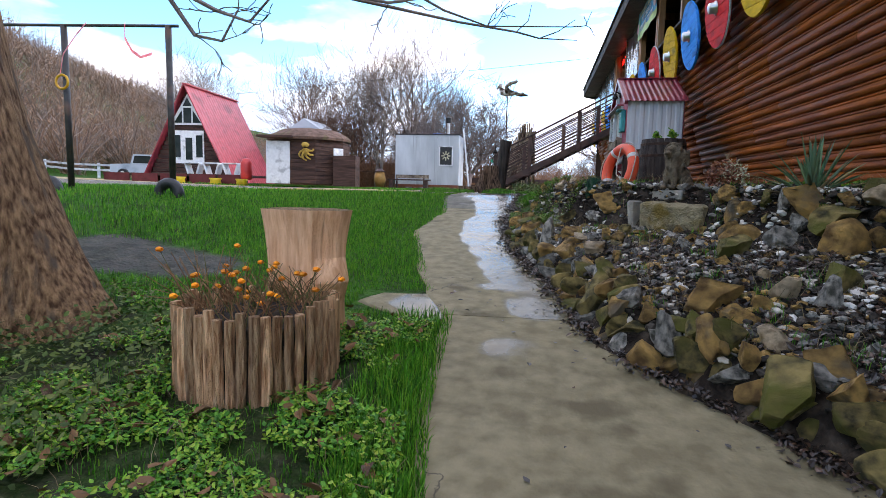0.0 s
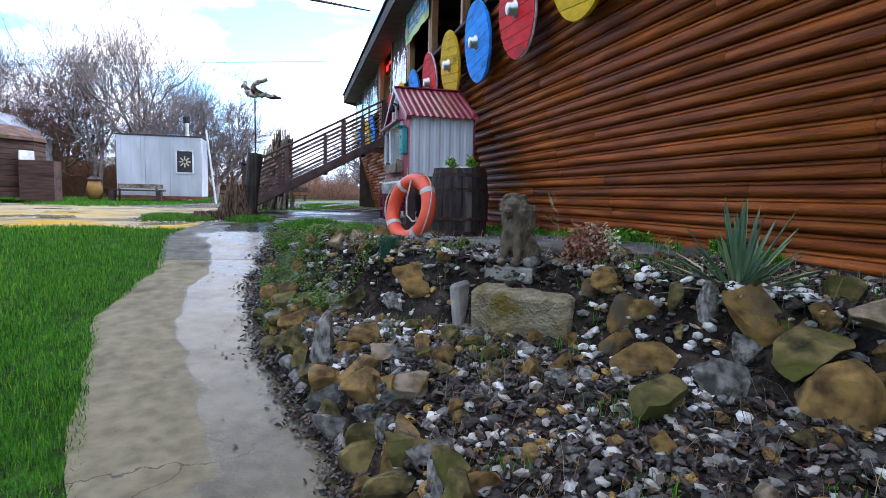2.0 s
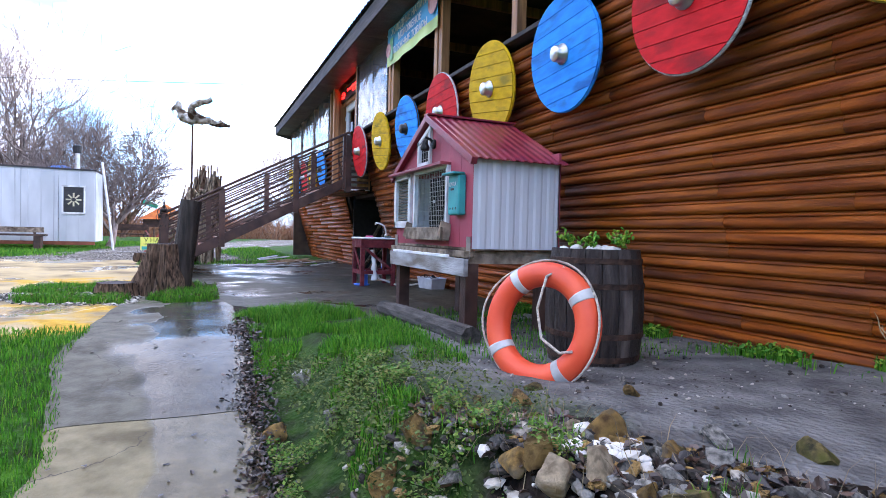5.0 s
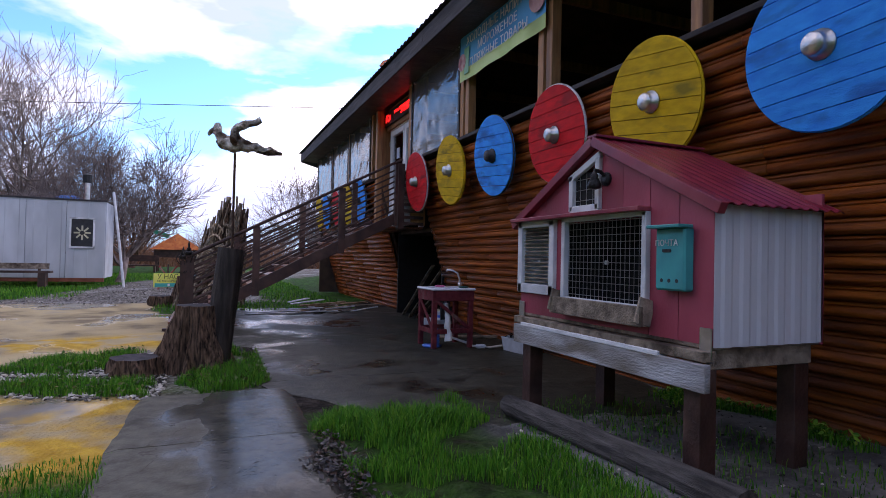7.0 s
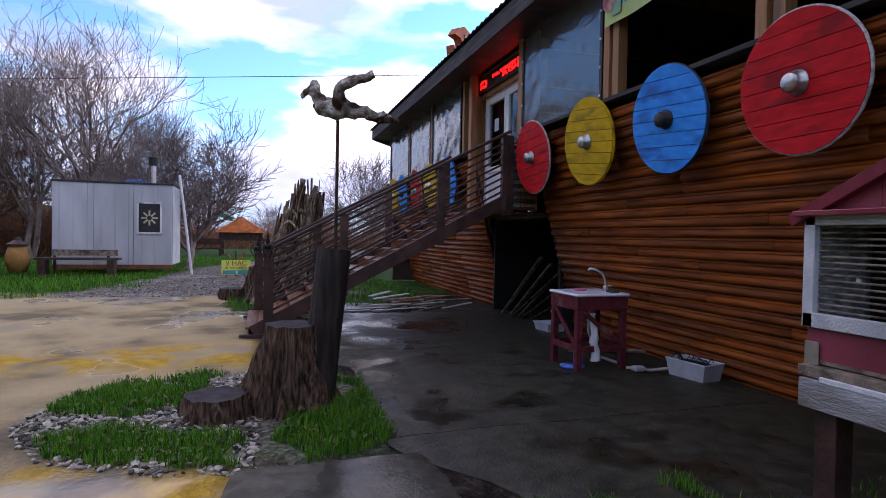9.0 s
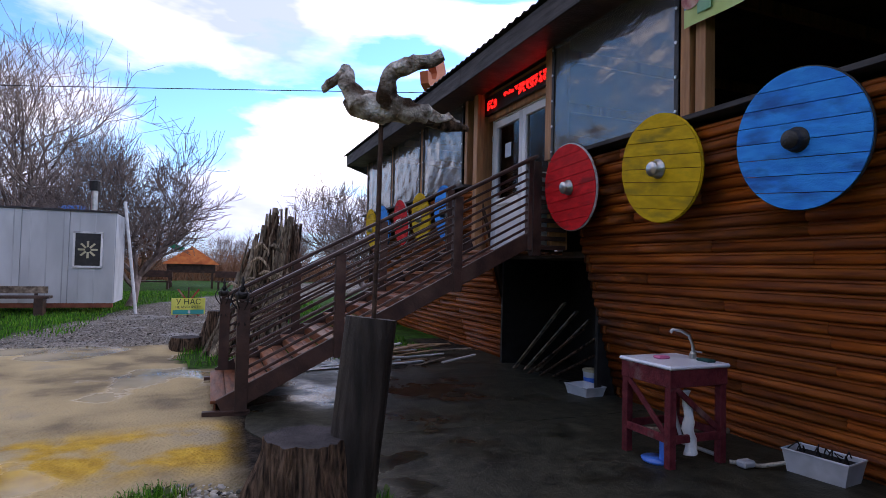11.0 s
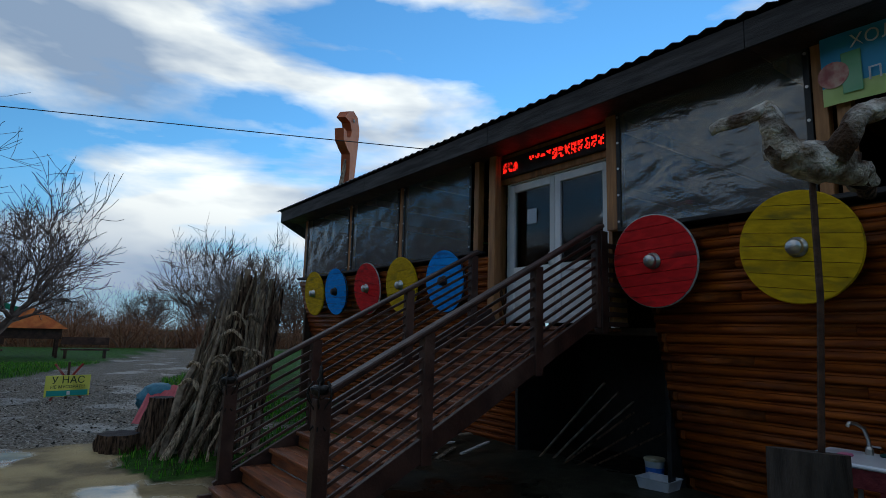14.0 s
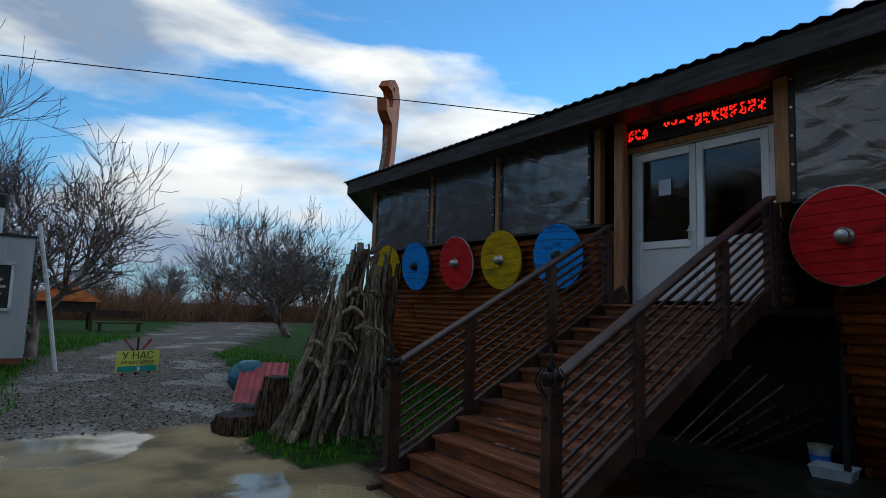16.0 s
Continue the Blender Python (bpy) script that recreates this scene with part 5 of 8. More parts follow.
TIER_ROCKS = [(1.75, 4.96, 0.176, 0.65, "o"), (1.52, 4.65, 0.135, 0.82, "m"), (1.42, 4.4, 0.073, 0.7, "o"), (1.88, 4.62, 0.149, 0.78, "s"), (2.11, 4.31, 0.176, 0.82, "o"), (2.14, 4.46, 0.198, 0.58, "m"), (2.07, 4.68, 0.188, 0.45, "o"), (2.24, 4.46, 0.067, 0.75, "o"), (2.39, 4.34, 0.151, 0.56, "p"), (2.49, 4.59, 0.144, 0.38, "m"), (2.0, 4.64, 0.084, 1.1, "s"),
              (1.73, 5.22, 0.083, 1.67, "o"), (1.66, 5.2, 0.11, 0.67, "o"), (1.53, 5.43, 0.077, 0.75, "o"), (2.4, 4.27, 0.1, 0.58, "o"), (2.33, 4.25, 0.082, 0.8, "o"), (1.89, 5.01, 0.072, 1.0, "m"), (2.49, 4.24, 0.067, 1.0, "o"), (1.98, 4.86, 0.07, 1.38, "s")]
SLOPE_ROCKS = [(1.12, 3.75, 0.209, 0.56, "o"), (1.55, 4.01, 0.06, 0.89, "p"), (1.57, 3.73, 0.12, 0.84, "p"), (1.75, 3.55, 0.075, 1.5, "s"), (1.89, 3.74, 0.108, 1.0, "m"), (0.78, 6.36, 0.157, 0.5, "o"), (0.96, 6.26, 0.088, 0.62, "o"), (0.4, 6.68, 0.143, 0.5, "m"), (1.74, 5.4, 0.096, 0.6, "o"), (1.41, 5.05, 0.087, 0.7, "s"), (1.29, 5.09, 0.078, 0.67, "s"), (0.92, 4.58, 0.066, 0.67, "o"), (0.65, 6.42, 0.102, 0.56, "s")]
LOW_ROCKS = [(1.29, 2.9, 0.225, 0.65, "m"), (1.51, 2.91, 0.137, 0.62, "o"), (1.5, 2.72, 0.099, 1.0, "o"), (1.34, 3.23, 0.1, 0.73, "p"), (1.01, 3.48, 0.113, 0.67, "m"), (1.13, 3.28, 0.108, 0.83, "m"), (0.86, 3.54, 0.115, 1.17, "s"), (0.98, 3.35, 0.129, 0.86, "m"), (1.26, 3.51, 0.096, 0.8, "o"), (1.53, 2.64, 0.114, 0.86, "m")]
TERRACE_ROCKS = [(0.01, 8.12, 0.11, 0.75, "o"), (0.11, 8.0, 0.065, 1.2, "o"), (0.11, 8.13, 0.054, 1.0, "o"), (0.33, 7.41, 0.087, 0.88, "o"), (0.67, 7.51, 0.097, 0.75, "o"), (0.35, 7.31, 0.084, 0.75, "p"), (0.45, 7.23, 0.063, 1.17, "p"), (0.64, 7.66, 0.051, 0.75, "p"), (0.49, 7.86, 0.052, 0.75, "p"), (0.29, 8.6, 0.056, 0.71, "s"), (0.82, 7.28, 0.059, 0.9, "o"), (-0.31, 9.39, 0.078, 1.0, "o"), (-0.03, 9.07, 0.09, 0.8, "s"), (-0.04, 10.0, 0.12, 0.6, "s")]
ROCK_LABEL = {"o": "Ochre sandstone rock in the rock garden", "m": "Mossy brown-green rock in the garden edging", "s": "Grey slate rock in the rock garden", "p": "Pale cream sandstone rock in the rock garden"}
for rocks in (EDGE_ROCKS, TIER_ROCKS, SLOPE_ROCKS, LOW_ROCKS, TERRACE_ROCKS):
    for x, y, half, tall, kind in rocks:
        ob = new("stone", rk.choice(large[kind]))
        side = half * 1.08
        ob.matrix_world = Matrix.Translation((x, y, ground_z(x, y) + 0.42 * half * min(tall, 1.2))) @ pose(0, 0, 0, rk.uniform(-9, 9), rk.uniform(-9, 9), rk.choice((0, 180)) + rk.uniform(-35, 35)) @ Matrix.Diagonal((side, side * 0.95, side * min(max(tall, 0.6), 1.7) * 1.1, 1))
        tagged(ob, ROCK_LABEL[kind], "stone", "rock garden stones")
for k in range(150):
    y = rk.uniform(2.0, 8.4)
    x = right_edge(y) + rk.uniform(0.35, 2.6)
    if x > 3.1 or (y > 6.6 and x > 1.5):
        continue
    stone(rk.choice([slate, slate, ochre, mossy]), x, y, ground_z(x, y) + 0.01, rk.uniform(0.035, 0.085), "Small broken stone lying on the garden soil", group="small garden stones")


for k in range(75):
    y = rk.uniform(5.2, 7.6)
    x = right_edge(y) + rk.uniform(0.3, 1.35)
    stone(rk.choice([slate, mossy, ochre, slate]), x, y, ground_z(x, y) + 0.015, rk.uniform(0.04, 0.1), "Small broken stone lying on the garden soil", group="small garden stones")


def pebble_field(name, n, spot, size, mats, label, category="gravel", ups=0.3):
    """Many small stones as one stuff mesh, three tones."""
    tmp = bmesh.new()
    bmesh.ops.create_icosphere(tmp, subdivisions=1, radius=1)
    bv = np.array([v.co[:] for v in tmp.verts])
    bf = np.array([[v.index for v in f.verts] for f in tmp.faces])
    tmp.free()
    r = np.random.RandomState(n)
    V, Fs, mi = [], [], []
    for k in range(n):
        x, y, z = spot(r)
        s = size[0] + (size[1] - size[0]) * r.rand() ** 2
        sc = s * np.array([r.uniform(0.7, 1.4), r.uniform(0.6, 1.1), r.uniform(0.35, 0.7)])
        a = r.uniform(0, 6.28)
        c, d = math.cos(a), math.sin(a)
        p = bv * sc * (1 + 0.25 * (r.rand(len(bv), 1) - 0.5))
        q = np.stack([p[:, 0] * c - p[:, 1] * d + x, p[:, 0] * d + p[:, 1] * c + y, p[:, 2] + p[:, 0] * r.uniform(-0.4, 0.4) + z + s * ups], 1)
        V.append(q)
        Fs.append(bf + k * len(bv))
        mi += [r.choice(len(mats), p=[m[1] for m in mats])] * len(bf)
    me = bpy.data.meshes.new(name)
    me.from_pydata(np.concatenate(V).tolist(), [], np.concatenate(Fs).tolist())
    for m, _ in mats:
        me.materials.append(m)
    me.polygons.foreach_set("material_index", mi)
    return tagged(new(name, me), label, category, kind="stuff")


def silty(x, y):
    """The bare silt between the rock bed and the wall."""
    return y > 5.9 and x > 1.75 - 0.6 * (y - 5.9) + 0.2 * noise.noise((x * 2, y * 2, 6))


def bed_spot(r):
    while True:
        y = r.uniform(1.6, 8.6)
        x = right_edge(y) + r.uniform(0.25, 3.0)
        if x < 3.2 and not silty(x, y) and r.uniform(0, 1) < 1.3 - 0.5 * max(0.0, y - 6.6):
            return x, y, ground_z(x, y)


M_GRIT = surf("dark_grit", (0.014, 0.012, 0.01), (0.07, 0.06, 0.05), 20, 0.8, 0.3)
M_GRIT2 = surf("pale_grit", (0.3, 0.27, 0.22), (0.55, 0.51, 0.45), 20, 0.8, 0.3)
pebble_field("garden_gravel", 11500, bed_spot, (0.007, 0.046), [(M_GRIT, 0.44), (M_GREYST, 0.2), (M_GRIT2, 0.16), (M_OCHRE, 0.16), (M_PEBBLE, 0.04)], "Broken dark and pale grit over the garden soil")


def white_spot(r):
    c = [(0.75, 6.1, 0.22), (0.6, 6.5, 0.25), (1.85, 4.7, 0.22), (2.2, 4.75, 0.2), (0.62, 7.4, 0.15), (1.7, 5.3, 0.3), (2.0, 3.6, 0.3)][r.randint(7)]
    x, y = c[0] + r.normal() * c[2] * 0.6, c[1] + r.normal() * c[2] * 0.6
    return x, y, ground_z(x, y) + 0.01


pebble_field("white_pebbles", 260, white_spot, (0.02, 0.045), [(M_PEBBLE, 1.0)], "White rounded pebbles strewn among the rocks", "pebbles")


def yard_spot(r):
    y = r.uniform(7.4, 12.4)
    x = r.uniform(0.9, 3.2)
    return x, y, ground_z(x, y)


pebble_field("terrace_grit", 900, yard_spot, (0.004, 0.02), [(M_GRIT, 0.4), (M_GREYST, 0.4), (M_GRIT2, 0.2)], "Scattered grit on the bare soil by the wall")


def isle_spot(r):
    while True:
        x, y = r.uniform(-4.6, -1.5), r.uniform(13.6, 17.2)
        if zones(x, y)[2] > 0.2:
            return x, y, ground_z(x, y)


pebble_field("island_gravel", 2600, isle_spot, (0.01, 0.035), [(M_GRIT, 0.25), (M_GREYST, 0.4), (M_GRIT2, 0.35)], "Coarse pale gravel round the stump island")


def road_spot(r):
    while True:
        x, y = r.uniform(-6, 2), 22 + 14 * r.rand() ** 1.3
        if zones(x, y)[2] > 0.5:
            return x, y, ground_z(x, y)


pebble_field("road_gravel", 4200, road_spot, (0.007, 0.028), [(M_GRIT, 0.3), (M_GREYST, 0.45), (M_GRIT2, 0.25)], "Loose gravel of the wet drive")


# ---- island with stump, leaning post and driftwood bird ----
M_BARKST = surf("rotten_stump_wood", (0.03, 0.018, 0.013), (0.32, 0.2, 0.135), 11, 0.85, 1.0, (3.5, 3.5, 0.5), c3=(0.015, 0.01, 0.008), bdist=0.05)
M_CUT = surf("grey_cut_wood", (0.03, 0.026, 0.027), (0.07, 0.06, 0.062), 5, 0.9, 0.6, c3=(0.07, 0.06, 0.06))
M_DRIFT = surf("peeling_driftwood", (0.2, 0.15, 0.11), (0.78, 0.74, 0.68), 13, 0.85, 1.0, (1, 1, 1), c3=(0.07, 0.04, 0.025), stain=0.5, bdist=0.03)


def stump(name, x, y, z0, r_bot, r_top, h, roots, label, mats):
    bm = bmesh.new()
    seg, lay = 96, 22
    rings = []
    for j in range(lay + 1):
        f = j / lay
        ring = []
        for i in range(seg):
            a = 2 * math.pi * i / seg
            ridge = (0.22 * noise.noise((math.cos(a) * 3.0, math.sin(a) * 3.0, 0.6 * f)) + 0.07 * math.sin(a * 9 + 3 * f)) * (0.5 + 0.9 * math.sin(math.pi * min(1, f * 1.1))) + (0.16 * abs(noise.noise((math.cos(a) * 6, math.sin(a) * 6, f * 1.6))) + 0.07 * noise.noise((math.cos(a) * 14, math.sin(a) * 14, f * 4)) - 0.05) * (1 if roots > 0.1 else 0.35)
            foot = (1 - f) ** 1.8 * roots * (max(0, math.sin(a * 2.5 + 0.6)) ** 2 + 0.35 * noise.noise((math.cos(a) * 5, math.sin(a) * 5, f * 3)))
            r = (r_bot + (r_top - r_bot) * f ** 0.7) * (1 + ridge) + foot
            ring.append(bm.verts.new((r * math.cos(a), r * math.sin(a), h * f)))
        rings.append(ring)
    for a, b in zip(rings, rings[1:]):
        for i in range(seg):
            bm.faces.new((a[i], a[(i + 1) % seg], b[(i + 1) % seg], b[i]))
    top = bm.faces.new(rings[-1])
    top.material_index = 1
    ob = tidy(bm, name, mats, False, Matrix.Translation((x, y, z0)))
    return tagged(ob, label, "stump")


stump("tree_stump", -1.24, 15.05, 1.47, 0.29, 0.22, 0.78, 0.24, "Rotten splintered tree stump with flared roots", [M_BARKST, M_CUT])
stump("sawn_stump", -1.85, 15.0, 1.47, 0.26, 0.24, 0.22, 0.02, "Low sawn log slice lying in the grass", [M_BARKST, M_CUT])
post = tidy(tube(bmesh.new(), [(-1.04, 15.0, 1.4), (-0.97, 15.03, 2.1), (-0.88, 15.06, 2.9)], [0.155, 0.15, 0.15], 18), "leaning_post", surf("tarred_post", (0.02, 0.016, 0.014), (0.055, 0.045, 0.04), 7, 0.6, 0.5, (3, 3, 0.4)))
tagged(post, "Thick dark leaning log post beside the stump", "post")
tagged(tidy(B((-1.16, 14.92, 2.12), (0.14, 0.006, 0.08), pose(0, 0, 0, 0, 0, 25)), "steel_bracket", M_STEEL), "Small perforated steel bracket on the log post", "bracket")
bird = thing("bird_sculpture", Matrix.Translation((-0.88, 14.97, 4.03)), "Driftwood bird with raised wing on a rusty pole", "sculpture")


def limb(pts, radii, seg=12, amp=0.1, seed=0.0):
    """A knotty limb along a smoothed line."""
    P, R = [Vector(p) for p in pts], list(radii)
    for _ in range(2):
        Q, S = [P[0]], [R[0]]
        for a, b, ra, rb in zip(P, P[1:], R, R[1:]):
            Q += [a.lerp(b, 0.25), a.lerp(b, 0.75)]
            S += [ra * 0.75 + rb * 0.25, ra * 0.25 + rb * 0.75]
        P, R = Q + [P[-1]], S + [R[-1]]
    bm = tube(bmesh.new(), P, R, seg)
    for v in bm.verts:
        v.co += noise.noise_vector(v.co * 9 + Vector((seed, 0, 0))) * amp * 0.12 + noise.noise_vector(v.co * 28) * amp * 0.04
    return bm


part("pole", tube(bmesh.new(), [(0, 0.04, -1.2), (0.0, 0, -0.5), (0, 0, 0.06)], 0.014, 8), M_RUST, bird)
part("body", limb([(-0.17, 0.09, 0.15), (-0.12, 0.05, 0.1), (0.0, -0.03, 0.075), (0.12, -0.1, 0.065), (0.28, -0.1, 0.04), (0.46, -0.06, 0.03)], [0.05, 0.08, 0.084, 0.068, 0.046, 0.022], 18, 0.36), M_DRIFT, bird, "peeling pale driftwood body", True)
part("neck", limb([(-0.13, 0.06, 0.12), (-0.19, 0.07, 0.21), (-0.19, 0.07, 0.28), (-0.21, 0.1, 0.305)], [0.075, 0.052, 0.045, 0.036], 14, 0.22, 3), M_DRIFT, bird, smooth=True)
part("beak", limb([(-0.19, 0.075, 0.3), (-0.235, 0.17, 0.275), (-0.29, 0.29, 0.245)], [0.046, 0.034, 0.022], 12, 0.18, 5), M_DRIFT, bird, smooth=True)
part("wing", limb([(0.0, -0.08, 0.09), (-0.02, -0.17, 0.19), (0.02, -0.21, 0.27), (0.12, -0.25, 0.295), (0.25, -0.3, 0.335)], [0.06, 0.05, 0.043, 0.038, 0.03], 12, 0.2, 8), M_DRIFT, bird, smooth=True)
part("tail", limb([(0.24, -0.1, 0.04), (0.4, -0.08, 0.015), (0.52, -0.05, 0.015)], [0.045, 0.04, 0.02], 10, 0.1, 11), M_BARKST, bird, "dark rotten tail")

# ---- outdoor sink ----
M_SINKRED = surf("worn_maroon_paint", (0.09, 0.012, 0.018), (0.17, 0.03, 0.038), 12, 0.6, 0.4, c3=(0.2, 0.13, 0.12), stain=0.6)
M_ENAMEL = surf("white_enamel", (0.66, 0.7, 0.78), (0.74, 0.77, 0.83), 3, 0.2, 0.04)
sink = thing("wash_stand", Matrix.Translation((2.22, 15.88, 1.53)), "Maroon wooden wash stand with a white enamel sink top", "sink")
SX, SY = 0.33, 0.31
for x in (-1, 1):
    for yv in (-1, 1):
        part("leg", B((x * (SX - 0.04), yv * (SY - 0.04), 0.36), (0.07, 0.07, 0.72)), M_SINKRED, sink)
for yv in (-1, 1):
    part("apron", B((0, yv * (SY - 0.01), 0.77), (2 * SX, 0.025, 0.15)), M_SINKRED, sink)
    part("stretcher", B((0, yv * (SY - 0.02), 0.25), (2 * SX - 0.05, 0.025, 0.07)), M_SINKRED, sink)
for x in (-1, 1):
    part("apron", B((x * (SX - 0.01), 0, 0.77), (0.025, 2 * SY, 0.15)), M_SINKRED, sink)
    part("stretcher", B((x * (SX - 0.02), 0, 0.25), (0.025, 2 * SY - 0.05, 0.07)), M_SINKRED, sink)
part("brace", beam(bmesh.new(), (-SX + 0.02, SY - 0.06, 0.7), (-SX + 0.02, -SY + 0.06, 0.28), 0.025, 0.05), M_SINKRED, sink)
part("brace", beam(bmesh.new(), (-SX + 0.06, -SY + 0.02, 0.7), (SX - 0.06, -SY + 0.02, 0.28), 0.025, 0.05), M_SINKRED, sink)
part("sink_top", B((0, 0, 0.865), (2 * SX + 0.04, 2 * SY + 0.04, 0.035), None, 0.012), M_ENAMEL, sink, "white enamel sink top")
part("basin", lathe(bmesh.new(), [(0.06, 0.7), (0.19, 0.72), (0.21, 0.86)], 20), M_ENAMEL, sink)
tap = part("tap", tube(bmesh.new(), [(0.22, -0.02, 0.88), (0.22, -0.02, 1.0), (0.19, 0.0, 1.1), (0.12, 0.03, 1.14), (0.05, 0.06, 1.15), (0.03, 0.07, 1.12)], 0.016, 10), M_STEEL, sink, "chrome swan-neck tap", True)
part("tap_base", lathe(bmesh.new(), [(0.032, 0.88), (0.032, 0.93), (0.02, 0.95)], 14, m=Matrix.Translation((0.22, -0.02, 0))), M_STEEL, tap)
part("lever", B((0.25, -0.05, 0.95), (0.02, 0.1, 0.015)), M_STEEL, tap)
part("drain_pipe", tube(bmesh.new(), [(0, 0, 0.72), (0.02, 0, 0.4), (0.1, -0.02, 0.12), (0.3, -0.2, 0.05)], 0.02, 8), M_WHITEWOOD, sink, "white plastic drain pipe", True)
tagged(tidy(B((2.15, 15.95, 2.425), (0.13, 0.1, 0.03), None, 0.012), "pink_soap_dish", surf("pink_plastic", (0.6, 0.12, 0.28), (0.66, 0.15, 0.3), 4, 0.4, 0.05)), "Pink plastic soap dish on the enamel sink", "soap dish")
tagged(tidy(B((2.43, 15.7, 2.425), (0.09, 0.15, 0.025), None, 0.008), "scrub_sponge", surf("dark_green_sponge", (0.01, 0.05, 0.05), (0.02, 0.08, 0.07), 30, 0.9, 0.5)), "Dark green scrub sponge on the enamel sink", "sponge")
blue = surf("blue_plastic", (0.03, 0.15, 0.6), (0.05, 0.2, 0.7), 4, 0.35, 0.05)
tagged(tidy(lathe(bmesh.new(), [(0.05, 0), (0.055, 0.02), (0.055, 0.2), (0.03, 0.24), (0.02, 0.28)], 14), "blue_bottle", blue, True, Matrix.Translation((2.02, 15.75, 1.53))), "Blue plastic bottle under the wash stand", "bottle")
tagged(tidy(lathe(bmesh.new(), [(0.11, 0), (0.14, 0.02), (0.15, 0.04)], 16), "blue_tray", blue, True, Matrix.Translation((1.98, 15.8, 1.52))), "Pale blue plastic tray under the wash stand", "tray")
rag = limb([(0, 0, 0.66), (0.02, 0.01, 0.45), (0.05, 0, 0.25), (0.03, -0.02, 0.1)], [0.03, 0.05, 0.04, 0.05], 10, 0.3)
tagged(tidy(rag, "hanging_rag", M_WHITEWOOD, True, Matrix.Translation((2.12, 15.62, 1.53))), "Grey-white rag hanging under the sink", "rag")
M_MILK = surf("milky_plastic", (0.5, 0.53, 0.58), (0.6, 0.63, 0.68), 5, 0.4, 0.05)


def tub(name, x, y, z, sx, sy, h, mat, label, turn=0.0):
    root = thing(name, Matrix.Translation((x, y, z)) @ pose(0, 0, 0, 0, 0, turn), label, "tub")
    bm = bmesh.new()
    lo = [bm.verts.new((a * sx * 0.42, b * sy * 0.42, 0)) for a, b in ((-1, -1), (1, -1), (1, 1), (-1, 1))]
    hi = [bm.verts.new((a * sx * 0.5, b * sy * 0.5, h)) for a, b in ((-1, -1), (1, -1), (1, 1), (-1, 1))]
    bm.faces.new(lo[::-1])
    for i in range(4):
        bm.faces.new((lo[i], lo[(i + 1) % 4], hi[(i + 1) % 4], hi[i]))
    ob = part("shell", bm, mat, root)
    ob.modifiers.new("thick", "SOLIDIFY").thickness = 0.006
    part("lip", tube(bmesh.new(), [(a * sx * 0.5, b * sy * 0.5, h) for a, b in ((-1, -1), (1, -1), (1, 1), (-1, 1))], 0.009, 6, closed=True), mat, root)
    return root


t1 = tub("flower_tub", 3.05, 15.05, 1.5, 0.3, 0.52, 0.22, M_MILK, "Milky plastic flower tub with wilted plants by the wall", 8)
part("soil", B((0, 0, 0.18), (0.25, 0.46, 0.02)), M_DARKVOID, t1)
for k in range(10):
    part("stem", tube(bmesh.new(), [(rk.uniform(-0.1, 0.1), -0.2 + 0.045 * k, 0.18), (rk.uniform(-0.1, 0.1), -0.2 + 0.045 * k, 0.27), (rk.uniform(-0.16, 0.1), -0.22 + 0.05 * k, 0.22)], 0.006, 5), M_DARKVOID, t1)
tub("plastic_crate", 3.0, 18.25, 1.52, 0.34, 0.44, 0.14, M_MILK, "Clear plastic crate on the wet concrete", 5)
bk = thing("bucket", Matrix.Translation((3.3, 18.5, 1.52)), "White plastic pail with a blue label beside the hull", "bucket")
part("pail", lathe(bmesh.new(), [(0.1, 0), (0.125, 0.26), (0.13, 0.27)], 18), M_MILK, bk, smooth=True)
part("label", lathe(bmesh.new(), [(0.108, 0.06), (0.122, 0.19)], 18, cap=False), blue, bk, "blue label")
part("lid", lathe(bmesh.new(), [(0.135, 0.27), (0.135, 0.3), (0.05, 0.305)], 18), surf("yellowed_plastic", (0.4, 0.35, 0.22), (0.5, 0.44, 0.3), 5, 0.4, 0.05), bk)
tagged(tidy(tube(bmesh.new(), [(2.5, 15.5, 1.57), (2.7, 15.35, 1.56), (2.95, 15.25, 1.6), (3.0, 15.22, 1.62)], 0.018, 8), "hose_pipe", M_ROPE, True), "Pale plastic waste pipe on the ground", "pipe")
tagged(tidy(tube(bmesh.new(), [(2.4, 16.6, 1.56), (3.0, 16.4, 1.56), (3.3, 16.2, 1.58)], 0.03, 8), "drain_pipe", M_GREYWOOD, True), "Grey waste pipe behind the wash stand", "pipe")
tagged(tidy(B((2.6, 15.42, 1.57), (0.14, 0.1, 0.06), None, 0.015), "white_box", M_MILK), "Small white plastic box by the pipe", "box")

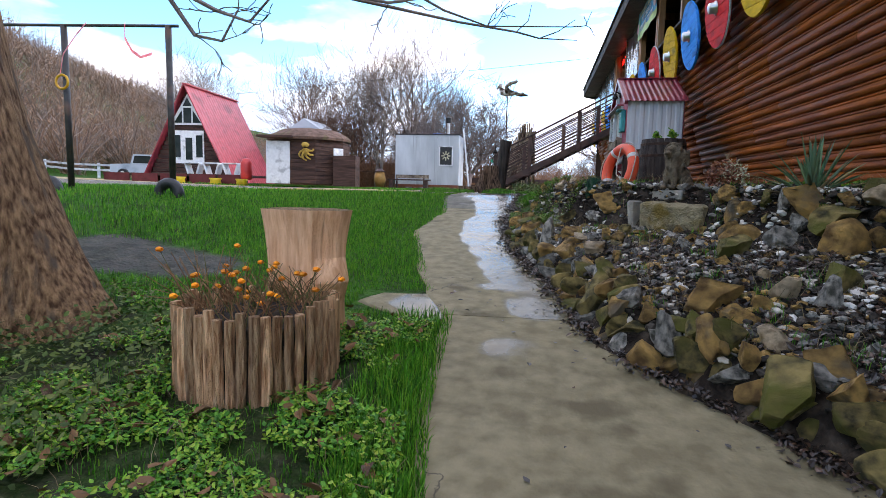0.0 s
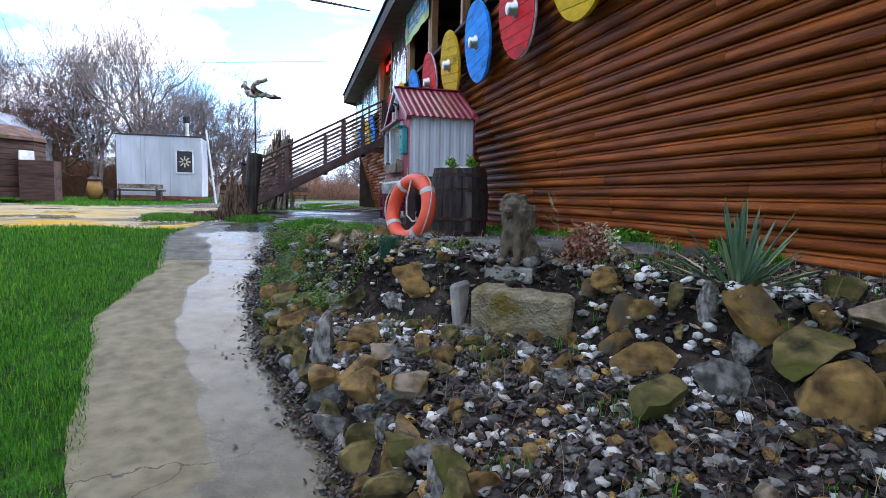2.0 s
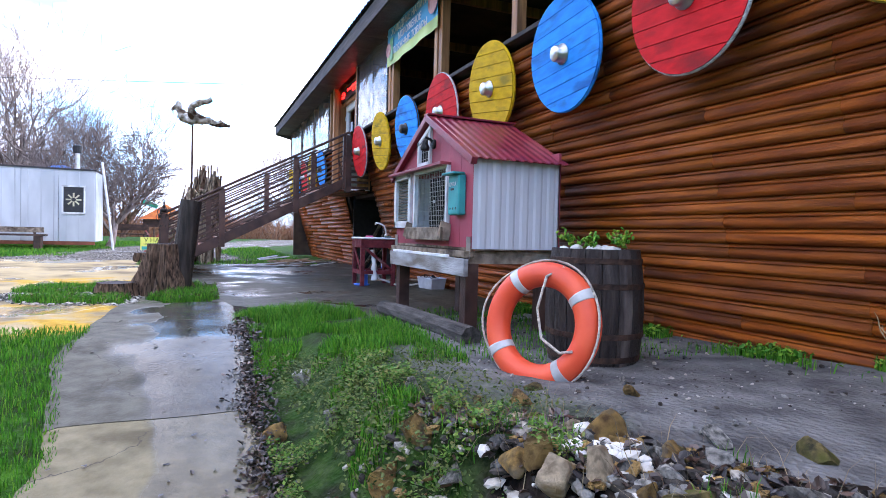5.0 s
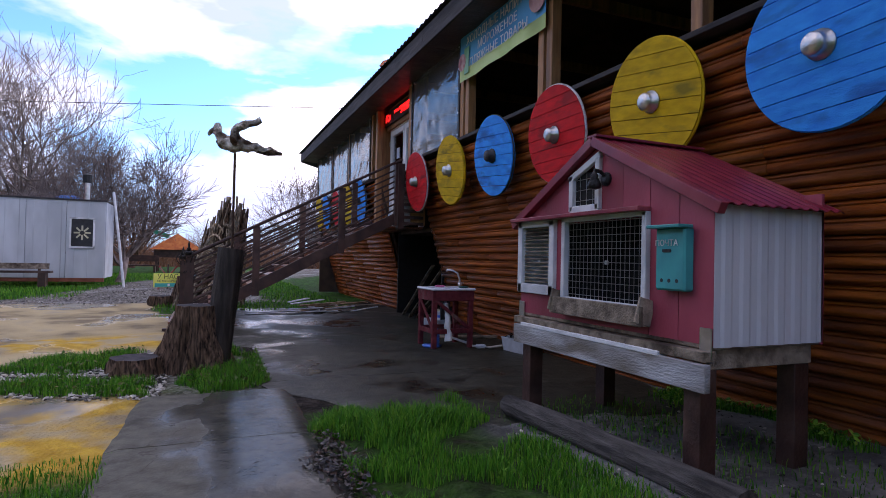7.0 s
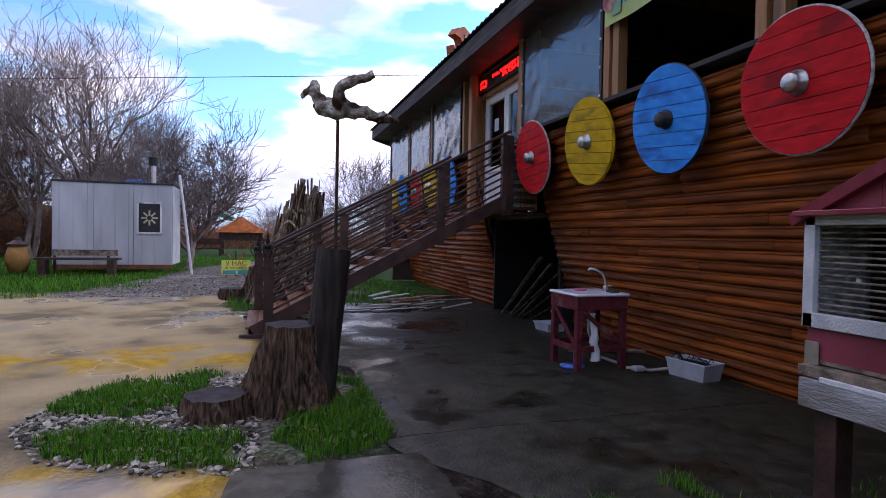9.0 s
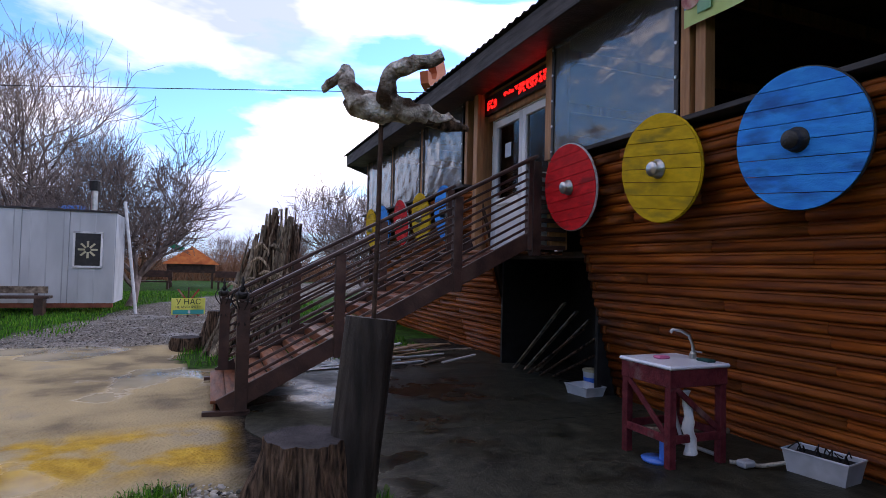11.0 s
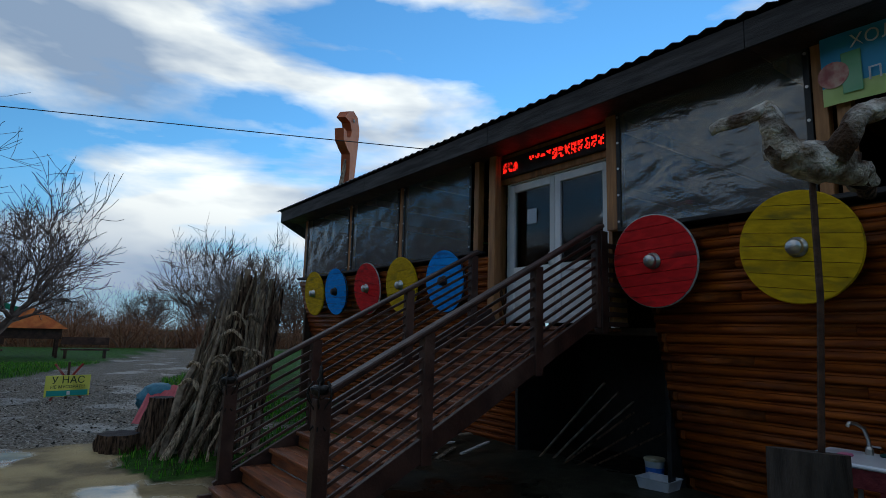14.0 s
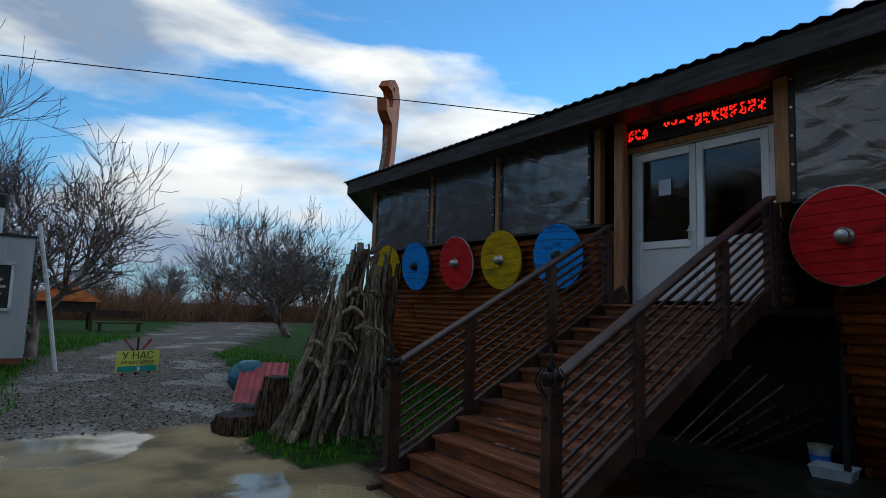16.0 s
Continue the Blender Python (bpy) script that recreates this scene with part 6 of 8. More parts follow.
# boards leaning in the hollow, planks under the stair
for k in range(6):
    x = 3.05 + 0.12 * (k % 3)
    y0 = 19.4 - 0.16 * k
    # from the fourth board on, darker wood paints them into the hollow's shade
    pl = tidy(beam(bmesh.new(), (x, y0 + 0.9, 1.52), (x + 0.35, y0 - 0.05, 2.7 - 0.12 * k), 0.09, 0.025), "leaning_board", M_GREYWOOD if k < 3 else M_BARKST)
    tagged(pl, "Grey board leaning in the hollow under the landing", "board", "leaning boards")
M_SCRAP = surf("split_scrap_wood", (0.2, 0.11, 0.06), (0.36, 0.25, 0.16), 8, 0.75, 0.4, c3=(0.12, 0.07, 0.05), vary=0.4)
for k in range(26):
    cx, cy = rk.uniform(0.9, 2.6), rk.uniform(20.9, 22.8)
    a, ln = rk.uniform(-0.7, 0.7), rk.uniform(0.5, 1.1)
    d = Vector((math.cos(a) * ln / 2, -math.sin(a) * ln / 2, 0))
    z = 1.53 + 0.035 * rk.randint(0, 5)
    c = Vector((cx, cy, z))
    pl = tidy(beam(bmesh.new(), c - d + Vector((0, 0, -0.02)), c + d + Vector((0, 0, rk.uniform(0, 0.08))), rk.uniform(0.06, 0.13), 0.025), "scrap_plank", rk.choice([M_SCRAP, M_SCRAP, M_GREYWOOD, M_WHITEWOOD]))
    tagged(pl, "Short scrap plank in the heap under the stair", "plank", "scrap planks")
for k in range(5):
    c = Vector((0.1 + 0.3 * k, 20.95 + 0.2 * (k % 3), 1.545 + 0.02 * (k % 2)))
    tagged(tidy(beam(bmesh.new(), c - Vector((0.45, 0.06, 0)), c + Vector((0.45, 0.05, 0.02)), 0.1, 0.02), "white_plank", M_WHITEWOOD), "White painted plank lying on wet concrete", "plank", "white planks")

# ---- driftwood stack ----
pile = thing("driftwood_stack", Matrix.Translation((-1.0, 23.25, 1.5)), "Tall tepee of grey driftwood poles leaning together", "driftwood")
dr = random.Random(5)
M_POLE = surf("silvery_driftwood_poles", (0.13, 0.09, 0.06), (0.55, 0.44, 0.32), 9, 0.8, 0.8, (5, 5, 0.5), c3=(0.06, 0.04, 0.028), vary=0.5, bdist=0.03)
across, along = Vector((0.9, -0.43, 0)), Vector((0.43, 0.9, 0))
for k in range(120):
    f = dr.random() ** 0.9
    low = k % 5 == 0
    depth = dr.gauss(0, 0.26) - (0.3 if low else 0.0)
    foot = across * (-0.75 + 1.4 * f + dr.uniform(-0.1, 0.1)) + along * depth
    h = dr.uniform(0.7, 1.5) if low else interp(f, [0, 0.25, 0.55, 1.0], [1.5, 2.4, 2.75, 2.6]) * dr.uniform(0.72, 1.05)
    tip = across * (-0.12 + 0.92 * f + dr.gauss(0, 0.12)) * (0.6 + 0.4 * h / 2.6) + along * (depth * 0.3 + dr.gauss(0, 0.08)) + Vector((0, 0, h))
    r = dr.choice((0.022, 0.03, 0.036, 0.046, 0.06)) * dr.uniform(0.85, 1.15)
    pts = [foot + Vector((0, 0, -0.04))]
    for q in (0.2, 0.4, 0.6, 0.8):
        pts.append(foot.lerp(tip, q) + Vector((dr.gauss(0, 0.028), dr.gauss(0, 0.028), 0)))
    part("pole", tube(bmesh.new(), pts + [tip], [r * 1.2, r * dr.uniform(0.9, 1.2), r * dr.uniform(0.85, 1.15), r * dr.uniform(0.8, 1.05), r * 0.85, r * dr.uniform(0.45, 0.85)], 6), (M_POLE, M_GREYWOOD, M_POLE, M_BARKST)[k % 4], pile)
for k in range(11):
    f = dr.random()
    c = across * (-0.55 + 1.1 * f) - along * 0.42 + Vector((0, 0, dr.uniform(0.7, 2.0)))
    w = dr.uniform(0.6, 1.1)
    part("knot_wood", limb([c, c + (across * 0.12 + Vector((0, 0, 0.09))) * w, c + (across * 0.24 + Vector((0, 0, 0.02))) * w, c + (across * 0.33 + Vector((0, 0, -0.13))) * w], [0.018, 0.034, 0.03, 0.012], 8, 0.3, k), M_POLE, pile)
stump("root_stump", -1.62, 23.75, 1.46, 0.22, 0.17, 0.8, 0.2, "Hollow grey root stump beside the driftwood stack", [M_BARKST, M_CUT])
stump("low_stump", -2.15, 23.8, 1.46, 0.27, 0.27, 0.3, 0.0, "Low dark sawn stump in the grass", [M_BARKST, M_CUT])
bm = bmesh.new()
for i in range(25):
    x = i * 0.035
    w = 0.012 * math.sin(i * 1.8)
    bm.verts.new((x, 0, w))
    bm.verts.new((x, 1.2, w))
bm.verts.ensure_lookup_table()
for i in range(24):
    bm.faces.new((bm.verts[2 * i], bm.verts[2 * i + 2], bm.verts[2 * i + 3], bm.verts[2 * i + 1]))
ob = tidy(bm, "corrugated_sheet", surf("faded_red_sheet", (0.5, 0.06, 0.08), (0.6, 0.1, 0.12), 4, 0.5, 0.1), False, Matrix.Translation((-1.75, 25.4, 1.65)) @ pose(0, 0, 0, 28, 0, -25))
ob.modifiers.new("thick", "SOLIDIFY").thickness = 0.006
tagged(ob, "Faded red corrugated sheet propped in the grass", "sheet")
tagged(tidy(limb([(-0.3, 0, 0.1), (0, 0.1, 0.3), (0.3, 0, 0.2)], [0.15, 0.28, 0.15], 12, 0.6), "blue_tarp", surf("blue_tarpaulin", (0.02, 0.15, 0.24), (0.05, 0.25, 0.36), 6, 0.4, 0.4), True, Matrix.Translation((-1.2, 26.2, 1.75))), "Crumpled teal tarpaulin bundle behind the driftwood", "tarpaulin")

# ---- warning sign on the drive ----
sign = thing("trestle_sign", Matrix.Translation((-2.36, 30.85, 1.5)) @ pose(0, 0, 0, 0, 0, 12), "Yellow and green notice on a red-white trestle", "sign")
part("panel", B((0, 0, 0.34), (0.96, 0.03, 0.5)), surf("yellow_sign_paint", (0.74, 0.74, 0.12), (0.8, 0.79, 0.17), 3, 0.5, 0.04), sign, "yellow panel")
part("stripe", B((0, -0.019, 0.17), (0.88, 0.006, 0.13)), surf("green_sign_paint", (0.02, 0.4, 0.36), (0.03, 0.46, 0.42), 3, 0.5, 0.04), sign, "green stripe")
M_INK = surf("dark_green_ink", (0.02, 0.06, 0.03), (0.03, 0.08, 0.04), 5, 0.6, 0.03)
letters("У НАС", 0.235, M_INK, sign, Matrix.Translation((0, -0.018, 0.47)) @ pose(0, 0, 0, 90, 0, 0))
letters("НЕ МУСОРЯТ!!!", 0.1, M_INK, sign, Matrix.Translation((0, -0.018, 0.315)) @ pose(0, 0, 0, 90, 0, 0))
part("emblem", B((0.02, -0.024, 0.17), (0.07, 0.004, 0.09)), M_WHITE, sign)
for x0, x1 in ((-0.36, 0.3), (0.36, -0.3), (0.0, 0.0)):
    part("stake", beam(bmesh.new(), (x0, 0.05, -0.03), (x1, 0.06, 0.86 if x0 else 0.92), 0.045, 0.045, up=(0, 1, 0)), surf("red_white_stake", (0.3, 0.03, 0.03), (0.45, 0.08, 0.07), 3, 0.6, 0.1, c3=(0.6, 0.58, 0.55)) if x0 else M_DARKWOOD, sign)

# ---- banner over the open bay ----
ban = thing("banner", Matrix.Translation((2.44, 14.8, 5.93)), "Printed blue and lime cafe banner over the open bay", "banner")
nb = 20
for nm, z0, z1, mat in (("lower_field", -0.34, -0.16, surf("lime_print", (0.42, 0.56, 0.16), (0.55, 0.66, 0.26), 2, 0.55, 0.04)), ("upper_field", -0.16, 0.36, surf("blue_print", (0.03, 0.3, 0.6), (0.08, 0.45, 0.72), 1.2, 0.55, 0.04, c3=(0.16, 0.55, 0.5)))):
    bm = bmesh.new()
    cols_ = [[bm.verts.new((0.012 * math.sin(i * 0.9), -1.2 + 2.4 * i / nb, z)) for z in (z0, z1)] for i in range(nb + 1)]
    for p, q in zip(cols_, cols_[1:]):
        bm.faces.new((p[0], p[1], q[1], q[0]))
    ob = part(nm, bm, mat, ban)
    ob.modifiers.new("thick", "SOLIDIFY").thickness = 0.003
for txt, z, s in (("ХОЛОДНЫЕ НАПИТКИ", 0.22, 0.17), ("МОРОЖЕНОЕ", 0.04, 0.17), ("ПЛЯЖНЫЕ ТОВАРЫ", -0.14, 0.17)):
    letters(txt, s, M_WHITE, ban, Matrix.Translation((-0.022, 0.0, z)) @ FACE_W, label="white capital letters")
part("printed_glass", B((-0.018, 0.95, -0.06), (0.004, 0.16, 0.4)), surf("mint_print", (0.15, 0.42, 0.2), (0.25, 0.5, 0.3), 3, 0.5, 0.02), ban)
part("printed_cone", lathe(bmesh.new(), [(0.13, 0), (0.13, 0.004)], 20, m=Matrix.Translation((-0.02, 1.1, -0.05)) @ Matrix.Rotation(radians(-90), 4, "Y")), surf("pink_print", (0.5, 0.12, 0.12), (0.65, 0.4, 0.32), 12, 0.5, 0.02), ban)
part("printed_fruit", lathe(bmesh.new(), [(0.2, 0), (0.2, 0.004)], 20, m=Matrix.Translation((-0.02, -1.05, 0.1)) @ Matrix.Rotation(radians(-90), 4, "Y")), surf("rose_print", (0.5, 0.2, 0.2), (0.6, 0.35, 0.3), 6, 0.5, 0.02), ban)

# ---- dragon stem head ----
head = thing("stem_head", Matrix.Translation((7.75, 36.9, 9.2)) @ pose(0, 0, 0, 0, 0, 38), "Orange carved dragon stem head above the bow", "figurehead")
outline = [(-0.25, 0), (0.35, 0), (0.55, 1.2), (0.75, 2.6), (0.85, 3.6), (0.6, 4.15), (0.1, 4.3), (-0.4, 4.1), (-0.75, 3.7), (-0.2, 3.65), (0.0, 3.3), (-0.1, 2.95), (-0.45, 2.85), (-0.55, 3.1), (-0.85, 3.15), (-0.75, 2.6), (-0.3, 2.3), (-0.05, 2.2), (0.0, 1.2)]
part("carving", extrude(bmesh.new(), outline, Matrix.Translation((0, -0.22, 0)), 0.44), surf("orange_boat_paint", (0.5, 0.11, 0.04), (0.62, 0.17, 0.07), 1.5, 0.6, 0.2, c3=(0.4, 0.12, 0.06)), head, "orange painted carving")
part("eye", lathe(bmesh.new(), [(0.09, 0), (0.09, 0.02)], 12, m=Matrix.Translation((0.15, -0.23, 3.85)) @ Matrix.Rotation(radians(90), 4, "X")), M_BLACK, head)
for x in (-0.5, 0.6):
    part("stay", beam(bmesh.new(), (x * 1.6, 0, -0.6), (x * 0.25 + 0.15, 0, 1.9), 0.1, 0.22), M_GREYWOOD, head)
part("stem_post", beam(bmesh.new(), (0.05, 0, -7.7), (0.05, 0, 0.1), 0.3, 0.4, up=(0, 1, 0)), M_DARKWOOD, head)

# overhead wire
tagged(tidy(tube(bmesh.new(), [(2.15 - 4.6 * k, 21.65 + 2.33 * k, 6.5 + 0.135 * k + 0.004 * k * (k - 12)) for k in range(14)], 0.008, 5), "overhead_cable", M_BLACK), "Thin black overhead cable crossing the sky", "cable")

# ---- site cabin ----
cab = thing("site_cabin", Matrix.Translation((-6.42, 32.2, 1.75)), "White sheet-metal site cabin with a flower stencil window", "cabin")
CW, CD, CH = 3.68, 2.0, 2.82
M_CABIN = surf("stained_white_sheet", (0.42, 0.44, 0.46), (0.54, 0.56, 0.58), 1.6, 0.5, 0.1, (1, 1, 0.35), c3=(0.3, 0.32, 0.33), stain=0.6)
for k in range(3):
    part("panel", B((-CW / 2 + (k + 0.5) * CW / 3, 0, CH / 2 + 0.1), (CW / 3 - 0.012, 0.04, CH)), M_CABIN, cab)
for k in range(8):
    part("rib", B((-CW / 2 + 0.2 + k * 0.42, -0.024, CH / 2 + 0.1), (0.03, 0.012, CH)), M_CABIN, cab)
for s in (-1, 1):
    part("side_panel", B((s * CW / 2, CD / 2, CH / 2 + 0.1), (0.04, CD - 0.05, CH)), surf("grey_blue_sheet", (0.3, 0.34, 0.38), (0.4, 0.44, 0.48), 2, 0.5, 0.1), cab)
part("back_panel", B((0, CD, CH / 2 + 0.1), (CW, 0.04, CH)), M_CABIN, cab)
part("cabin_roof", B((0, CD / 2, CH + 0.13), (CW + 0.1, CD + 0.12, 0.06)), M_FASCIA, cab)
part("skid", B((0, 0.05, 0.03), (CW, 0.12, 0.14)), surf("rusty_red_skid", (0.16, 0.05, 0.03), (0.24, 0.08, 0.05), 5, 0.8, 0.3), cab)
win = part("window", B((1.12, -0.03, 1.75), (0.7, 0.03, 1.0)), M_BLACK, cab, "dark window with a pale flower stencil")
for x in (0.75, 1.49):
    part("window_frame", B((x, -0.05, 1.75), (0.06, 0.05, 1.08)), M_WHITE, win)
for z in (1.22, 2.28):
    part("window_frame", B((1.12, -0.05, z), (0.8, 0.05, 0.06)), M_WHITE, win)
for k in range(8):
    part("petal", B((1.12 + 0.17 * math.cos(k * math.pi / 4), -0.055, 1.75 + 0.17 * math.sin(k * math.pi / 4)), (0.19, 0.008, 0.06), pose(0, 0, 0, 0, -45 * k, 0)), surf("cream_paint", (0.5, 0.45, 0.3), (0.6, 0.54, 0.38), 5, 0.6, 0.05) if k == 0 else bpy.data.materials["cream_paint"], win)
stove = part("stove_pipe", tube(bmesh.new(), [(1.1, 0.8, CH + 0.1), (1.1, 0.8, CH + 1.0)], 0.09, 12), M_STEEL, cab)
part("pipe_cap", lathe(bmesh.new(), [(0.16, CH + 0.85), (0.18, CH + 1.15), (0.1, CH + 1.2)], 12, m=Matrix.Translation((1.1, 0.8, 0))), M_BLACK, stove)
tagged(tidy(tube(bmesh.new(), [(-3.91, 32.1, 1.5), (-4.2, 32.7, 3.4), (-4.5, 33.4, 5.15)], 0.05, 8), "leaning_pole", M_WHITEWOOD), "Pale pole leaning against the site cabin", "pole")
tagged(tidy(limb([(-1.0, 0, 0), (0, 0, 0.35), (0.9, 0, 0.1)], [0.2, 0.5, 0.2], 12, 0.8), "blue_cover", surf("bright_blue_cover", (0.02, 0.14, 0.45), (0.04, 0.2, 0.6), 4, 0.5, 0.3), True, Matrix.Translation((-6.6, 36.5, 4.5))), "Bright blue tarpaulin showing over the cabin", "tarpaulin")
tagged(tidy(B((-6.6, 36.5, 3.0), (1.6, 0.9, 3.0)), "tarp_crate", M_GREYWOOD), "Grey board crate under the blue tarpaulin", "crate")
bench = thing("bench", Matrix.Translation((-7.2, 31.2, 1.62)), "Heavy dark wooden bench before the site cabin", "bench")
part("seat", B((0, 0, 0.47), (2.4, 0.45, 0.07)), M_DARKWOOD, bench)
part("backrest", B((0.1, 0.35, 0.66), (1.9, 0.07, 0.2)), M_GREYWOOD, bench)
for x in (-1.0, 0.95):
    part("leg", B((x, 0, 0.2), (0.22, 0.4, 0.5)), M_DARKWOOD, bench)
    part("back_leg", B((x * 0.8, 0.37, 0.3), (0.08, 0.06, 0.7)), M_DARKWOOD, bench)

# ---- picnic shelter far down the drive ----
sh = thing("picnic_shelter", Matrix.Translation((-2.9, 51.5, 1.5)) @ Matrix.Scale(0.82, 4), "Small orange-roofed barbecue shelter with tables", "shelter")
bm = bmesh.new()
b4 = [bm.verts.new(p) for p in ((-2.0, -1.5, 1.9), (2.0, -1.5, 1.9), (2.0, 1.5, 1.9), (-2.0, 1.5, 1.9))]
ap = bm.verts.new((0, 0, 3.3))
for i in range(4):
    bm.faces.new((b4[i], b4[(i + 1) % 4], ap))
bm.faces.new(b4[::-1])
part("shelter_roof", bm, surf("orange_shingle", (0.42, 0.1, 0.025), (0.55, 0.17, 0.04), 3, 0.7, 0.3), sh, "faded orange roof")
part("dark_hood", B((0, 0, 1.6), (3.4, 2.4, 0.7)), M_DARKWOOD, sh)
for x in (-1.5, 1.5):
    for y in (-1.1, 1.1):
        part("post", B((x, y, 0.7), (0.16, 0.16, 1.5)), M_DARKWOOD, sh)
part("green_pennant", B((-1.2, -0.5, 3.2), (1.2, 0.05, 0.35), pose(0, 0, 0, 0, 20, 0)), surf("green_cloth", (0.02, 0.25, 0.15), (0.03, 0.32, 0.2), 3, 0.7, 0.1), sh)
for k, (x, y) in enumerate(((-0.4, 50.0), (-5.0, 49.0))):
    pb = thing("picnic_bench", Matrix.Translation((x, y, 1.5)), "Dark wooden picnic bench on the grass", "bench", "picnic benches")
    part("seat", B((0, 0, 0.5), (2.2, 0.5, 0.08)), M_DARKWOOD, pb)
    part("backrest", B((0, 0.3, 0.95), (2.2, 0.06, 0.4)), M_DARKWOOD, pb)
    for s in (-0.9, 0.9):
        part("leg", B((s, 0, 0.24), (0.12, 0.5, 0.5)), M_DARKWOOD, pb)


# ---- log planter, stump, old tree ----
M_LOGS = surf("split_log_staves", (0.34, 0.16, 0.075), (0.8, 0.52, 0.31), 10, 0.75, 0.9, (4, 4, 0.6), c3=(0.15, 0.065, 0.035), vary=0.5, bdist=0.03)
M_STUMPW = surf("bleached_stump_wood", (0.68, 0.36, 0.2), (0.88, 0.56, 0.35), 8, 0.8, 0.6, (4, 4, 0.4), c3=(0.4, 0.22, 0.13), bdist=0.03, stain=0.66)
M_BARK = surf("furrowed_bark", (0.14, 0.065, 0.03), (0.62, 0.37, 0.2), 10, 0.85, 1.0, (3, 3, 0.45), c3=(0.2, 0.14, 0.1), bdist=0.08)
PLX, PLY = -1.64, 3.12
planter = thing("log_planter", Matrix.Translation((PLX, PLY, 0.38)), "Round planter of split log staves with dry marigolds", "planter")
pr = random.Random(2)
for k in range(44):
    a = 2 * math.pi * k / 44 + pr.uniform(-0.02, 0.02)
    r, w = 0.455 + pr.uniform(-0.012, 0.012), pr.uniform(0.026, 0.033)
    h = 0.5 + pr.uniform(-0.03, 0.05)
    c = Vector((r * math.cos(a), r * math.sin(a), 0))
    bm = tube(bmesh.new(), [c + Vector((pr.uniform(-0.008, 0.008), pr.uniform(-0.008, 0.008), z)) for z in (-0.05, h * 0.35, h * 0.7, h)], [w, w * 1.05, w, w * 0.95], 7)
    part("stave", bm, M_LOGS, planter)
part("soil", lathe(bmesh.new(), [(0.43, 0.0), (0.43, 0.42), (0.2, 0.46)], 22), surf("planter_soil", (0.018, 0.013, 0.01), (0.05, 0.036, 0.026), 18, 0.9, 0.7), planter)
M_STALK = surf("dry_stalks", (0.14, 0.07, 0.035), (0.27, 0.15, 0.08), 12, 0.85, 0.2)
M_STALKG = surf("olive_stalks", (0.06, 0.07, 0.02), (0.13, 0.12, 0.04), 12, 0.85, 0.2)
M_MARI = surf("orange_petals", (0.75, 0.2, 0.005), (0.85, 0.32, 0.01), 20, 0.6, 0.2, vary=0.3)
bm, bg = bmesh.new(), bmesh.new()
heads = []
for k in range(230):
    a, r = pr.uniform(0, 6.28), 0.42 * math.sqrt(pr.random())
    p = Vector((r * math.cos(a), r * math.sin(a), 0.43))
    lean = Vector((pr.gauss(0, 0.14) - 0.05, pr.gauss(0, 0.12), pr.uniform(0.08, 0.3)))
    if p.x < -0.1:
        lean.z *= 1.3
    q = p + lean * 0.5 + Vector((0, 0, 0.03))
    tube(bm if pr.random() < 0.65 else bg, [p, q, p + lean], [0.004, 0.003, 0.002], 3, cap=False)
    if k % 8 == 0:
        heads.append(p + lean)
tagged(part("dry_stalk_tangle", bm, M_STALK, planter, "tangle of dry brown stalks"), kind="stuff")
tagged(part("olive_stalk_tangle", bg, M_STALKG, planter), kind="stuff")
for p in heads:
    bm = bmesh.new()
    bmesh.ops.create_icosphere(bm, subdivisions=2, radius=0.021)
    for v in bm.verts:
        v.co = v.co * (1 + 0.28 * math.sin(7 * math.atan2(v.co.y, v.co.x)) * (1 - abs(v.co.z) / 0.021)) + noise.noise_vector(v.co * 120) * 0.006
        v.co.z *= 0.7
    bmesh.ops.translate(bm, verts=bm.verts, vec=p)
    part("marigold", bm, M_MARI, planter, "orange marigold head")

bm = bmesh.new()
seg, lay = 36, 12
rings = []
for j in range(lay + 1):
    f = j / lay
    ring_ = []
    for i in range(seg):
        a = 2 * math.pi * i / seg
        r = 0.235 + 0.05 * (2 * f - 1) ** 2 + 0.03 * math.cos(2 * a) + 0.02 * math.sin(5 * a + 2 * f) + 0.015 * noise.noise((math.cos(a) * 3, math.sin(a) * 3, f)) + 0.012 * noise.noise((math.cos(a) * 9, math.sin(a) * 9, f * 1.5))
        knob = 0.1 * math.exp(-((f - 0.5) / 0.12) ** 2) * max(0, math.cos(a + 0.5)) ** 6
        ring_.append(bm.verts.new(((r + knob) * math.cos(a) + 0.03 * f, (r + knob) * math.sin(a), 1.0 * f)))
    rings.append(ring_)
for a, b in zip(rings, rings[1:]):
    for i in range(seg):
        bm.faces.new((a[i], a[(i + 1) % seg], b[(i + 1) % seg], b[i]))
bm.faces.new(rings[-1]).material_index = 1
tagged(tidy(bm, "bleached_stump", [M_STUMPW, M_BARK], loc=Matrix.Translation((-1.63, 3.78, 0.43))), "Tall bark-stripped bleached tree stump behind the planter", "stump")


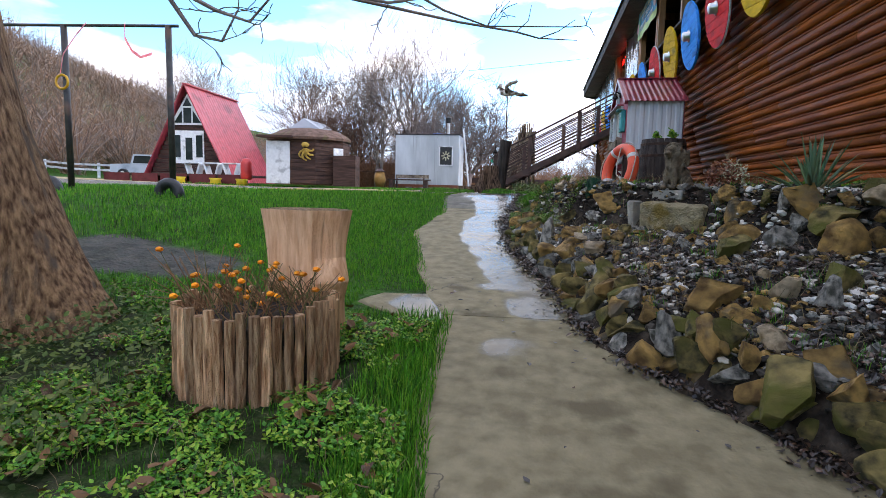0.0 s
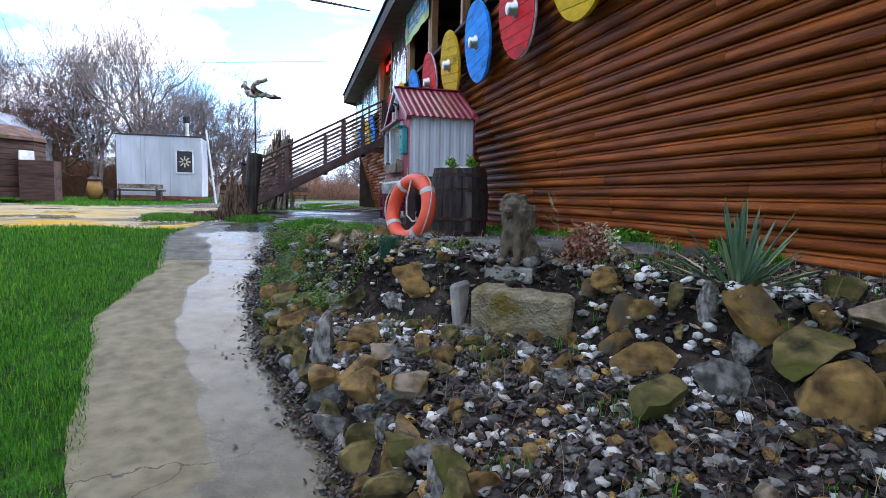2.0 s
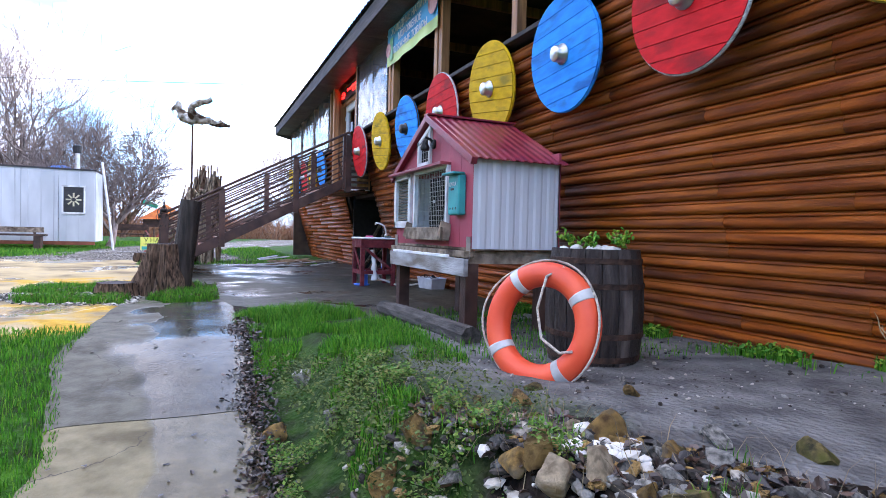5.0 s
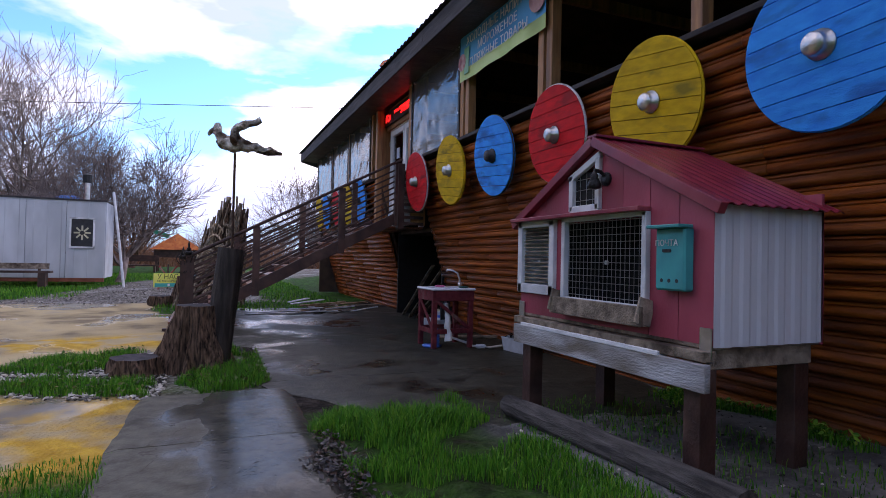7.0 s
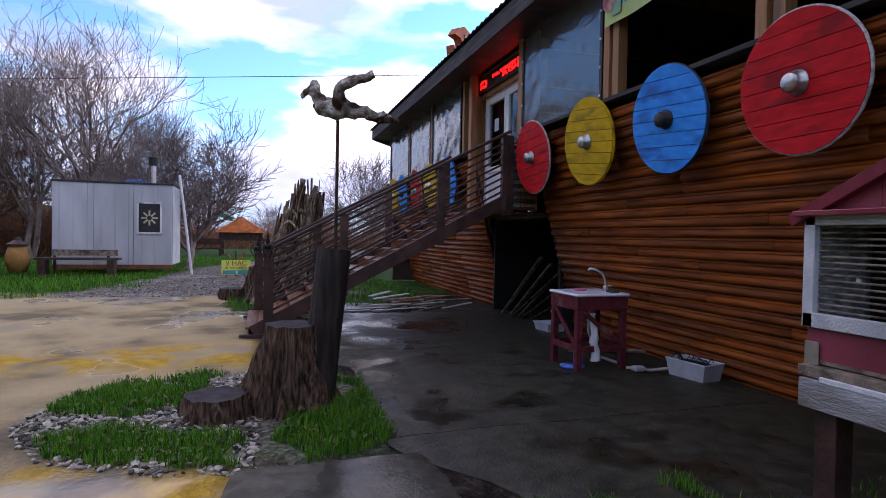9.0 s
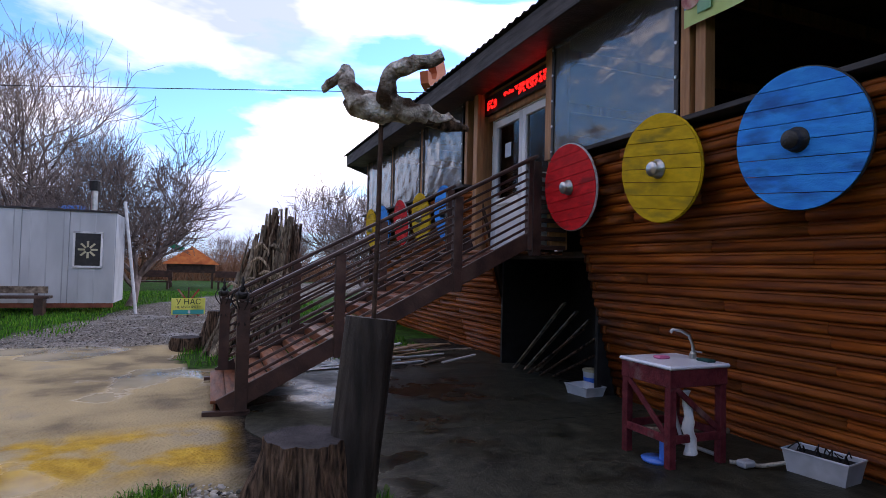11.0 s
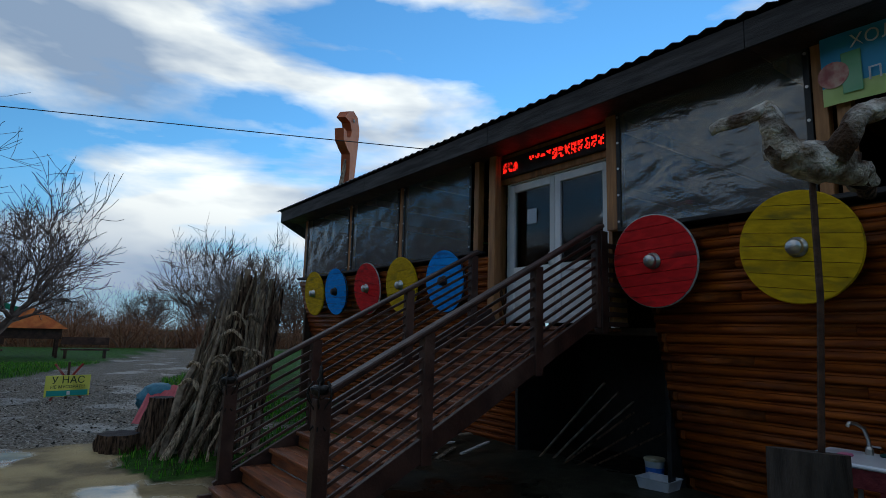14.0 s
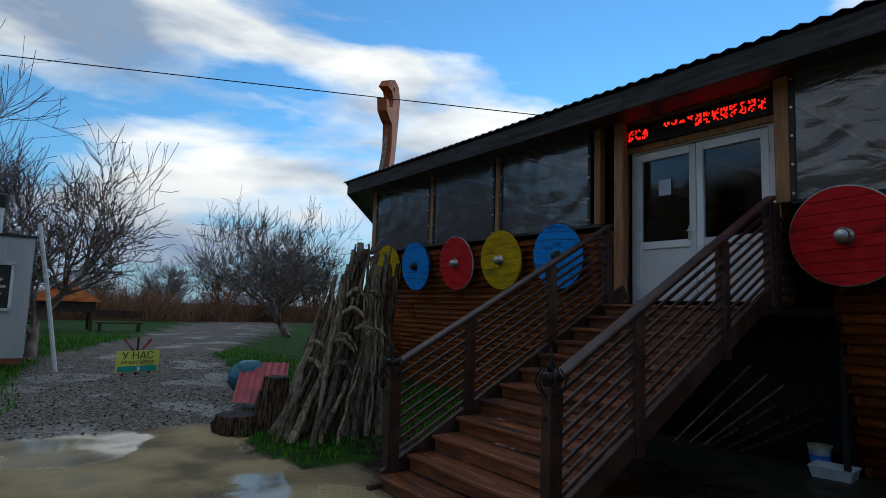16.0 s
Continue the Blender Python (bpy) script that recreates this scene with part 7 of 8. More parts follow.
def branch(store, p, d, length, r, depth, rr, twist=0.35, droop=0.0, kids=(2, 4), seg=(6, 5, 4, 3, 3)):
    """Grows a limb; store takes (points, radii, sides, depth)."""
    pts, rad = [p.copy()], [r]
    n = 5 if depth < 2 else 4
    q = p.copy()
    d = d.normalized()
    tips = []
    for i in range(n):
        d = (d + Vector((rr.gauss(0, twist), rr.gauss(0, twist), rr.gauss(0, twist) + 0.10 - droop)) * 0.5).normalized()
        q = q + d * length / n
        pts.append(q.copy())
        rad.append(r * (1 - 0.62 * (i + 1) / n))
        tips.append((q.copy(), d.copy(), rad[-1]))
    store.append((pts, rad, seg[min(depth, len(seg) - 1)], depth))
    if depth >= len(seg) - 1:
        return
    for _ in range(rr.randint(*kids) + (1 if depth else 1)):
        q, d2, r2 = rr.choice(tips[1:])
        side = Vector((rr.gauss(0, 1), rr.gauss(0, 1), rr.gauss(0.25, 0.6))).normalized()
        branch(store, q, (d2 * 0.85 + side * 0.84), length * rr.uniform(0.5, 0.75), max(r2 * 0.75, 0.004), depth + 1, rr, twist, droop, kids, seg)


M_TWIG = surf("bare_grey_twigs", (0.13, 0.098, 0.088), (0.27, 0.215, 0.195), 3, 0.9, 0.4)
M_TWIGP = surf("pale_ash_twigs", (0.16, 0.12, 0.105), (0.3, 0.245, 0.22), 3, 0.9, 0.4)
M_TWIGR = surf("reddish_twigs", (0.1, 0.055, 0.04), (0.2, 0.115, 0.08), 3, 0.9, 0.4)


def bare_tree(seed, height, trunk_r, label, mat, m, kids=(3, 5), trunk_f=0.35, stems=1, spread=0.5, droop=0.0, min_r=0.012):
    rr = random.Random(seed)
    store = []
    for s in range(stems):
        d = Vector((rr.gauss(0, spread * 0.5), rr.gauss(0, spread * 0.5), 1)).normalized()
        pts = [Vector((rr.uniform(-0.2, 0.2) * (stems > 1), rr.uniform(-0.2, 0.2) * (stems > 1), -0.1)) + d * height * trunk_f * f + Vector((0.05 * math.sin(5 * f), 0, 0)) for f in (0, 0.3, 0.65, 1)]
        store.append((pts, [trunk_r * 1.25, trunk_r, trunk_r * 0.9, trunk_r * 0.75], 9, 0))
        for k in range(5):
            a = k * 2.4 + rr.uniform(0, 1)
            side = Vector((math.cos(a) * spread, math.sin(a) * spread, rr.uniform(0.5, 1.1)))
            branch(store, pts[-1] if k < 3 else pts[2], side, height * rr.uniform(0.36, 0.5), trunk_r * 0.55, 1, rr, 0.3, droop, kids)
    root = thing("tree", m, label, "tree")
    for nm, lo, hi in (("trunk", 0, 0), ("bough", 1, 2), ("crown", 3, 9)):
        bm = bmesh.new()
        for pts, rad, sg, dp in store:
            if lo <= dp <= hi:
                tube(bm, pts, [max(x, min_r) for x in rad], sg, cap=False)
        if len(bm.verts):
            part(nm, bm, mat, root, smooth=nm == "trunk")
        else:
            bm.free()
    return root


# old leaning tree beside the lawn
old = thing("old_tree", Matrix.Translation((-3.98, 3.5, 0.45)), "Leaning old tree with furrowed brown bark and bare twigs", "tree")
bm = bmesh.new()
rings = []
for j in range(19):
    f = j / 18
    cx, cz = -0.62 * f ** 1.1, 4.2 * f
    ring_ = []
    for i in range(34):
        a = 2 * math.pi * i / 34
        r = (0.6 * math.exp(-f * 6) * (0.7 + 0.3 * math.sin(3 * a + 1)) + 0.47 - 0.16 * f) * (1 + 0.10 * noise.noise((math.cos(a) * 2.5, math.sin(a) * 2.5, f * 3)) + 0.06 * noise.noise((math.cos(a) * 9, math.sin(a) * 9, f * 5)))
        ring_.append(bm.verts.new((cx + r * math.cos(a), r * math.sin(a), cz - 0.15)))
    rings.append(ring_)
for a, b in zip(rings, rings[1:]):
    for i in range(34):
        bm.faces.new((a[i], a[(i + 1) % 34], b[(i + 1) % 34], b[i]))
bm.faces.new(rings[-1])
part("trunk", bm, M_BARK, old, smooth=True)
ro = random.Random(9)
for k, (p, q) in enumerate((((-0.5, 0, 3.0), (0.75, 0.9, 0.62)), ((-0.6, 0, 4.0), (-0.2, 0.3, 1.0)), ((-0.5, -0.1, 3.3), (0.95, 0.35, 0.55)))):
    st = []
    branch(st, Vector(p), Vector(q), 1.45, 0.09, 0, ro, 0.3, 0.0, (2, 3), (8, 6, 4, 3))
    bm = bmesh.new()
    for pts, rad, sg, dp in st:
        tube(bm, pts, [max(x, 0.005) for x in rad], sg, cap=False)
    part("limb", bm, M_TWIG, old, smooth=True)
for pts in ([(1.6, 0.6, 3.1), (2.2, 0.9, 2.95), (2.95, 1.0, 2.55), (3.3, 1.0, 2.42), (3.95, 1.0, 2.40)], [(1.2, 0.9, 3.1), (1.9, 1.0, 2.75), (2.5, 1.0, 2.62), (2.9, 1.0, 2.66)], [(0.2, 0.9, 3.0), (1.0, 1.0, 2.6), (1.3, 1.0, 2.5), (1.55, 1.0, 2.75)], [(0.4, 0.9, 3.0), (0.8, 1.0, 2.4), (1.05, 1.0, 2.35), (1.2, 1.0, 2.6)]):
    st = []
    eye_ = Vector((3.755, -3.57, 1.14))
    pts = [tuple(eye_ + (Vector(q) - eye_) * (0.9 if pts[0][0] == 1.6 else 0.7)) for q in pts]
    bm = bmesh.new()
    tube(bm, pts, [0.016, 0.013, 0.009, 0.006, 0.004][:len(pts)], 5, cap=False)
    for j in range(4):
        a = Vector(ro.choice(pts[1:]))
        branch(st, a, Vector((ro.gauss(0.3, 0.6), ro.gauss(0, 0.6), ro.gauss(0.15, 0.4))), 0.2, 0.005, 2, ro, 0.5, 0.1, (1, 2), (6, 5, 4, 3))
    for q, rad, sg, dp in st:
        tube(bm, q, [max(x, 0.003) for x in rad], 3, cap=False)
    part("twig", bm, M_TWIG, old, at=Matrix.Translation((0.26, 0, 0)))

bm = bmesh.new()
line = [Vector(q) - Vector((-3.98, 3.5, 0.45)) for q in ((-4.35, 3.5, 3.45), (-2.9, 4.2, 3.35), (-1.6, 4.7, 3.18), (-0.72, 4.92, 3.03), (-0.22, 5.05, 2.97), (-0.02, 5.12, 2.93), (0.31, 5.21, 2.93))]
tube(bm, line, [0.045, 0.028, 0.016, 0.011, 0.009, 0.007, 0.003], 7)
part("limb", bm, M_TWIG, old, smooth=True)
part("twig", tube(bmesh.new(), [line[5], line[5] + Vector((0.16, 0.02, 0.06)), line[5] + Vector((0.3, 0.04, 0.16))], [0.006, 0.005, 0.003], 5), M_TWIG, old)
part("twig", tube(bmesh.new(), [line[4], line[4] + Vector((0.1, 0.03, 0.1)), line[4] + Vector((0.12, 0.1, 0.25))], [0.006, 0.004, 0.003], 5), M_TWIG, old)

# ---- exercise frame with ribbons ----
frame_rig = thing("swing_frame", Matrix.Translation((0, 0, 1.4)), "Black steel pipe swing frame with half tyres at its feet", "swing frame")
M_PIPE = surf("black_pipe_paint", (0.015, 0.014, 0.013), (0.04, 0.034, 0.03), 10, 0.5, 0.2, c3=(0.1, 0.05, 0.03))
for x, y in ((-7.6, 8.2), (-5.85, 8.35)):
    part("upright", tube(bmesh.new(), [(x, y, -0.15), (x - 0.02, y, 2.67)], 0.05, 12), M_PIPE, frame_rig, smooth=True)
part("crossbar", tube(bmesh.new(), [(-10.2, 7.95, 2.68), (-5.7, 8.36, 2.66)], 0.024, 10), M_PIPE, frame_rig, smooth=True)
part("upright", tube(bmesh.new(), [(-10.0, 8.0, -0.15), (-10.0, 8.0, 2.67)], 0.05, 12), M_PIPE, frame_rig, smooth=True)
for x, y in ((-7.75, 8.0), (-5.75, 8.2)):
    part("half_tyre", tube(bmesh.new(), [(x + 0.17 * math.cos(a), y - 0.1, 0.02 + 0.17 * math.sin(a)) for a in [2 * math.pi * i / 20 for i in range(20)]], 0.085, 8, closed=True), M_BLACK, frame_rig, "old black tyre", True)
M_RIBBON = surf("red_white_tape", (0.75, 0.08, 0.1), (0.8, 0.3, 0.3), 14, 0.5, 0.1)


def ribbon(name, pts, w, label):
    bm = bmesh.new()
    vs = [(bm.verts.new(Vector(p) + Vector((0, 0, w))), bm.verts.new(Vector(p) - Vector((0, 0.02, w)))) for p in pts]
    for a, b in zip(vs, vs[1:]):
        bm.faces.new((a[0], b[0], b[1], a[1]))
    ob = tidy(bm, name, M_RIBBON)
    ob.modifiers.new("thick", "SOLIDIFY").thickness = 0.004
    return tagged(ob, label, "ribbon")


ribbon("barrier_tape", [(-7.2, 8.2, 4.1), (-7.35, 8.15, 3.9), (-7.55, 8.1, 3.6), (-7.62, 8.1, 3.3)], 0.025, "Red and white tape knotted on the swing frame")
ribbon("barrier_tape", [(-6.55, 8.25, 4.1), (-6.52, 8.2, 3.85), (-6.4, 8.2, 3.65), (-6.25, 8.2, 3.55), (-6.05, 8.2, 3.6)], 0.025, "Red and white tape blowing from the crossbar")
tagged(tidy(tube(bmesh.new(), [(-7.62 + 0.11 * math.cos(a), 8.12, 3.17 + 0.11 * math.sin(a)) for a in [2 * math.pi * i / 24 for i in range(24)]], 0.02, 8, closed=True), "gym_ring", surf("yellow_plastic", (0.75, 0.35, 0.01), (0.8, 0.42, 0.02), 5, 0.4, 0.05), True), "Yellow plastic hand ring hanging on tape", "ring")

# ---- A-frame house ----
M_BROWN = surf("dark_brown_boards", (0.05, 0.026, 0.02), (0.1, 0.052, 0.04), 4, 0.7, 0.3, (0.4, 1, 3), vary=0.15)
M_REDROOF = surf("red_metal_tiles", (0.36, 0.035, 0.045), (0.5, 0.06, 0.075), 3, 0.45, 0.15, vary=0.05)
M_PANE = surf("dark_window_pane", (0.02, 0.025, 0.03), (0.04, 0.045, 0.05), 2, 0.08, 0.02)
house = thing("house", Matrix.Translation((-20.8, 31.3, 1.75)) @ pose(0, 0, 0, 0, 0, 4), "Dark brown A-frame house with a steep red roof", "house")
HB, HA, HL = 2.65, 5.5, 6.2
for k in range(20):
    z0, z1 = HA * k / 21, HA * (k + 1) / 21 - 0.02
    w = HB * (1 - (z0 + z1) / 2 / HA)
    part("board", B((0, 0.05, (z0 + z1) / 2), (2 * w, 0.06, z1 - z0), None, 0), M_BROWN, house)
part("back_wall", extrude(bmesh.new(), [(-HB, 0), (HB, 0), (0, HA)], Matrix.Translation((0, HL - 0.2, 0)), 0.1), M_BROWN, house)
for s in (-1, 1):
    bm = bmesh.new()
    cols_ = []
    for i in range(41):
        y = -0.35 + (HL + 0.5) * i / 40
        w = 0.03 if i % 2 else 0
        cols_.append((bm.verts.new((s * (HB + 0.12), y, -0.05 + w)), bm.verts.new((0, y, HA + 0.12 + w))))
    for a, b in zip(cols_, cols_[1:]):
        bm.faces.new((a[0], b[0], b[1], a[1]))
    ob = part("roof", bm, M_REDROOF, house, "steep red metal roof slope")
    ob.modifiers.new("thick", "SOLIDIFY").thickness = 0.05
    part("bargeboard", beam(bmesh.new(), (s * (HB + 0.12), -0.36, -0.05), (0, -0.36, HA + 0.14), 0.06, 0.22, up=(0, 1, 0)), M_REDROOF, house)
part("ridge", beam(bmesh.new(), (0, -0.4, HA + 0.16), (0, HL + 0.2, HA + 0.16), 0.25, 0.08), M_REDROOF, house)
gw = part("window", B((0, -0.03, 2.0), (1.95, 0.06, 1.95)), M_WHITE, house, "white glazed front with door")
for x, w in ((-0.68, 0.4), (0.05, 0.42), (0.7, 0.4)):
    part("pane", B((x, -0.065, 2.05 if w < 0.42 else 1.9), (w, 0.03, 1.3), None, 0), M_PANE, gw)
bm = bmesh.new()
tw = part("window", extrude(bm, [(-1.1, 3.3), (1.1, 3.3), (0, 5.1)], Matrix.Translation((0, -0.08, 0)), 0.1), M_WHITE, house, "white triangular gable window")
for poly in ([(-0.85, 3.42), (-0.34, 3.42), (-0.34, 4.15)], [(0.85, 3.42), (0.34, 3.42), (0.34, 4.15)], [(-0.24, 3.42), (0.24, 3.42), (0.24, 4.3), (-0.24, 4.3)], [(-0.28, 4.4), (0.28, 4.4), (0, 4.9)]):
    part("pane", extrude(bmesh.new(), poly, Matrix.Translation((0, -0.1, 0)), 0.03), M_PANE, tw)
part("deck", B((0.9, -1.6, 0.3), (8.2, 3.2, 0.12)), M_BROWN, house)
for k in range(5):
    part("deck_panel", B((-2.4 + 1.65 * k, -3.2, 0.1), (1.5, 0.05, 0.5)), surf("maroon_panel", (0.1, 0.02, 0.02), (0.14, 0.03, 0.03), 3, 0.6, 0.1) if k == 0 else bpy.data.materials["maroon_panel"], house)
M_GARDENW = M_WHITE
for k in range(3):
    ch = thing("garden_table", Matrix.Translation((-19.2 + 1.15 * k, 29.4, 2.12)), "White plastic garden table on the house deck", "table", "deck tables")
    part("top", B((0, 0, 0.62), (0.9, 0.7, 0.06)), M_GARDENW, ch)
    for sx in (-1, 1):
        part("leg", B((sx * 0.35, 0, 0.3), (0.1, 0.5, 0.6), pose(0, 0, 0, 0, sx * 18, 0)), M_GARDENW, ch)
M_YPOT = surf("yellow_pot", (0.7, 0.5, 0.02), (0.75, 0.55, 0.03), 4, 0.5, 0.1)
for x in (-19.0, -16.9, -15.4):
    tagged(tidy(lathe(bmesh.new(), [(0.22, 0), (0.3, 0.05), (0.26, 0.22), (0.34, 0.34)], 14), "flower_pot", M_YPOT, True, Matrix.Translation((x, 27.7, ground_z(x, 27.7)))), "Bright yellow flower pot by the deck", "flower pot", "yellow pots")
red = thing("fire_point", Matrix.Translation((-15.4, 28.2, ground_z(-15.4, 28.2))), "Red rounded extinguisher cabinet on a post", "cabinet")
part("cabinet", lathe(bmesh.new(), [(0.25, 0.3), (0.3, 0.4), (0.3, 1.2), (0.2, 1.4), (0.02, 1.45)], 14), surf("bright_red_paint", (0.55, 0.03, 0.03), (0.62, 0.05, 0.05), 3, 0.45, 0.05), red, smooth=True)
part("post", B((0, 0, 0.15), (0.1, 0.1, 0.4)), M_DARKWOOD, red)
gh = thing("house", Matrix.Translation((-17.0, 41.5, 1.9)), "Pale gabled outbuilding behind the red-roofed house", "house")
part("wall", B((0, 0, 1.6), (4.0, 4.0, 3.2)), M_CABIN, gh)
part("roof", extrude(bmesh.new(), [(-2.2, 3.2), (2.2, 3.2), (0, 4.6)], Matrix.Translation((0, -2.1, 0)), 4.2), surf("pale_blue_roof", (0.45, 0.5, 0.56), (0.52, 0.57, 0.62), 2, 0.5, 0.1), gh)

# ---- round-cornered brown hut ----
shed = thing("shed", Matrix.Translation((-11.75, 28.0, 1.62)) @ pose(0, 0, 0, 0, 0, 8), "Brown plank hut with a white door and shingled roof", "shed")
for k in range(11):
    z = 0.1 + 0.2 * k
    part("board", lathe(bmesh.new(), [(1.95, z), (1.97, z + 0.01), (1.97, z + 0.185), (1.95, z + 0.195)], 8, m=pose(0, 0, 0, 0, 0, 22.5) @ Matrix.Diagonal((1.05, 1, 1, 1))), M_BROWN, shed)
part("shed_roof", lathe(bmesh.new(), [(2.12, 2.24), (2.14, 2.36), (1.95, 2.52), (1.4, 2.8), (0.1, 2.95)], 14), surf("mossy_shingles", (0.12, 0.07, 0.05), (0.2, 0.12, 0.09), 4, 0.9, 0.6, c3=(0.14, 0.12, 0.05)), shed, "low mossy roof")
part("door", B((-1.05, -1.9, 1.1), (1.15, 0.06, 2.05)), M_WHITE, shed, "plain white door")
part("porch_roof", B((-1.1, -2.0, 2.32), (1.7, 0.7, 0.1)), M_BROWN, shed)
M_OROPE = surf("ochre_rope", (0.4, 0.25, 0.05), (0.5, 0.33, 0.08), 8, 0.8, 0.3)
for k in range(5):
    a = radians(200 + 35 * k)
    part("ornament", limb([(0.3, -1.97, 1.75), (0.3 + 0.25 * math.cos(a), -1.97, 1.75 + 0.3 * math.sin(a)), (0.3 + 0.42 * math.cos(a + 0.3), -1.97, 1.72 + 0.42 * math.sin(a + 0.3)), (0.3 + 0.4 * math.cos(a + 0.75), -1.97, 1.7 + 0.5 * math.sin(a + 0.5))], [0.07, 0.055, 0.045, 0.03], 8, 0.2, k), M_OROPE, shed, "ochre rope ornament")
part("ornament", limb([(0.16, -1.98, 1.9), (0.3, -1.99, 2.0), (0.44, -1.98, 1.9)], [0.09, 0.13, 0.09], 8, 0.2, 9), M_OROPE, shed)
part("window", B((1.75, -1.25, 1.4), (0.5, 0.1, 0.9), pose(0, 0, 0, 0, 0, 40)), M_WHITE, shed)
part("side_box", B((2.1, -0.9, 0.75), (1.1, 1.2, 1.5)), M_BROWN, shed)
keg = thing("honey_keg", Matrix.Translation((-8.9, 31.2, 1.65)), "Yellow-brown wooden keg on the grass", "keg")
part("keg_body", lathe(bmesh.new(), [(0.24, 0), (0.33, 0.35), (0.33, 0.5), (0.24, 0.85)], 16), surf("honey_staves", (0.35, 0.18, 0.05), (0.45, 0.25, 0.08), 6, 0.6, 0.3), keg, smooth=True)
part("keg_lid", lathe(bmesh.new(), [(0.3, 0.85), (0.3, 0.9), (0.1, 1.02), (0.08, 1.12)], 14), M_DARKWOOD, keg)

# ---- parked pick-up and fence beyond ----
car = thing("pickup_truck", Matrix.Translation((-25.3, 34.0, ground_z(-25.3, 34.0))) @ pose(0, 0, 0, 0, 0, 8), "Pale blue old pick-up truck parked by the house", "truck")
M_CAR = surf("pale_blue_car_paint", (0.5, 0.58, 0.66), (0.58, 0.65, 0.72), 2, 0.3, 0.02)
part("body", extrude(bmesh.new(), [(-2.3, 0.45), (2.2, 0.45), (2.25, 0.95), (0.9, 1.05), (0.45, 1.65), (-0.75, 1.65), (-0.95, 1.05), (-2.3, 1.0)], Matrix.Translation((0, -0.85, 0)), 1.7), M_CAR, car)
part("side_window", extrude(bmesh.new(), [(0.72, 1.08), (0.36, 1.56), (-0.65, 1.56), (-0.78, 1.08)], Matrix.Translation((0, -0.87, 0)), 0.03), M_PANE, car)
for x in (-1.4, 1.45):
    wh = part("wheel", lathe(bmesh.new(), [(0.34, 0), (0.36, 0.04), (0.36, 0.18), (0.34, 0.22)], 18, m=Matrix.Translation((x, -0.8, 0.36)) @ Matrix.Rotation(radians(90), 4, "X")), M_BLACK, car, "black tyre")
    part("rim", lathe(bmesh.new(), [(0.19, 0.22), (0.17, 0.235)], 12, m=Matrix.Translation((x, -0.8, 0.36)) @ Matrix.Rotation(radians(90), 4, "X")), M_STEEL, wh)
fence = thing("fence", Matrix(), "White plank fence along the field edge", "fence")
for k in range(9):
    x = -42 + 2.2 * k
    z = ground_z(x, 36, False)
    part("post", B((x, 36, z + 0.5), (0.16, 0.12, 1.1)), M_WHITEWOOD, fence)
    for h in (0.55, 0.9):
        z2 = ground_z(x + 2.2, 36, False)
        part("rail", beam(bmesh.new(), (x, 35.9, z + h), (x + 2.2, 35.9, z2 + h), 0.04, 0.14), M_WHITEWOOD, fence)

# ---- trees ----
lab1 = "Tall bare grey tree with fine upright twigs"
tA = bare_tree(4, 10.6, 0.14, lab1, M_TWIGP, Matrix.Translation((-9.2, 39.5, 1.5)), (4, 5), 0.3, 2, 0.42, -0.12, 0.009)
lab2 = "Low wide bare orchard tree with dark tangled twigs"
tB = bare_tree(8, 7.7, 0.2, lab2, M_TWIG, Matrix.Translation((-4.45, 35.0, 1.5)) @ Matrix.Diagonal((0.76, 0.76, 0.95, 1)), (6, 8), 0.26, 1, 1.0, 0.02, 0.011)
tC = bare_tree(15, 7.5, 0.17, "Bare multi-stemmed tree with reddish twigs", M_TWIGR, Matrix.Translation((-15.5, 44.0, 1.6)), (3, 5), 0.2, 3, 0.7)
for x, y, s, a in ((-12.5, 43, 0.95, 40), (-7.6, 46, 0.8, 100), (-22, 52, 1.1, 200), (-30, 46, 1.0, 300)):
    copy_thing(tA, Matrix.Translation((x, y, ground_z(x, y))) @ pose(0, 0, 0, 0, 0, a) @ Matrix.Scale(s, 4))
for x, y, s, a in ((-7.2, 49, 0.9, 70), (6.9, 45.0, 1.12, 20), (-9.0, 44.0, 0.85, 140), (-26, 40, 0.75, 150), (5.8, 78, 1.0, 250), (1.0, 84, 1.0, 10)):
    copy_thing(tB, Matrix.Translation((x, y, ground_z(x, y))) @ pose(0, 0, 0, 0, 0, a) @ Matrix.Scale(s, 4))
for x, y, s, a in ((-11, 50, 0.9, 80), (-18.5, 55, 1.0, 10), (-6.5, 60, 0.8, 120), (11.5, 74, 0.9, 190), (16, 70, 0.8, 33), (-24.5, 60, 1.0, 0), (14, 66, 0.9, 300), (20, 72, 1.0, 50)):
    copy_thing(tC, Matrix.Translation((x, y, ground_z(x, y))) @ pose(0, 0, 0, 0, 0, a) @ Matrix.Scale(s, 4))


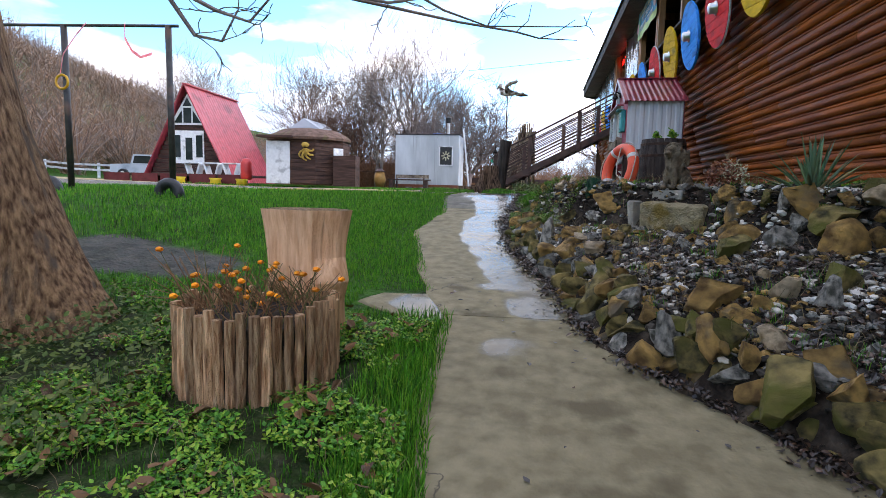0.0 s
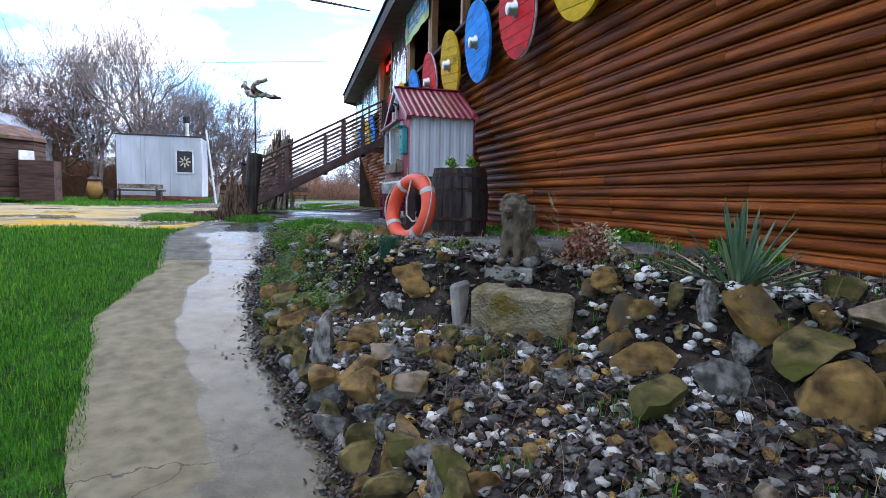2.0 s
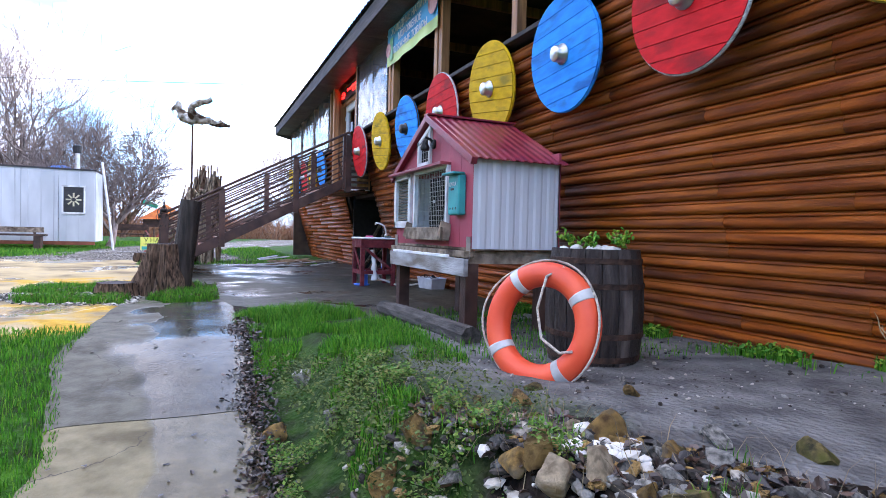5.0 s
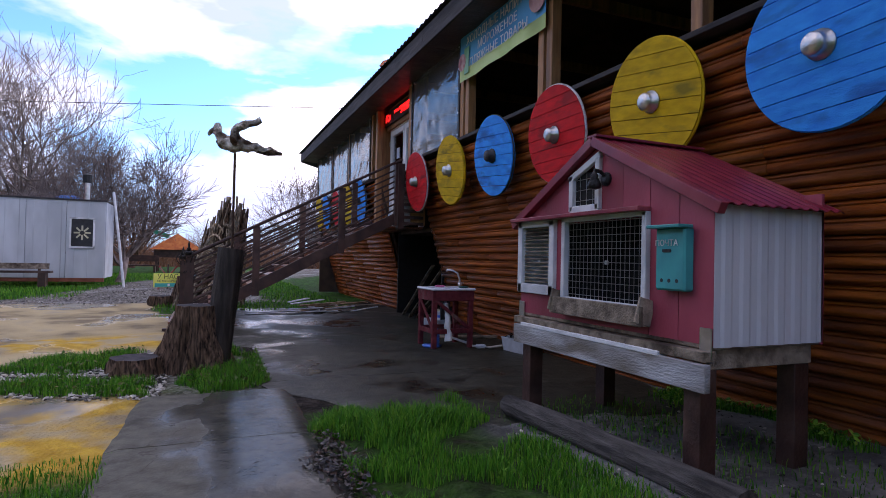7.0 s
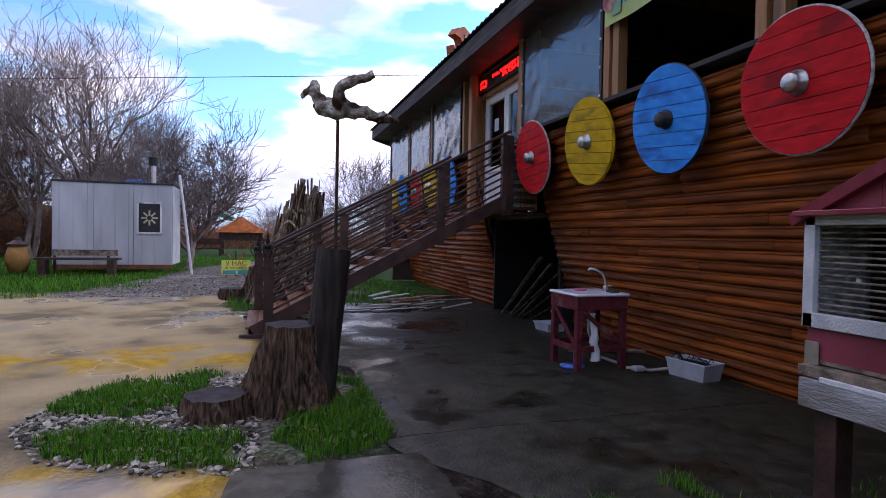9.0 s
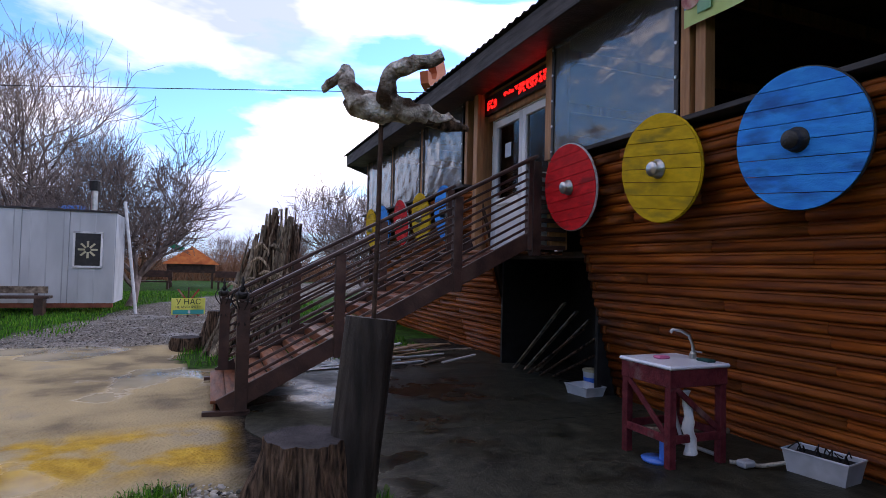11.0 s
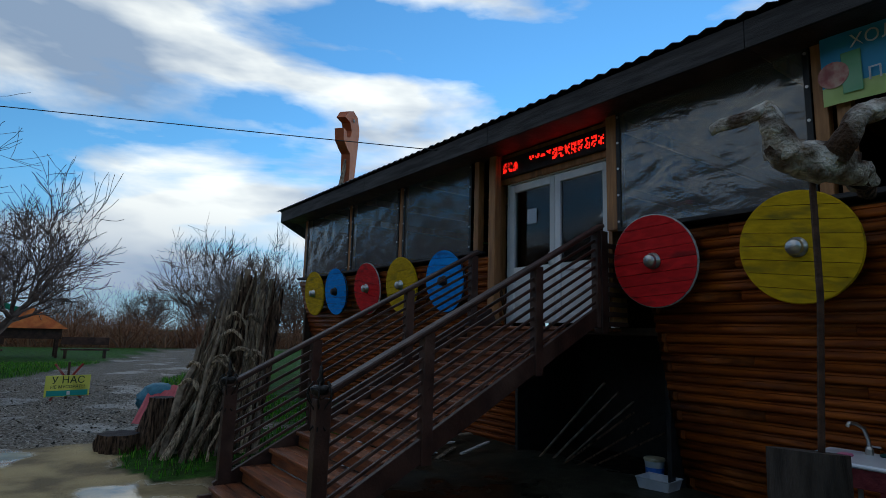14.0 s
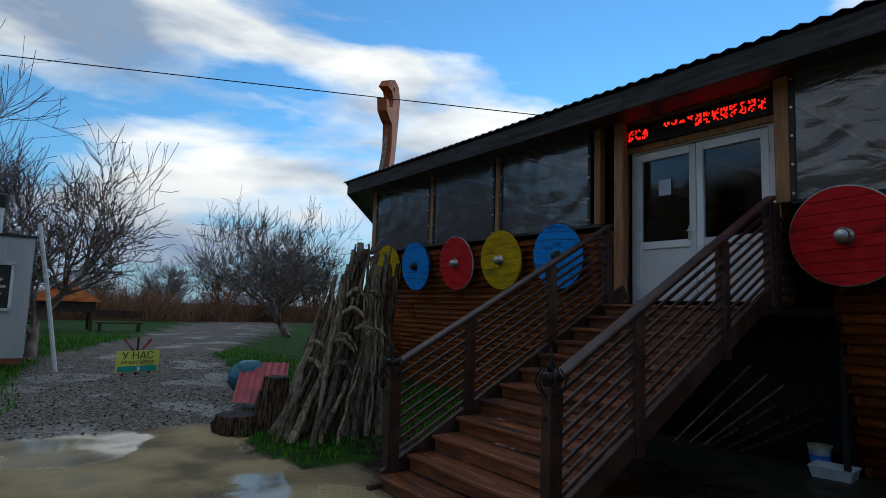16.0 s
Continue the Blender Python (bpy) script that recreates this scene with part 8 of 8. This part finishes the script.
def island_mat(name, stops, rough=0.8, spec=0.3, thin=0.0):
    """Leaf or blade tones that change from piece to piece."""
    m = bpy.data.materials.new(name)
    m.use_nodes = True
    n, l = m.node_tree.nodes, m.node_tree.links
    b = n["Principled BSDF"]
    g = n.new("ShaderNodeNewGeometry")
    r = n.new("ShaderNodeValToRGB")
    e = r.color_ramp.elements
    e[0].position, e[0].color = 0.0, (*stops[0], 1)
    e[1].position, e[1].color = 1.0, (*stops[-1], 1)
    for i, c in enumerate(stops[1:-1]):
        q = e.new((i + 1) / (len(stops) - 1))
        q.color = (*c, 1)
    l.new(g.outputs["Random Per Island"], r.inputs["Fac"])
    l.new(r.outputs["Color"], b.inputs["Base Color"])
    b.inputs["Roughness"].default_value = rough
    b.inputs["Specular IOR Level"].default_value = spec
    if thin:
        tr, mx, out = n.new("ShaderNodeBsdfTranslucent"), n.new("ShaderNodeMixShader"), n["Material Output"]
        mx.inputs["Fac"].default_value = thin
        l.new(r.outputs["Color"], tr.inputs["Color"])
        l.new(b.outputs["BSDF"], mx.inputs[1])
        l.new(tr.outputs["BSDF"], mx.inputs[2])
        l.new(mx.outputs["Shader"], out.inputs["Surface"])
    return m


def stuff(name, V, F, mat, label, category):
    me = bpy.data.meshes.new(name)
    me.from_pydata(V, [], F)
    me.materials.append(mat)
    return tagged(new(name, me), label, category, kind="stuff")


def thicket(name, n, spot, h, fan, mat, label, seed, per=26, width=0.035):
    """Far bushes: sheaves of thin tapering stems."""
    r = random.Random(seed)
    V, F = [], []
    for _ in range(n):
        x, y = spot(r)
        z = ground_z(x, y, False) - 0.1
        hh = r.uniform(*h)
        for k in range(per):
            a, f = r.uniform(0, 6.28), r.random() ** 0.6 * fan * 1.7 * hh
            bx, by = x + r.gauss(0, 0.25), y + r.gauss(0, 0.25)
            tx, ty = bx + f * math.cos(a), by + f * math.sin(a)
            tz = z + hh * r.uniform(0.45, 1.0) * (1 - 0.5 * (f / (fan * 1.7 * hh)) ** 2)
            w = width * r.uniform(0.6, 1.4)
            i = len(V)
            mx_, my_, mz_ = bx * 0.5 + tx * 0.5 + r.gauss(0, 0.1), by * 0.5 + ty * 0.5, z + (tz - z) * 0.6
            V += [(bx - w, by, z), (bx + w, by, z), (mx_ - w * 0.7, my_, mz_), (mx_ + w * 0.7, my_, mz_), (tx, ty, tz)]
            F += [(i, i + 1, i + 3, i + 2), (i + 2, i + 3, i + 4)]
            for q in range(3):
                j = len(V)
                t = r.uniform(0.3, 0.9)
                px, py, pz = bx + (tx - bx) * t, by + (ty - by) * t, z + (tz - z) * t
                V += [(px, py, pz - w), (px, py, pz + w), (px + r.gauss(0, 0.4), py + r.gauss(0, 0.4), pz + r.uniform(0.2, 0.8))]
                F += [(j, j + 1, j + 2)]
    return stuff(name, V, F, mat, label, category="woods")


M_WOODS = island_mat("rusty_bare_woods", [(0.13, 0.055, 0.03), (0.26, 0.115, 0.06), (0.36, 0.19, 0.11), (0.2, 0.14, 0.11)], 0.9)
M_HILL = island_mat("grey_brown_hill_woods", [(0.12, 0.075, 0.055), (0.24, 0.135, 0.085), (0.33, 0.2, 0.13), (0.27, 0.22, 0.19), (0.16, 0.12, 0.1)], 0.9)
thicket("far_woods", 620, lambda r: (r.uniform(-40, 26), r.uniform(66, 92)), (2.0, 5.4), 0.34, M_WOODS, "Rust-brown bare thicket beyond the field", 1, 30, 0.024)
thicket("near_thicket", 300, lambda r: (r.uniform(-24, -9), r.uniform(46, 58)), (2.6, 4.6), 0.34, M_WOODS, "Rust-brown bare thicket behind the cabins", 2, 30, 0.02)


def hill_spot(r):
    while True:
        x, y = r.uniform(-150, -34), r.uniform(10, 170)
        if -x - 0.18 * y > 27:
            return x, y


thicket("hill_woods", 2600, hill_spot, (3.5, 9.0), 0.42, M_HILL, "Bare brown woods covering the hillside", 3, 20, 0.05)
for x, y, s in ((-62, 52, 1.0), (-64, 54, 0.8), (-59, 49, 0.9)):
    fir = thing("fir_tree", Matrix.Translation((x, y, ground_z(x, y))), "Dark green conifer on the hillside", "tree", "conifers")
    rr = random.Random(int(-x))
    bm = bmesh.new()
    for k in range(520):
        f = rr.random()
        a, L = rr.uniform(0, 6.28), (1 - f) * 2.6 * s + 0.3
        z = (1.5 + 10.5 * f) * s
        p = Vector((0.2 * math.cos(a), 0.2 * math.sin(a), z))
        q = Vector((L * math.cos(a), L * math.sin(a), z - 0.25 * L))
        t = Vector((-math.sin(a), math.cos(a), 0)) * 0.35
        vs = [bm.verts.new(v) for v in (p, p.lerp(q, 0.6) + t, q, p.lerp(q, 0.6) - t)]
        bm.faces.new(vs)
    part("crown", bm, island_mat("fir_needles", [(0.015, 0.035, 0.015), (0.03, 0.06, 0.025)]) if x == -62 else bpy.data.materials["fir_needles"], fir)
    part("trunk", tube(bmesh.new(), [(0, 0, -0.3), (0, 0, 11 * s)], [0.25, 0.04], 8), M_BARK, fir)


# ---- plants ----
M_GRASS = island_mat("lawn_blades", [(0.014, 0.075, 0.005), (0.04, 0.19, 0.01), (0.075, 0.29, 0.016), (0.17, 0.33, 0.03)], 0.6, 0.3, 0.25)
M_CLOVER = island_mat("ground_cover_leaves", [(0.02, 0.1, 0.008), (0.06, 0.25, 0.014), (0.16, 0.36, 0.025), (0.3, 0.4, 0.04)], 0.55, 0.35, 0.2)
M_LITTER = island_mat("wet_leaf_litter", [(0.012, 0.009, 0.009), (0.025, 0.018, 0.016), (0.05, 0.032, 0.024), (0.1, 0.05, 0.03)], 0.4, 0.5)
M_OLIVE = island_mat("olive_weeds", [(0.03, 0.06, 0.012), (0.07, 0.11, 0.02), (0.12, 0.14, 0.035)], 0.7, 0.3, 0.15)
M_WEED = island_mat("verge_weed_leaves", [(0.03, 0.09, 0.012), (0.07, 0.18, 0.02), (0.13, 0.22, 0.03), (0.2, 0.18, 0.06)], 0.65, 0.3, 0.15)
M_STRAW = island_mat("straw", [(0.2, 0.14, 0.07), (0.34, 0.27, 0.16), (0.1, 0.06, 0.035)], 0.8)


def blades(name, n, spot, h, w, mat, label, seed, category="grass", lift=0.0, lean=0.45):
    r = random.Random(seed)
    V, F = [], []
    made = tries = 0
    while made < n and tries < n * 8:
        tries += 1
        s = spot(r)
        if s is None:
            continue
        x, y, k = s
        z = (s[3] if len(s) > 3 else ground_z(x, y)) + lift
        made += 1
        hh, ww, a = r.uniform(*h) * k, r.uniform(*w), r.uniform(0, 6.28)
        dx, dy = math.cos(a), math.sin(a)
        b = r.uniform(0.1, lean) * hh
        ca = r.uniform(0, 6.28)
        cx, cy = b * math.cos(ca), b * math.sin(ca)
        i = len(V)
        V += [(x - dx * ww, y - dy * ww, z - 0.01), (x + dx * ww, y + dy * ww, z - 0.01), (x + cx * 0.35 + dx * ww * 0.8, y + cy * 0.35 + dy * ww * 0.8, z + hh * 0.6), (x + cx * 0.35 - dx * ww * 0.8, y + cy * 0.35 - dy * ww * 0.8, z + hh * 0.6), (x + cx, y + cy, z + hh * r.uniform(0.8, 1.0))]
        F += [(i, i + 1, i + 2, i + 3), (i + 3, i + 2, i + 4)]
    return stuff(name, V, F, mat, label, category)


def leaves(name, n, spot, size, mat, label, seed, category="leaves", tilt=0.6, up=(0.0, 0.05), curl=0.2):
    r = random.Random(seed)
    V, F = [], []
    made = tries = 0
    while made < n and tries < n * 8:
        tries += 1
        s = spot(r)
        if s is None:
            continue
        x, y, z = s
        made += 1
        z += r.uniform(*up)
        L, a = r.uniform(*size), r.uniform(0, 6.28)
        d = Vector((math.cos(a), math.sin(a), r.gauss(0, tilt))).normalized()
        e = Vector((-math.sin(a), math.cos(a), r.gauss(0, tilt))).normalized()
        c = Vector((x, y, z))
        nrm = d.cross(e) * L * curl * r.uniform(-1, 1)
        i = len(V)
        V += [tuple(c - d * L), tuple(c - d * 0.2 * L + e * L * 0.62 + nrm), tuple(c + d * 0.5 * L + e * L * 0.42 + nrm), tuple(c + d * L), tuple(c + d * 0.5 * L - e * L * 0.42 + nrm), tuple(c - d * 0.2 * L - e * L * 0.62 + nrm)]
        F += [(i, i + 1, i + 2, i + 3), (i, i + 3, i + 4, i + 5)]
    return stuff(name, V, F, mat, label, category)


def bare_patch(x, y):
    return math.hypot((x + 4.0) / 1.1, (y - 5.2) / 0.55) < 1 or math.hypot((x + 3.4) / 0.8, (y - 3.3) / 0.8) < 1 or math.hypot((x - PLX) / 0.5, (y - PLY) / 0.5) < 1


def lawn(r):
    y = 2.0 + 10.3 * r.random() ** 1.25
    x = left_edge(y) + 0.07 - abs(r.gauss(0, 1)) * 2.6
    if x < -11 or bare_patch(x, y) or (4.32 < y < 4.95 and x > -1.5):
        return None
    if y < 4.0 and x < left_edge(y) - 0.45 and r.random() < 0.8:
        return None
    tuft = 0.75 + 0.55 * noise.noise((x * 1.1, y * 1.1, 4)) + (0.7 if x > left_edge(y) - 0.35 and y < 5 else 0.0)
    return x, y, max(0.4, tuft)


blades("lawn_grass", 62000, lawn, (0.045, 0.10), (0.0022, 0.004), M_GRASS, "Short lush green lawn grass", 1)


def lawn_far(r):
    x, y = -11.5 + 9.5 * r.random(), r.uniform(6, 12.1)
    return x, y, 1.0


blades("lawn_grass_beyond", 16000, lawn_far, (0.06, 0.11), (0.004, 0.007), M_GRASS, "Green lawn grass farther from the path", 2)


def verge(r):
    y = r.uniform(7.6, 12.9)
    f = sstep(7.6, 9.5, y)
    x = right_edge(y) + 0.12 + r.random() ** 1.5 * (0.5 + 0.9 * f)
    if noise.noise((x * 1.6, y * 1.6, 12)) < 0.22 - 0.32 * sstep(8.5, 11, y) or (11.9 < y and x < -0.05):
        return None
    return x, y, 0.8 + 0.5 * noise.noise((x * 3, y * 3, 1))


blades("verge_grass", 13000, verge, (0.06, 0.15), (0.0025, 0.0045), M_GRASS, "Long wet grass on the verge of the path", 3)
leaves("verge_weeds", 7000, lambda r: (lambda y: (right_edge(y) + 0.15 + r.random() * 1.2, y, ground_z(right_edge(y) + 0.6, y) + 0.02))(r.uniform(7.2, 9.6)), (0.006, 0.014), M_OLIVE, "Small-leaved weeds among the verge grass", 4, "weeds", up=(0, 0.1))


def isle_grass(r):
    x, y = r.uniform(-4.4, -0.45), r.uniform(13.5, 17.0)
    k = noise.noise((x * 1.7, y * 1.7, 77))
    if zones(x, y)[0] < 0.5 or x > -0.5 or k < -0.18 - 0.12 * (x + 1.6):
        return None
    return x, y, 0.8 + 0.6 * k


blades("island_grass", 12000, isle_grass, (0.06, 0.16), (0.003, 0.005), M_GRASS, "Rough grass round the old stump", 5)
leaves("island_weeds", 1200, lambda r: (lambda s: None if s is None else (s[0], s[1], ground_z(s[0], s[1]) + 0.03))(isle_grass(r)), (0.012, 0.03), M_OLIVE, "Broad-leaved weeds round the old stump", 6, "weeds", up=(0, 0.08))


def patch(cx, cy, rx, ry):
    def f(r):
        a, q = r.uniform(0, 6.28), math.sqrt(r.random())
        x, y = cx + rx * q * math.cos(a), cy + ry * q * math.sin(a)
        k = noise.noise((x * 2.6, y * 2.6, 41))
        return None if k < q * 0.8 - 0.75 else (x, y, 1.1 - 0.45 * q + 0.6 * k)
    return f


blades("yard_tuft", 4200, patch(0.15, 12.3, 0.6, 0.5), (0.08, 0.2), (0.003, 0.005), M_GRASS, "Tuft of green grass in the yard concrete", 7, lean=0.7)


def wall_foot(r):
    y = r.uniform(3.5, 12.4)
    x = hull_x(1.7) - 0.06 - abs(r.gauss(0, 0.16))
    if noise.noise((x * 2, y * 1.1, 31)) < 0.02:
        return None
    return x, y, 1.0


blades("wall_foot_grass", 5200, wall_foot, (0.04, 0.12), (0.003, 0.005), M_GRASS, "Thin grass along the foot of the wall", 8)
leaves("wall_foot_weeds", 1700, lambda r: (lambda s: None if s is None else (s[0], s[1], ground_z(s[0], s[1]) + 0.02))(wall_foot(r)), (0.012, 0.03), M_CLOVER, "Small weeds along the foot of the wall", 9, "weeds", up=(0, 0.08))
blades("hutch_grass", 2600, lambda r: (r.uniform(1.1, 2.7), r.uniform(8.8, 12.6), 0.9 if r.random() < 0.7 else 0.4) if noise.noise((r.random() * 9, r.random() * 9, 3)) > -0.2 else None, (0.03, 0.10), (0.003, 0.005), M_GRASS, "Sparse grass under the hutch and barrel", 10)


def drive_side(r):
    x, y = r.uniform(-9, 2.4), r.uniform(21.8, 46)
    g = zones(x, y)
    if g[0] < 0.6 or g[2] > 0.4:
        return None
    return x, y, 1.0


blades("drive_grass", 16000, drive_side, (0.06, 0.14), (0.007, 0.012), M_GRASS, "Green grass along the drive", 11)
blades("cabin_lawn", 14000, lambda r: (r.uniform(-18, -4.6), r.uniform(26.2, 46), 1.0), (0.06, 0.13), (0.009, 0.016), M_GRASS, "Green grass round the site cabin", 12)

# ground cover before the planter
def cover(r):
    y = 1.2 + 2.9 * r.random()
    x = left_edge(y) - 0.05 - 2.9 * r.random()
    if math.hypot(x - PLX, y - PLY) < 0.5 or noise.noise((x * 2.2, y * 2.2, 15)) < -0.04 or math.hypot((x + 3.5) / 0.7, (y - 3.4) / 0.6) < 1:
        return None
    return x, y, ground_z(x, y) + 0.03 + 0.03 * noise.noise((x * 4, y * 4, 2))


leaves("ground_cover", 20000, cover, (0.009, 0.021), M_CLOVER, "Dense bright green ground-cover leaves", 13, "ground cover", 0.45, (0, 0.06))
leaves("dry_leaves", 260, lambda r: (lambda c: None if c is None else (c[0], c[1], c[2] + 0.03))(cover(r)), (0.025, 0.055), island_mat("dry_brown_leaves", [(0.1, 0.05, 0.02), (0.2, 0.1, 0.04), (0.05, 0.03, 0.02)], 0.7), "Dry brown leaves on the ground cover", 14, "leaves", 0.5, (0, 0.04), 0.5)
leaves("tree_foot_weeds", 4200, lambda r: (lambda x, y: (x, y, ground_z(x, y) + 0.03))(r.uniform(-4.2, -2.0), r.uniform(1.8, 4.2)), (0.012, 0.03), M_OLIVE, "Dark olive weeds at the foot of the old tree", 15, "weeds", 0.6, (0, 0.16))
blades("straw_stems", 900, lambda r: (lambda c: None if c is None else (c[0], c[1], 1.0))(cover(r)), (0.06, 0.2), (0.0012, 0.002), M_STRAW, "Thin straw stems among the ground cover", 16, "straw", lean=1.4)


# wet leaf litter between path and rocks
def litter(r):
    y = r.uniform(2.0, 12.2)
    k = noise.noise((y * 2.2, 3, 8))
    x = right_edge(y) + r.gauss(0.1 - 0.05 * k, 0.07 + 0.05 * k)
    if r.random() < 0.3 - k * 0.7:
        return None
    return x, y, max(ground_z(x, y), path_z(y) + 0.04)


leaves("leaf_litter", 5200, litter, (0.009, 0.026), M_LITTER, "Dark wet leaf litter along the path edge", 17, "leaf litter", 0.5, (0, 0.03), 0.5)
leaves("path_leaves", 90, lambda r: (lambda y: (left_edge(y) + (right_edge(y) - left_edge(y)) * r.random() ** 0.5, y, path_z(y) + 0.042))(r.uniform(1.5, 13)), (0.01, 0.028), M_LITTER, "Scattered dark leaves on the wet path", 18, "leaves", 0.15, (0, 0.006), 0.3)


def bed_any(r):
    y = r.uniform(1.8, 8.4)
    x = right_edge(y) + r.uniform(0.3, 2.8)
    if x > 3.2 or silty(x, y):
        return None
    return x, y, ground_z(x, y) + 0.01


leaves("garden_litter", 8500, bed_any, (0.01, 0.035), M_LITTER, "Dark dead leaves over the rock garden soil", 19, "leaf litter", 0.5, (0, 0.03), 0.5)
blades("garden_straw", 1500, lambda r: (lambda c: None if c is None else (c[0], c[1], 1.0))(bed_any(r)), (0.05, 0.22), (0.001, 0.002), M_STRAW, "Dry stems and twigs among the rocks", 20, "straw", lean=1.5)
blades("garden_grass", 2200, lambda r: (lambda c: None if c is None or noise.noise((c[0] * 2.5, c[1] * 2.5, 50)) < 0.22 else (c[0], c[1], 1.0))(bed_any(r)), (0.04, 0.11), (0.0015, 0.003), M_GRASS, "Small grass tufts among the rocks", 21)
leaves("verge_cover", 9000, lambda r: (lambda y: (lambda x: (x, y, ground_z(x, y) + 0.03) if noise.noise((x * 3.5, y * 3.5, 77)) > 0.02 else None)(right_edge(y) + 0.12 + 0.75 * r.random()))(r.uniform(6.7, 9.3)), (0.006, 0.015), M_WEED, "Bright green leafy weeds on the verge of the path", 31, "weeds", 0.5, (0, 0.09))
blades("blue_tuft", 420, patch(0.62, 6.65, 0.1, 0.1), (0.1, 0.18), (0.002, 0.003), island_mat("blue_green_blades", [(0.02, 0.08, 0.05), (0.04, 0.12, 0.07)]), "Blue-green tuft among white pebbles", 22, lean=0.9)

# yucca
yuc = thing("yucca", Matrix.Translation((2.2, 4.93, 1.58)) @ Matrix.Scale(0.84, 4), "Spiky blue-green yucca with stiff sword leaves", "yucca")
M_YUCCA = surf("yucca_leaf", (0.045, 0.12, 0.055), (0.11, 0.21, 0.11), 3, 0.5, 0.1, c3=(0.2, 0.22, 0.1), vary=0.35)
M_YDRY = surf("dry_yucca_leaf", (0.3, 0.24, 0.14), (0.4, 0.34, 0.22), 5, 0.8, 0.1, vary=0.3)
ry_ = random.Random(4)
for k in range(78):
    a = k * 2.399
    el = radians(ry_.uniform(10, 85)) if k < 68 else radians(ry_.uniform(12, 30))
    L = ry_.uniform(0.45, 0.7)
    d = Vector((math.cos(a) * math.cos(el), math.sin(a) * math.cos(el), math.sin(el)))
    s = Vector((-math.sin(a), math.cos(a), 0))
    u = s.cross(d)
    bm = bmesh.new()
    rows_ = []
    for j in range(6):
        f = j / 5
        w = 0.021 * (0.7 + 0.9 * f) * (1 - f) ** 0.6 + 0.0008
        c = d * L * f - Vector((0, 0, 0.10 * f * f * math.cos(el)))
        rows_.append([bm.verts.new(c - s * w - u * w * 0.3), bm.verts.new(c + u * w * 0.35), bm.verts.new(c + s * w - u * w * 0.3)])
    for p, q in zip(rows_, rows_[1:]):
        bm.faces.new((p[0], p[1], q[1], q[0]))
        bm.faces.new((p[1], p[2], q[2], q[1]))
    ob = part("leaf", bm, M_YUCCA if k < 68 else M_YDRY, yuc)

# dead potted shrub with pale ivy
shr = thing("withered_shrub", Matrix.Translation((1.76, 5.74, 1.64)), "Withered reddish shrub overgrown with pale ivy", "shrub")
rs = random.Random(6)
for nm, n, rad, mat, cx, lab in (("dead_foliage", 1300, 0.15, island_mat("rust_leaves", [(0.1, 0.03, 0.018), (0.24, 0.085, 0.045), (0.34, 0.17, 0.1)]), 0.0, "dead rust-brown foliage"), ("ivy", 420, 0.15, island_mat("cream_ivy", [(0.4, 0.38, 0.24), (0.55, 0.52, 0.38), (0.2, 0.24, 0.1)]), 0.07, "cream-edged ivy leaves")):
    bm = bmesh.new()
    for k in range(n):
        v = Vector((rs.gauss(0, 1), rs.gauss(0, 1), rs.gauss(0, 1))).normalized() * rad * rs.uniform(0.55, 1.05)
        c = Vector((v.x + cx, v.y - cx * 0.4, v.z * 1.15 + 0.13))
        if c.z < 0.0:
            continue
        d = Vector((rs.gauss(0, 1), rs.gauss(0, 1), rs.gauss(0, 1))).normalized()
        e = d.orthogonal().normalized()
        L = rs.uniform(0.008, 0.018)
        bm.faces.new([bm.verts.new(p) for p in (c - d * L, c + e * L * 0.7, c + d * L, c - e * L * 0.7)])
    tagged(part(nm, bm, mat, shr, lab), kind="stuff")
part("twigs", tube(bmesh.new(), [(0, 0, -0.05), (0.01, 0, 0.1), (0, 0.01, 0.22)], [0.03, 0.025, 0.01], 7), M_STALK, shr)
# succulents in the barrel
for k, (dx, dy) in enumerate(((-0.05, 0.14), (0.06, -0.12), (0.12, -0.2), (-0.12, 0.0))):
    su = thing("succulent", Matrix.Translation((1.86 + dx, 9.06 + dy, 2.39)), "Small trailing green succulent in the barrel", "succulent", "barrel succulents")
    pts = [(0, 0, 0), (0.02, 0.04 * (-1) ** k, 0.06), (-0.02, 0.1 * (-1) ** k, 0.11), (-0.03, 0.17 * (-1) ** k, 0.12)]
    part("stem", tube(bmesh.new(), pts, [0.007, 0.006, 0.005, 0.003], 5), M_STALK, su)
    bm = bmesh.new()
    for j in range(52):
        c = Vector(pts[1]).lerp(Vector(pts[3]), rs.random()) + Vector((rs.gauss(0, 0.02), rs.gauss(0, 0.02), rs.gauss(0.01, 0.02)))
        bmesh.ops.create_icosphere(bm, subdivisions=1, radius=0.019, matrix=Matrix.Translation(c) @ pose(0, 0, 0, rs.uniform(0, 180), rs.uniform(0, 180), 0) @ Matrix.Diagonal((1, 0.6, 0.35, 1)))
    tagged(part("leaf_clump", bm, M_CLOVER, su), kind="stuff")
# bare weed by the wall
wd = thing("bare_weed", Matrix.Translation((2.3, 7.3, 1.68)), "Thin leafless weed stem in the bare soil", "weed")
st = []
branch(st, Vector((0, 0, 0)), Vector((0.1, -0.1, 1)), 0.28, 0.006, 1, rs, 0.5, 0.0, (2, 3), (6, 4, 4, 3))
bm = bmesh.new()
for pts, rad, sg, dp in st:
    tube(bm, pts, [max(q, 0.0015) for q in rad], 3, cap=False)
part("stem", bm, M_STRAW, wd)

# ---- boards of the hull, piece by piece ----
clad(wall, 2.0, 18.12, 1.42, 4.66)
clad(wall, 20.9, HULL_Y1, 1.42, 4.66)
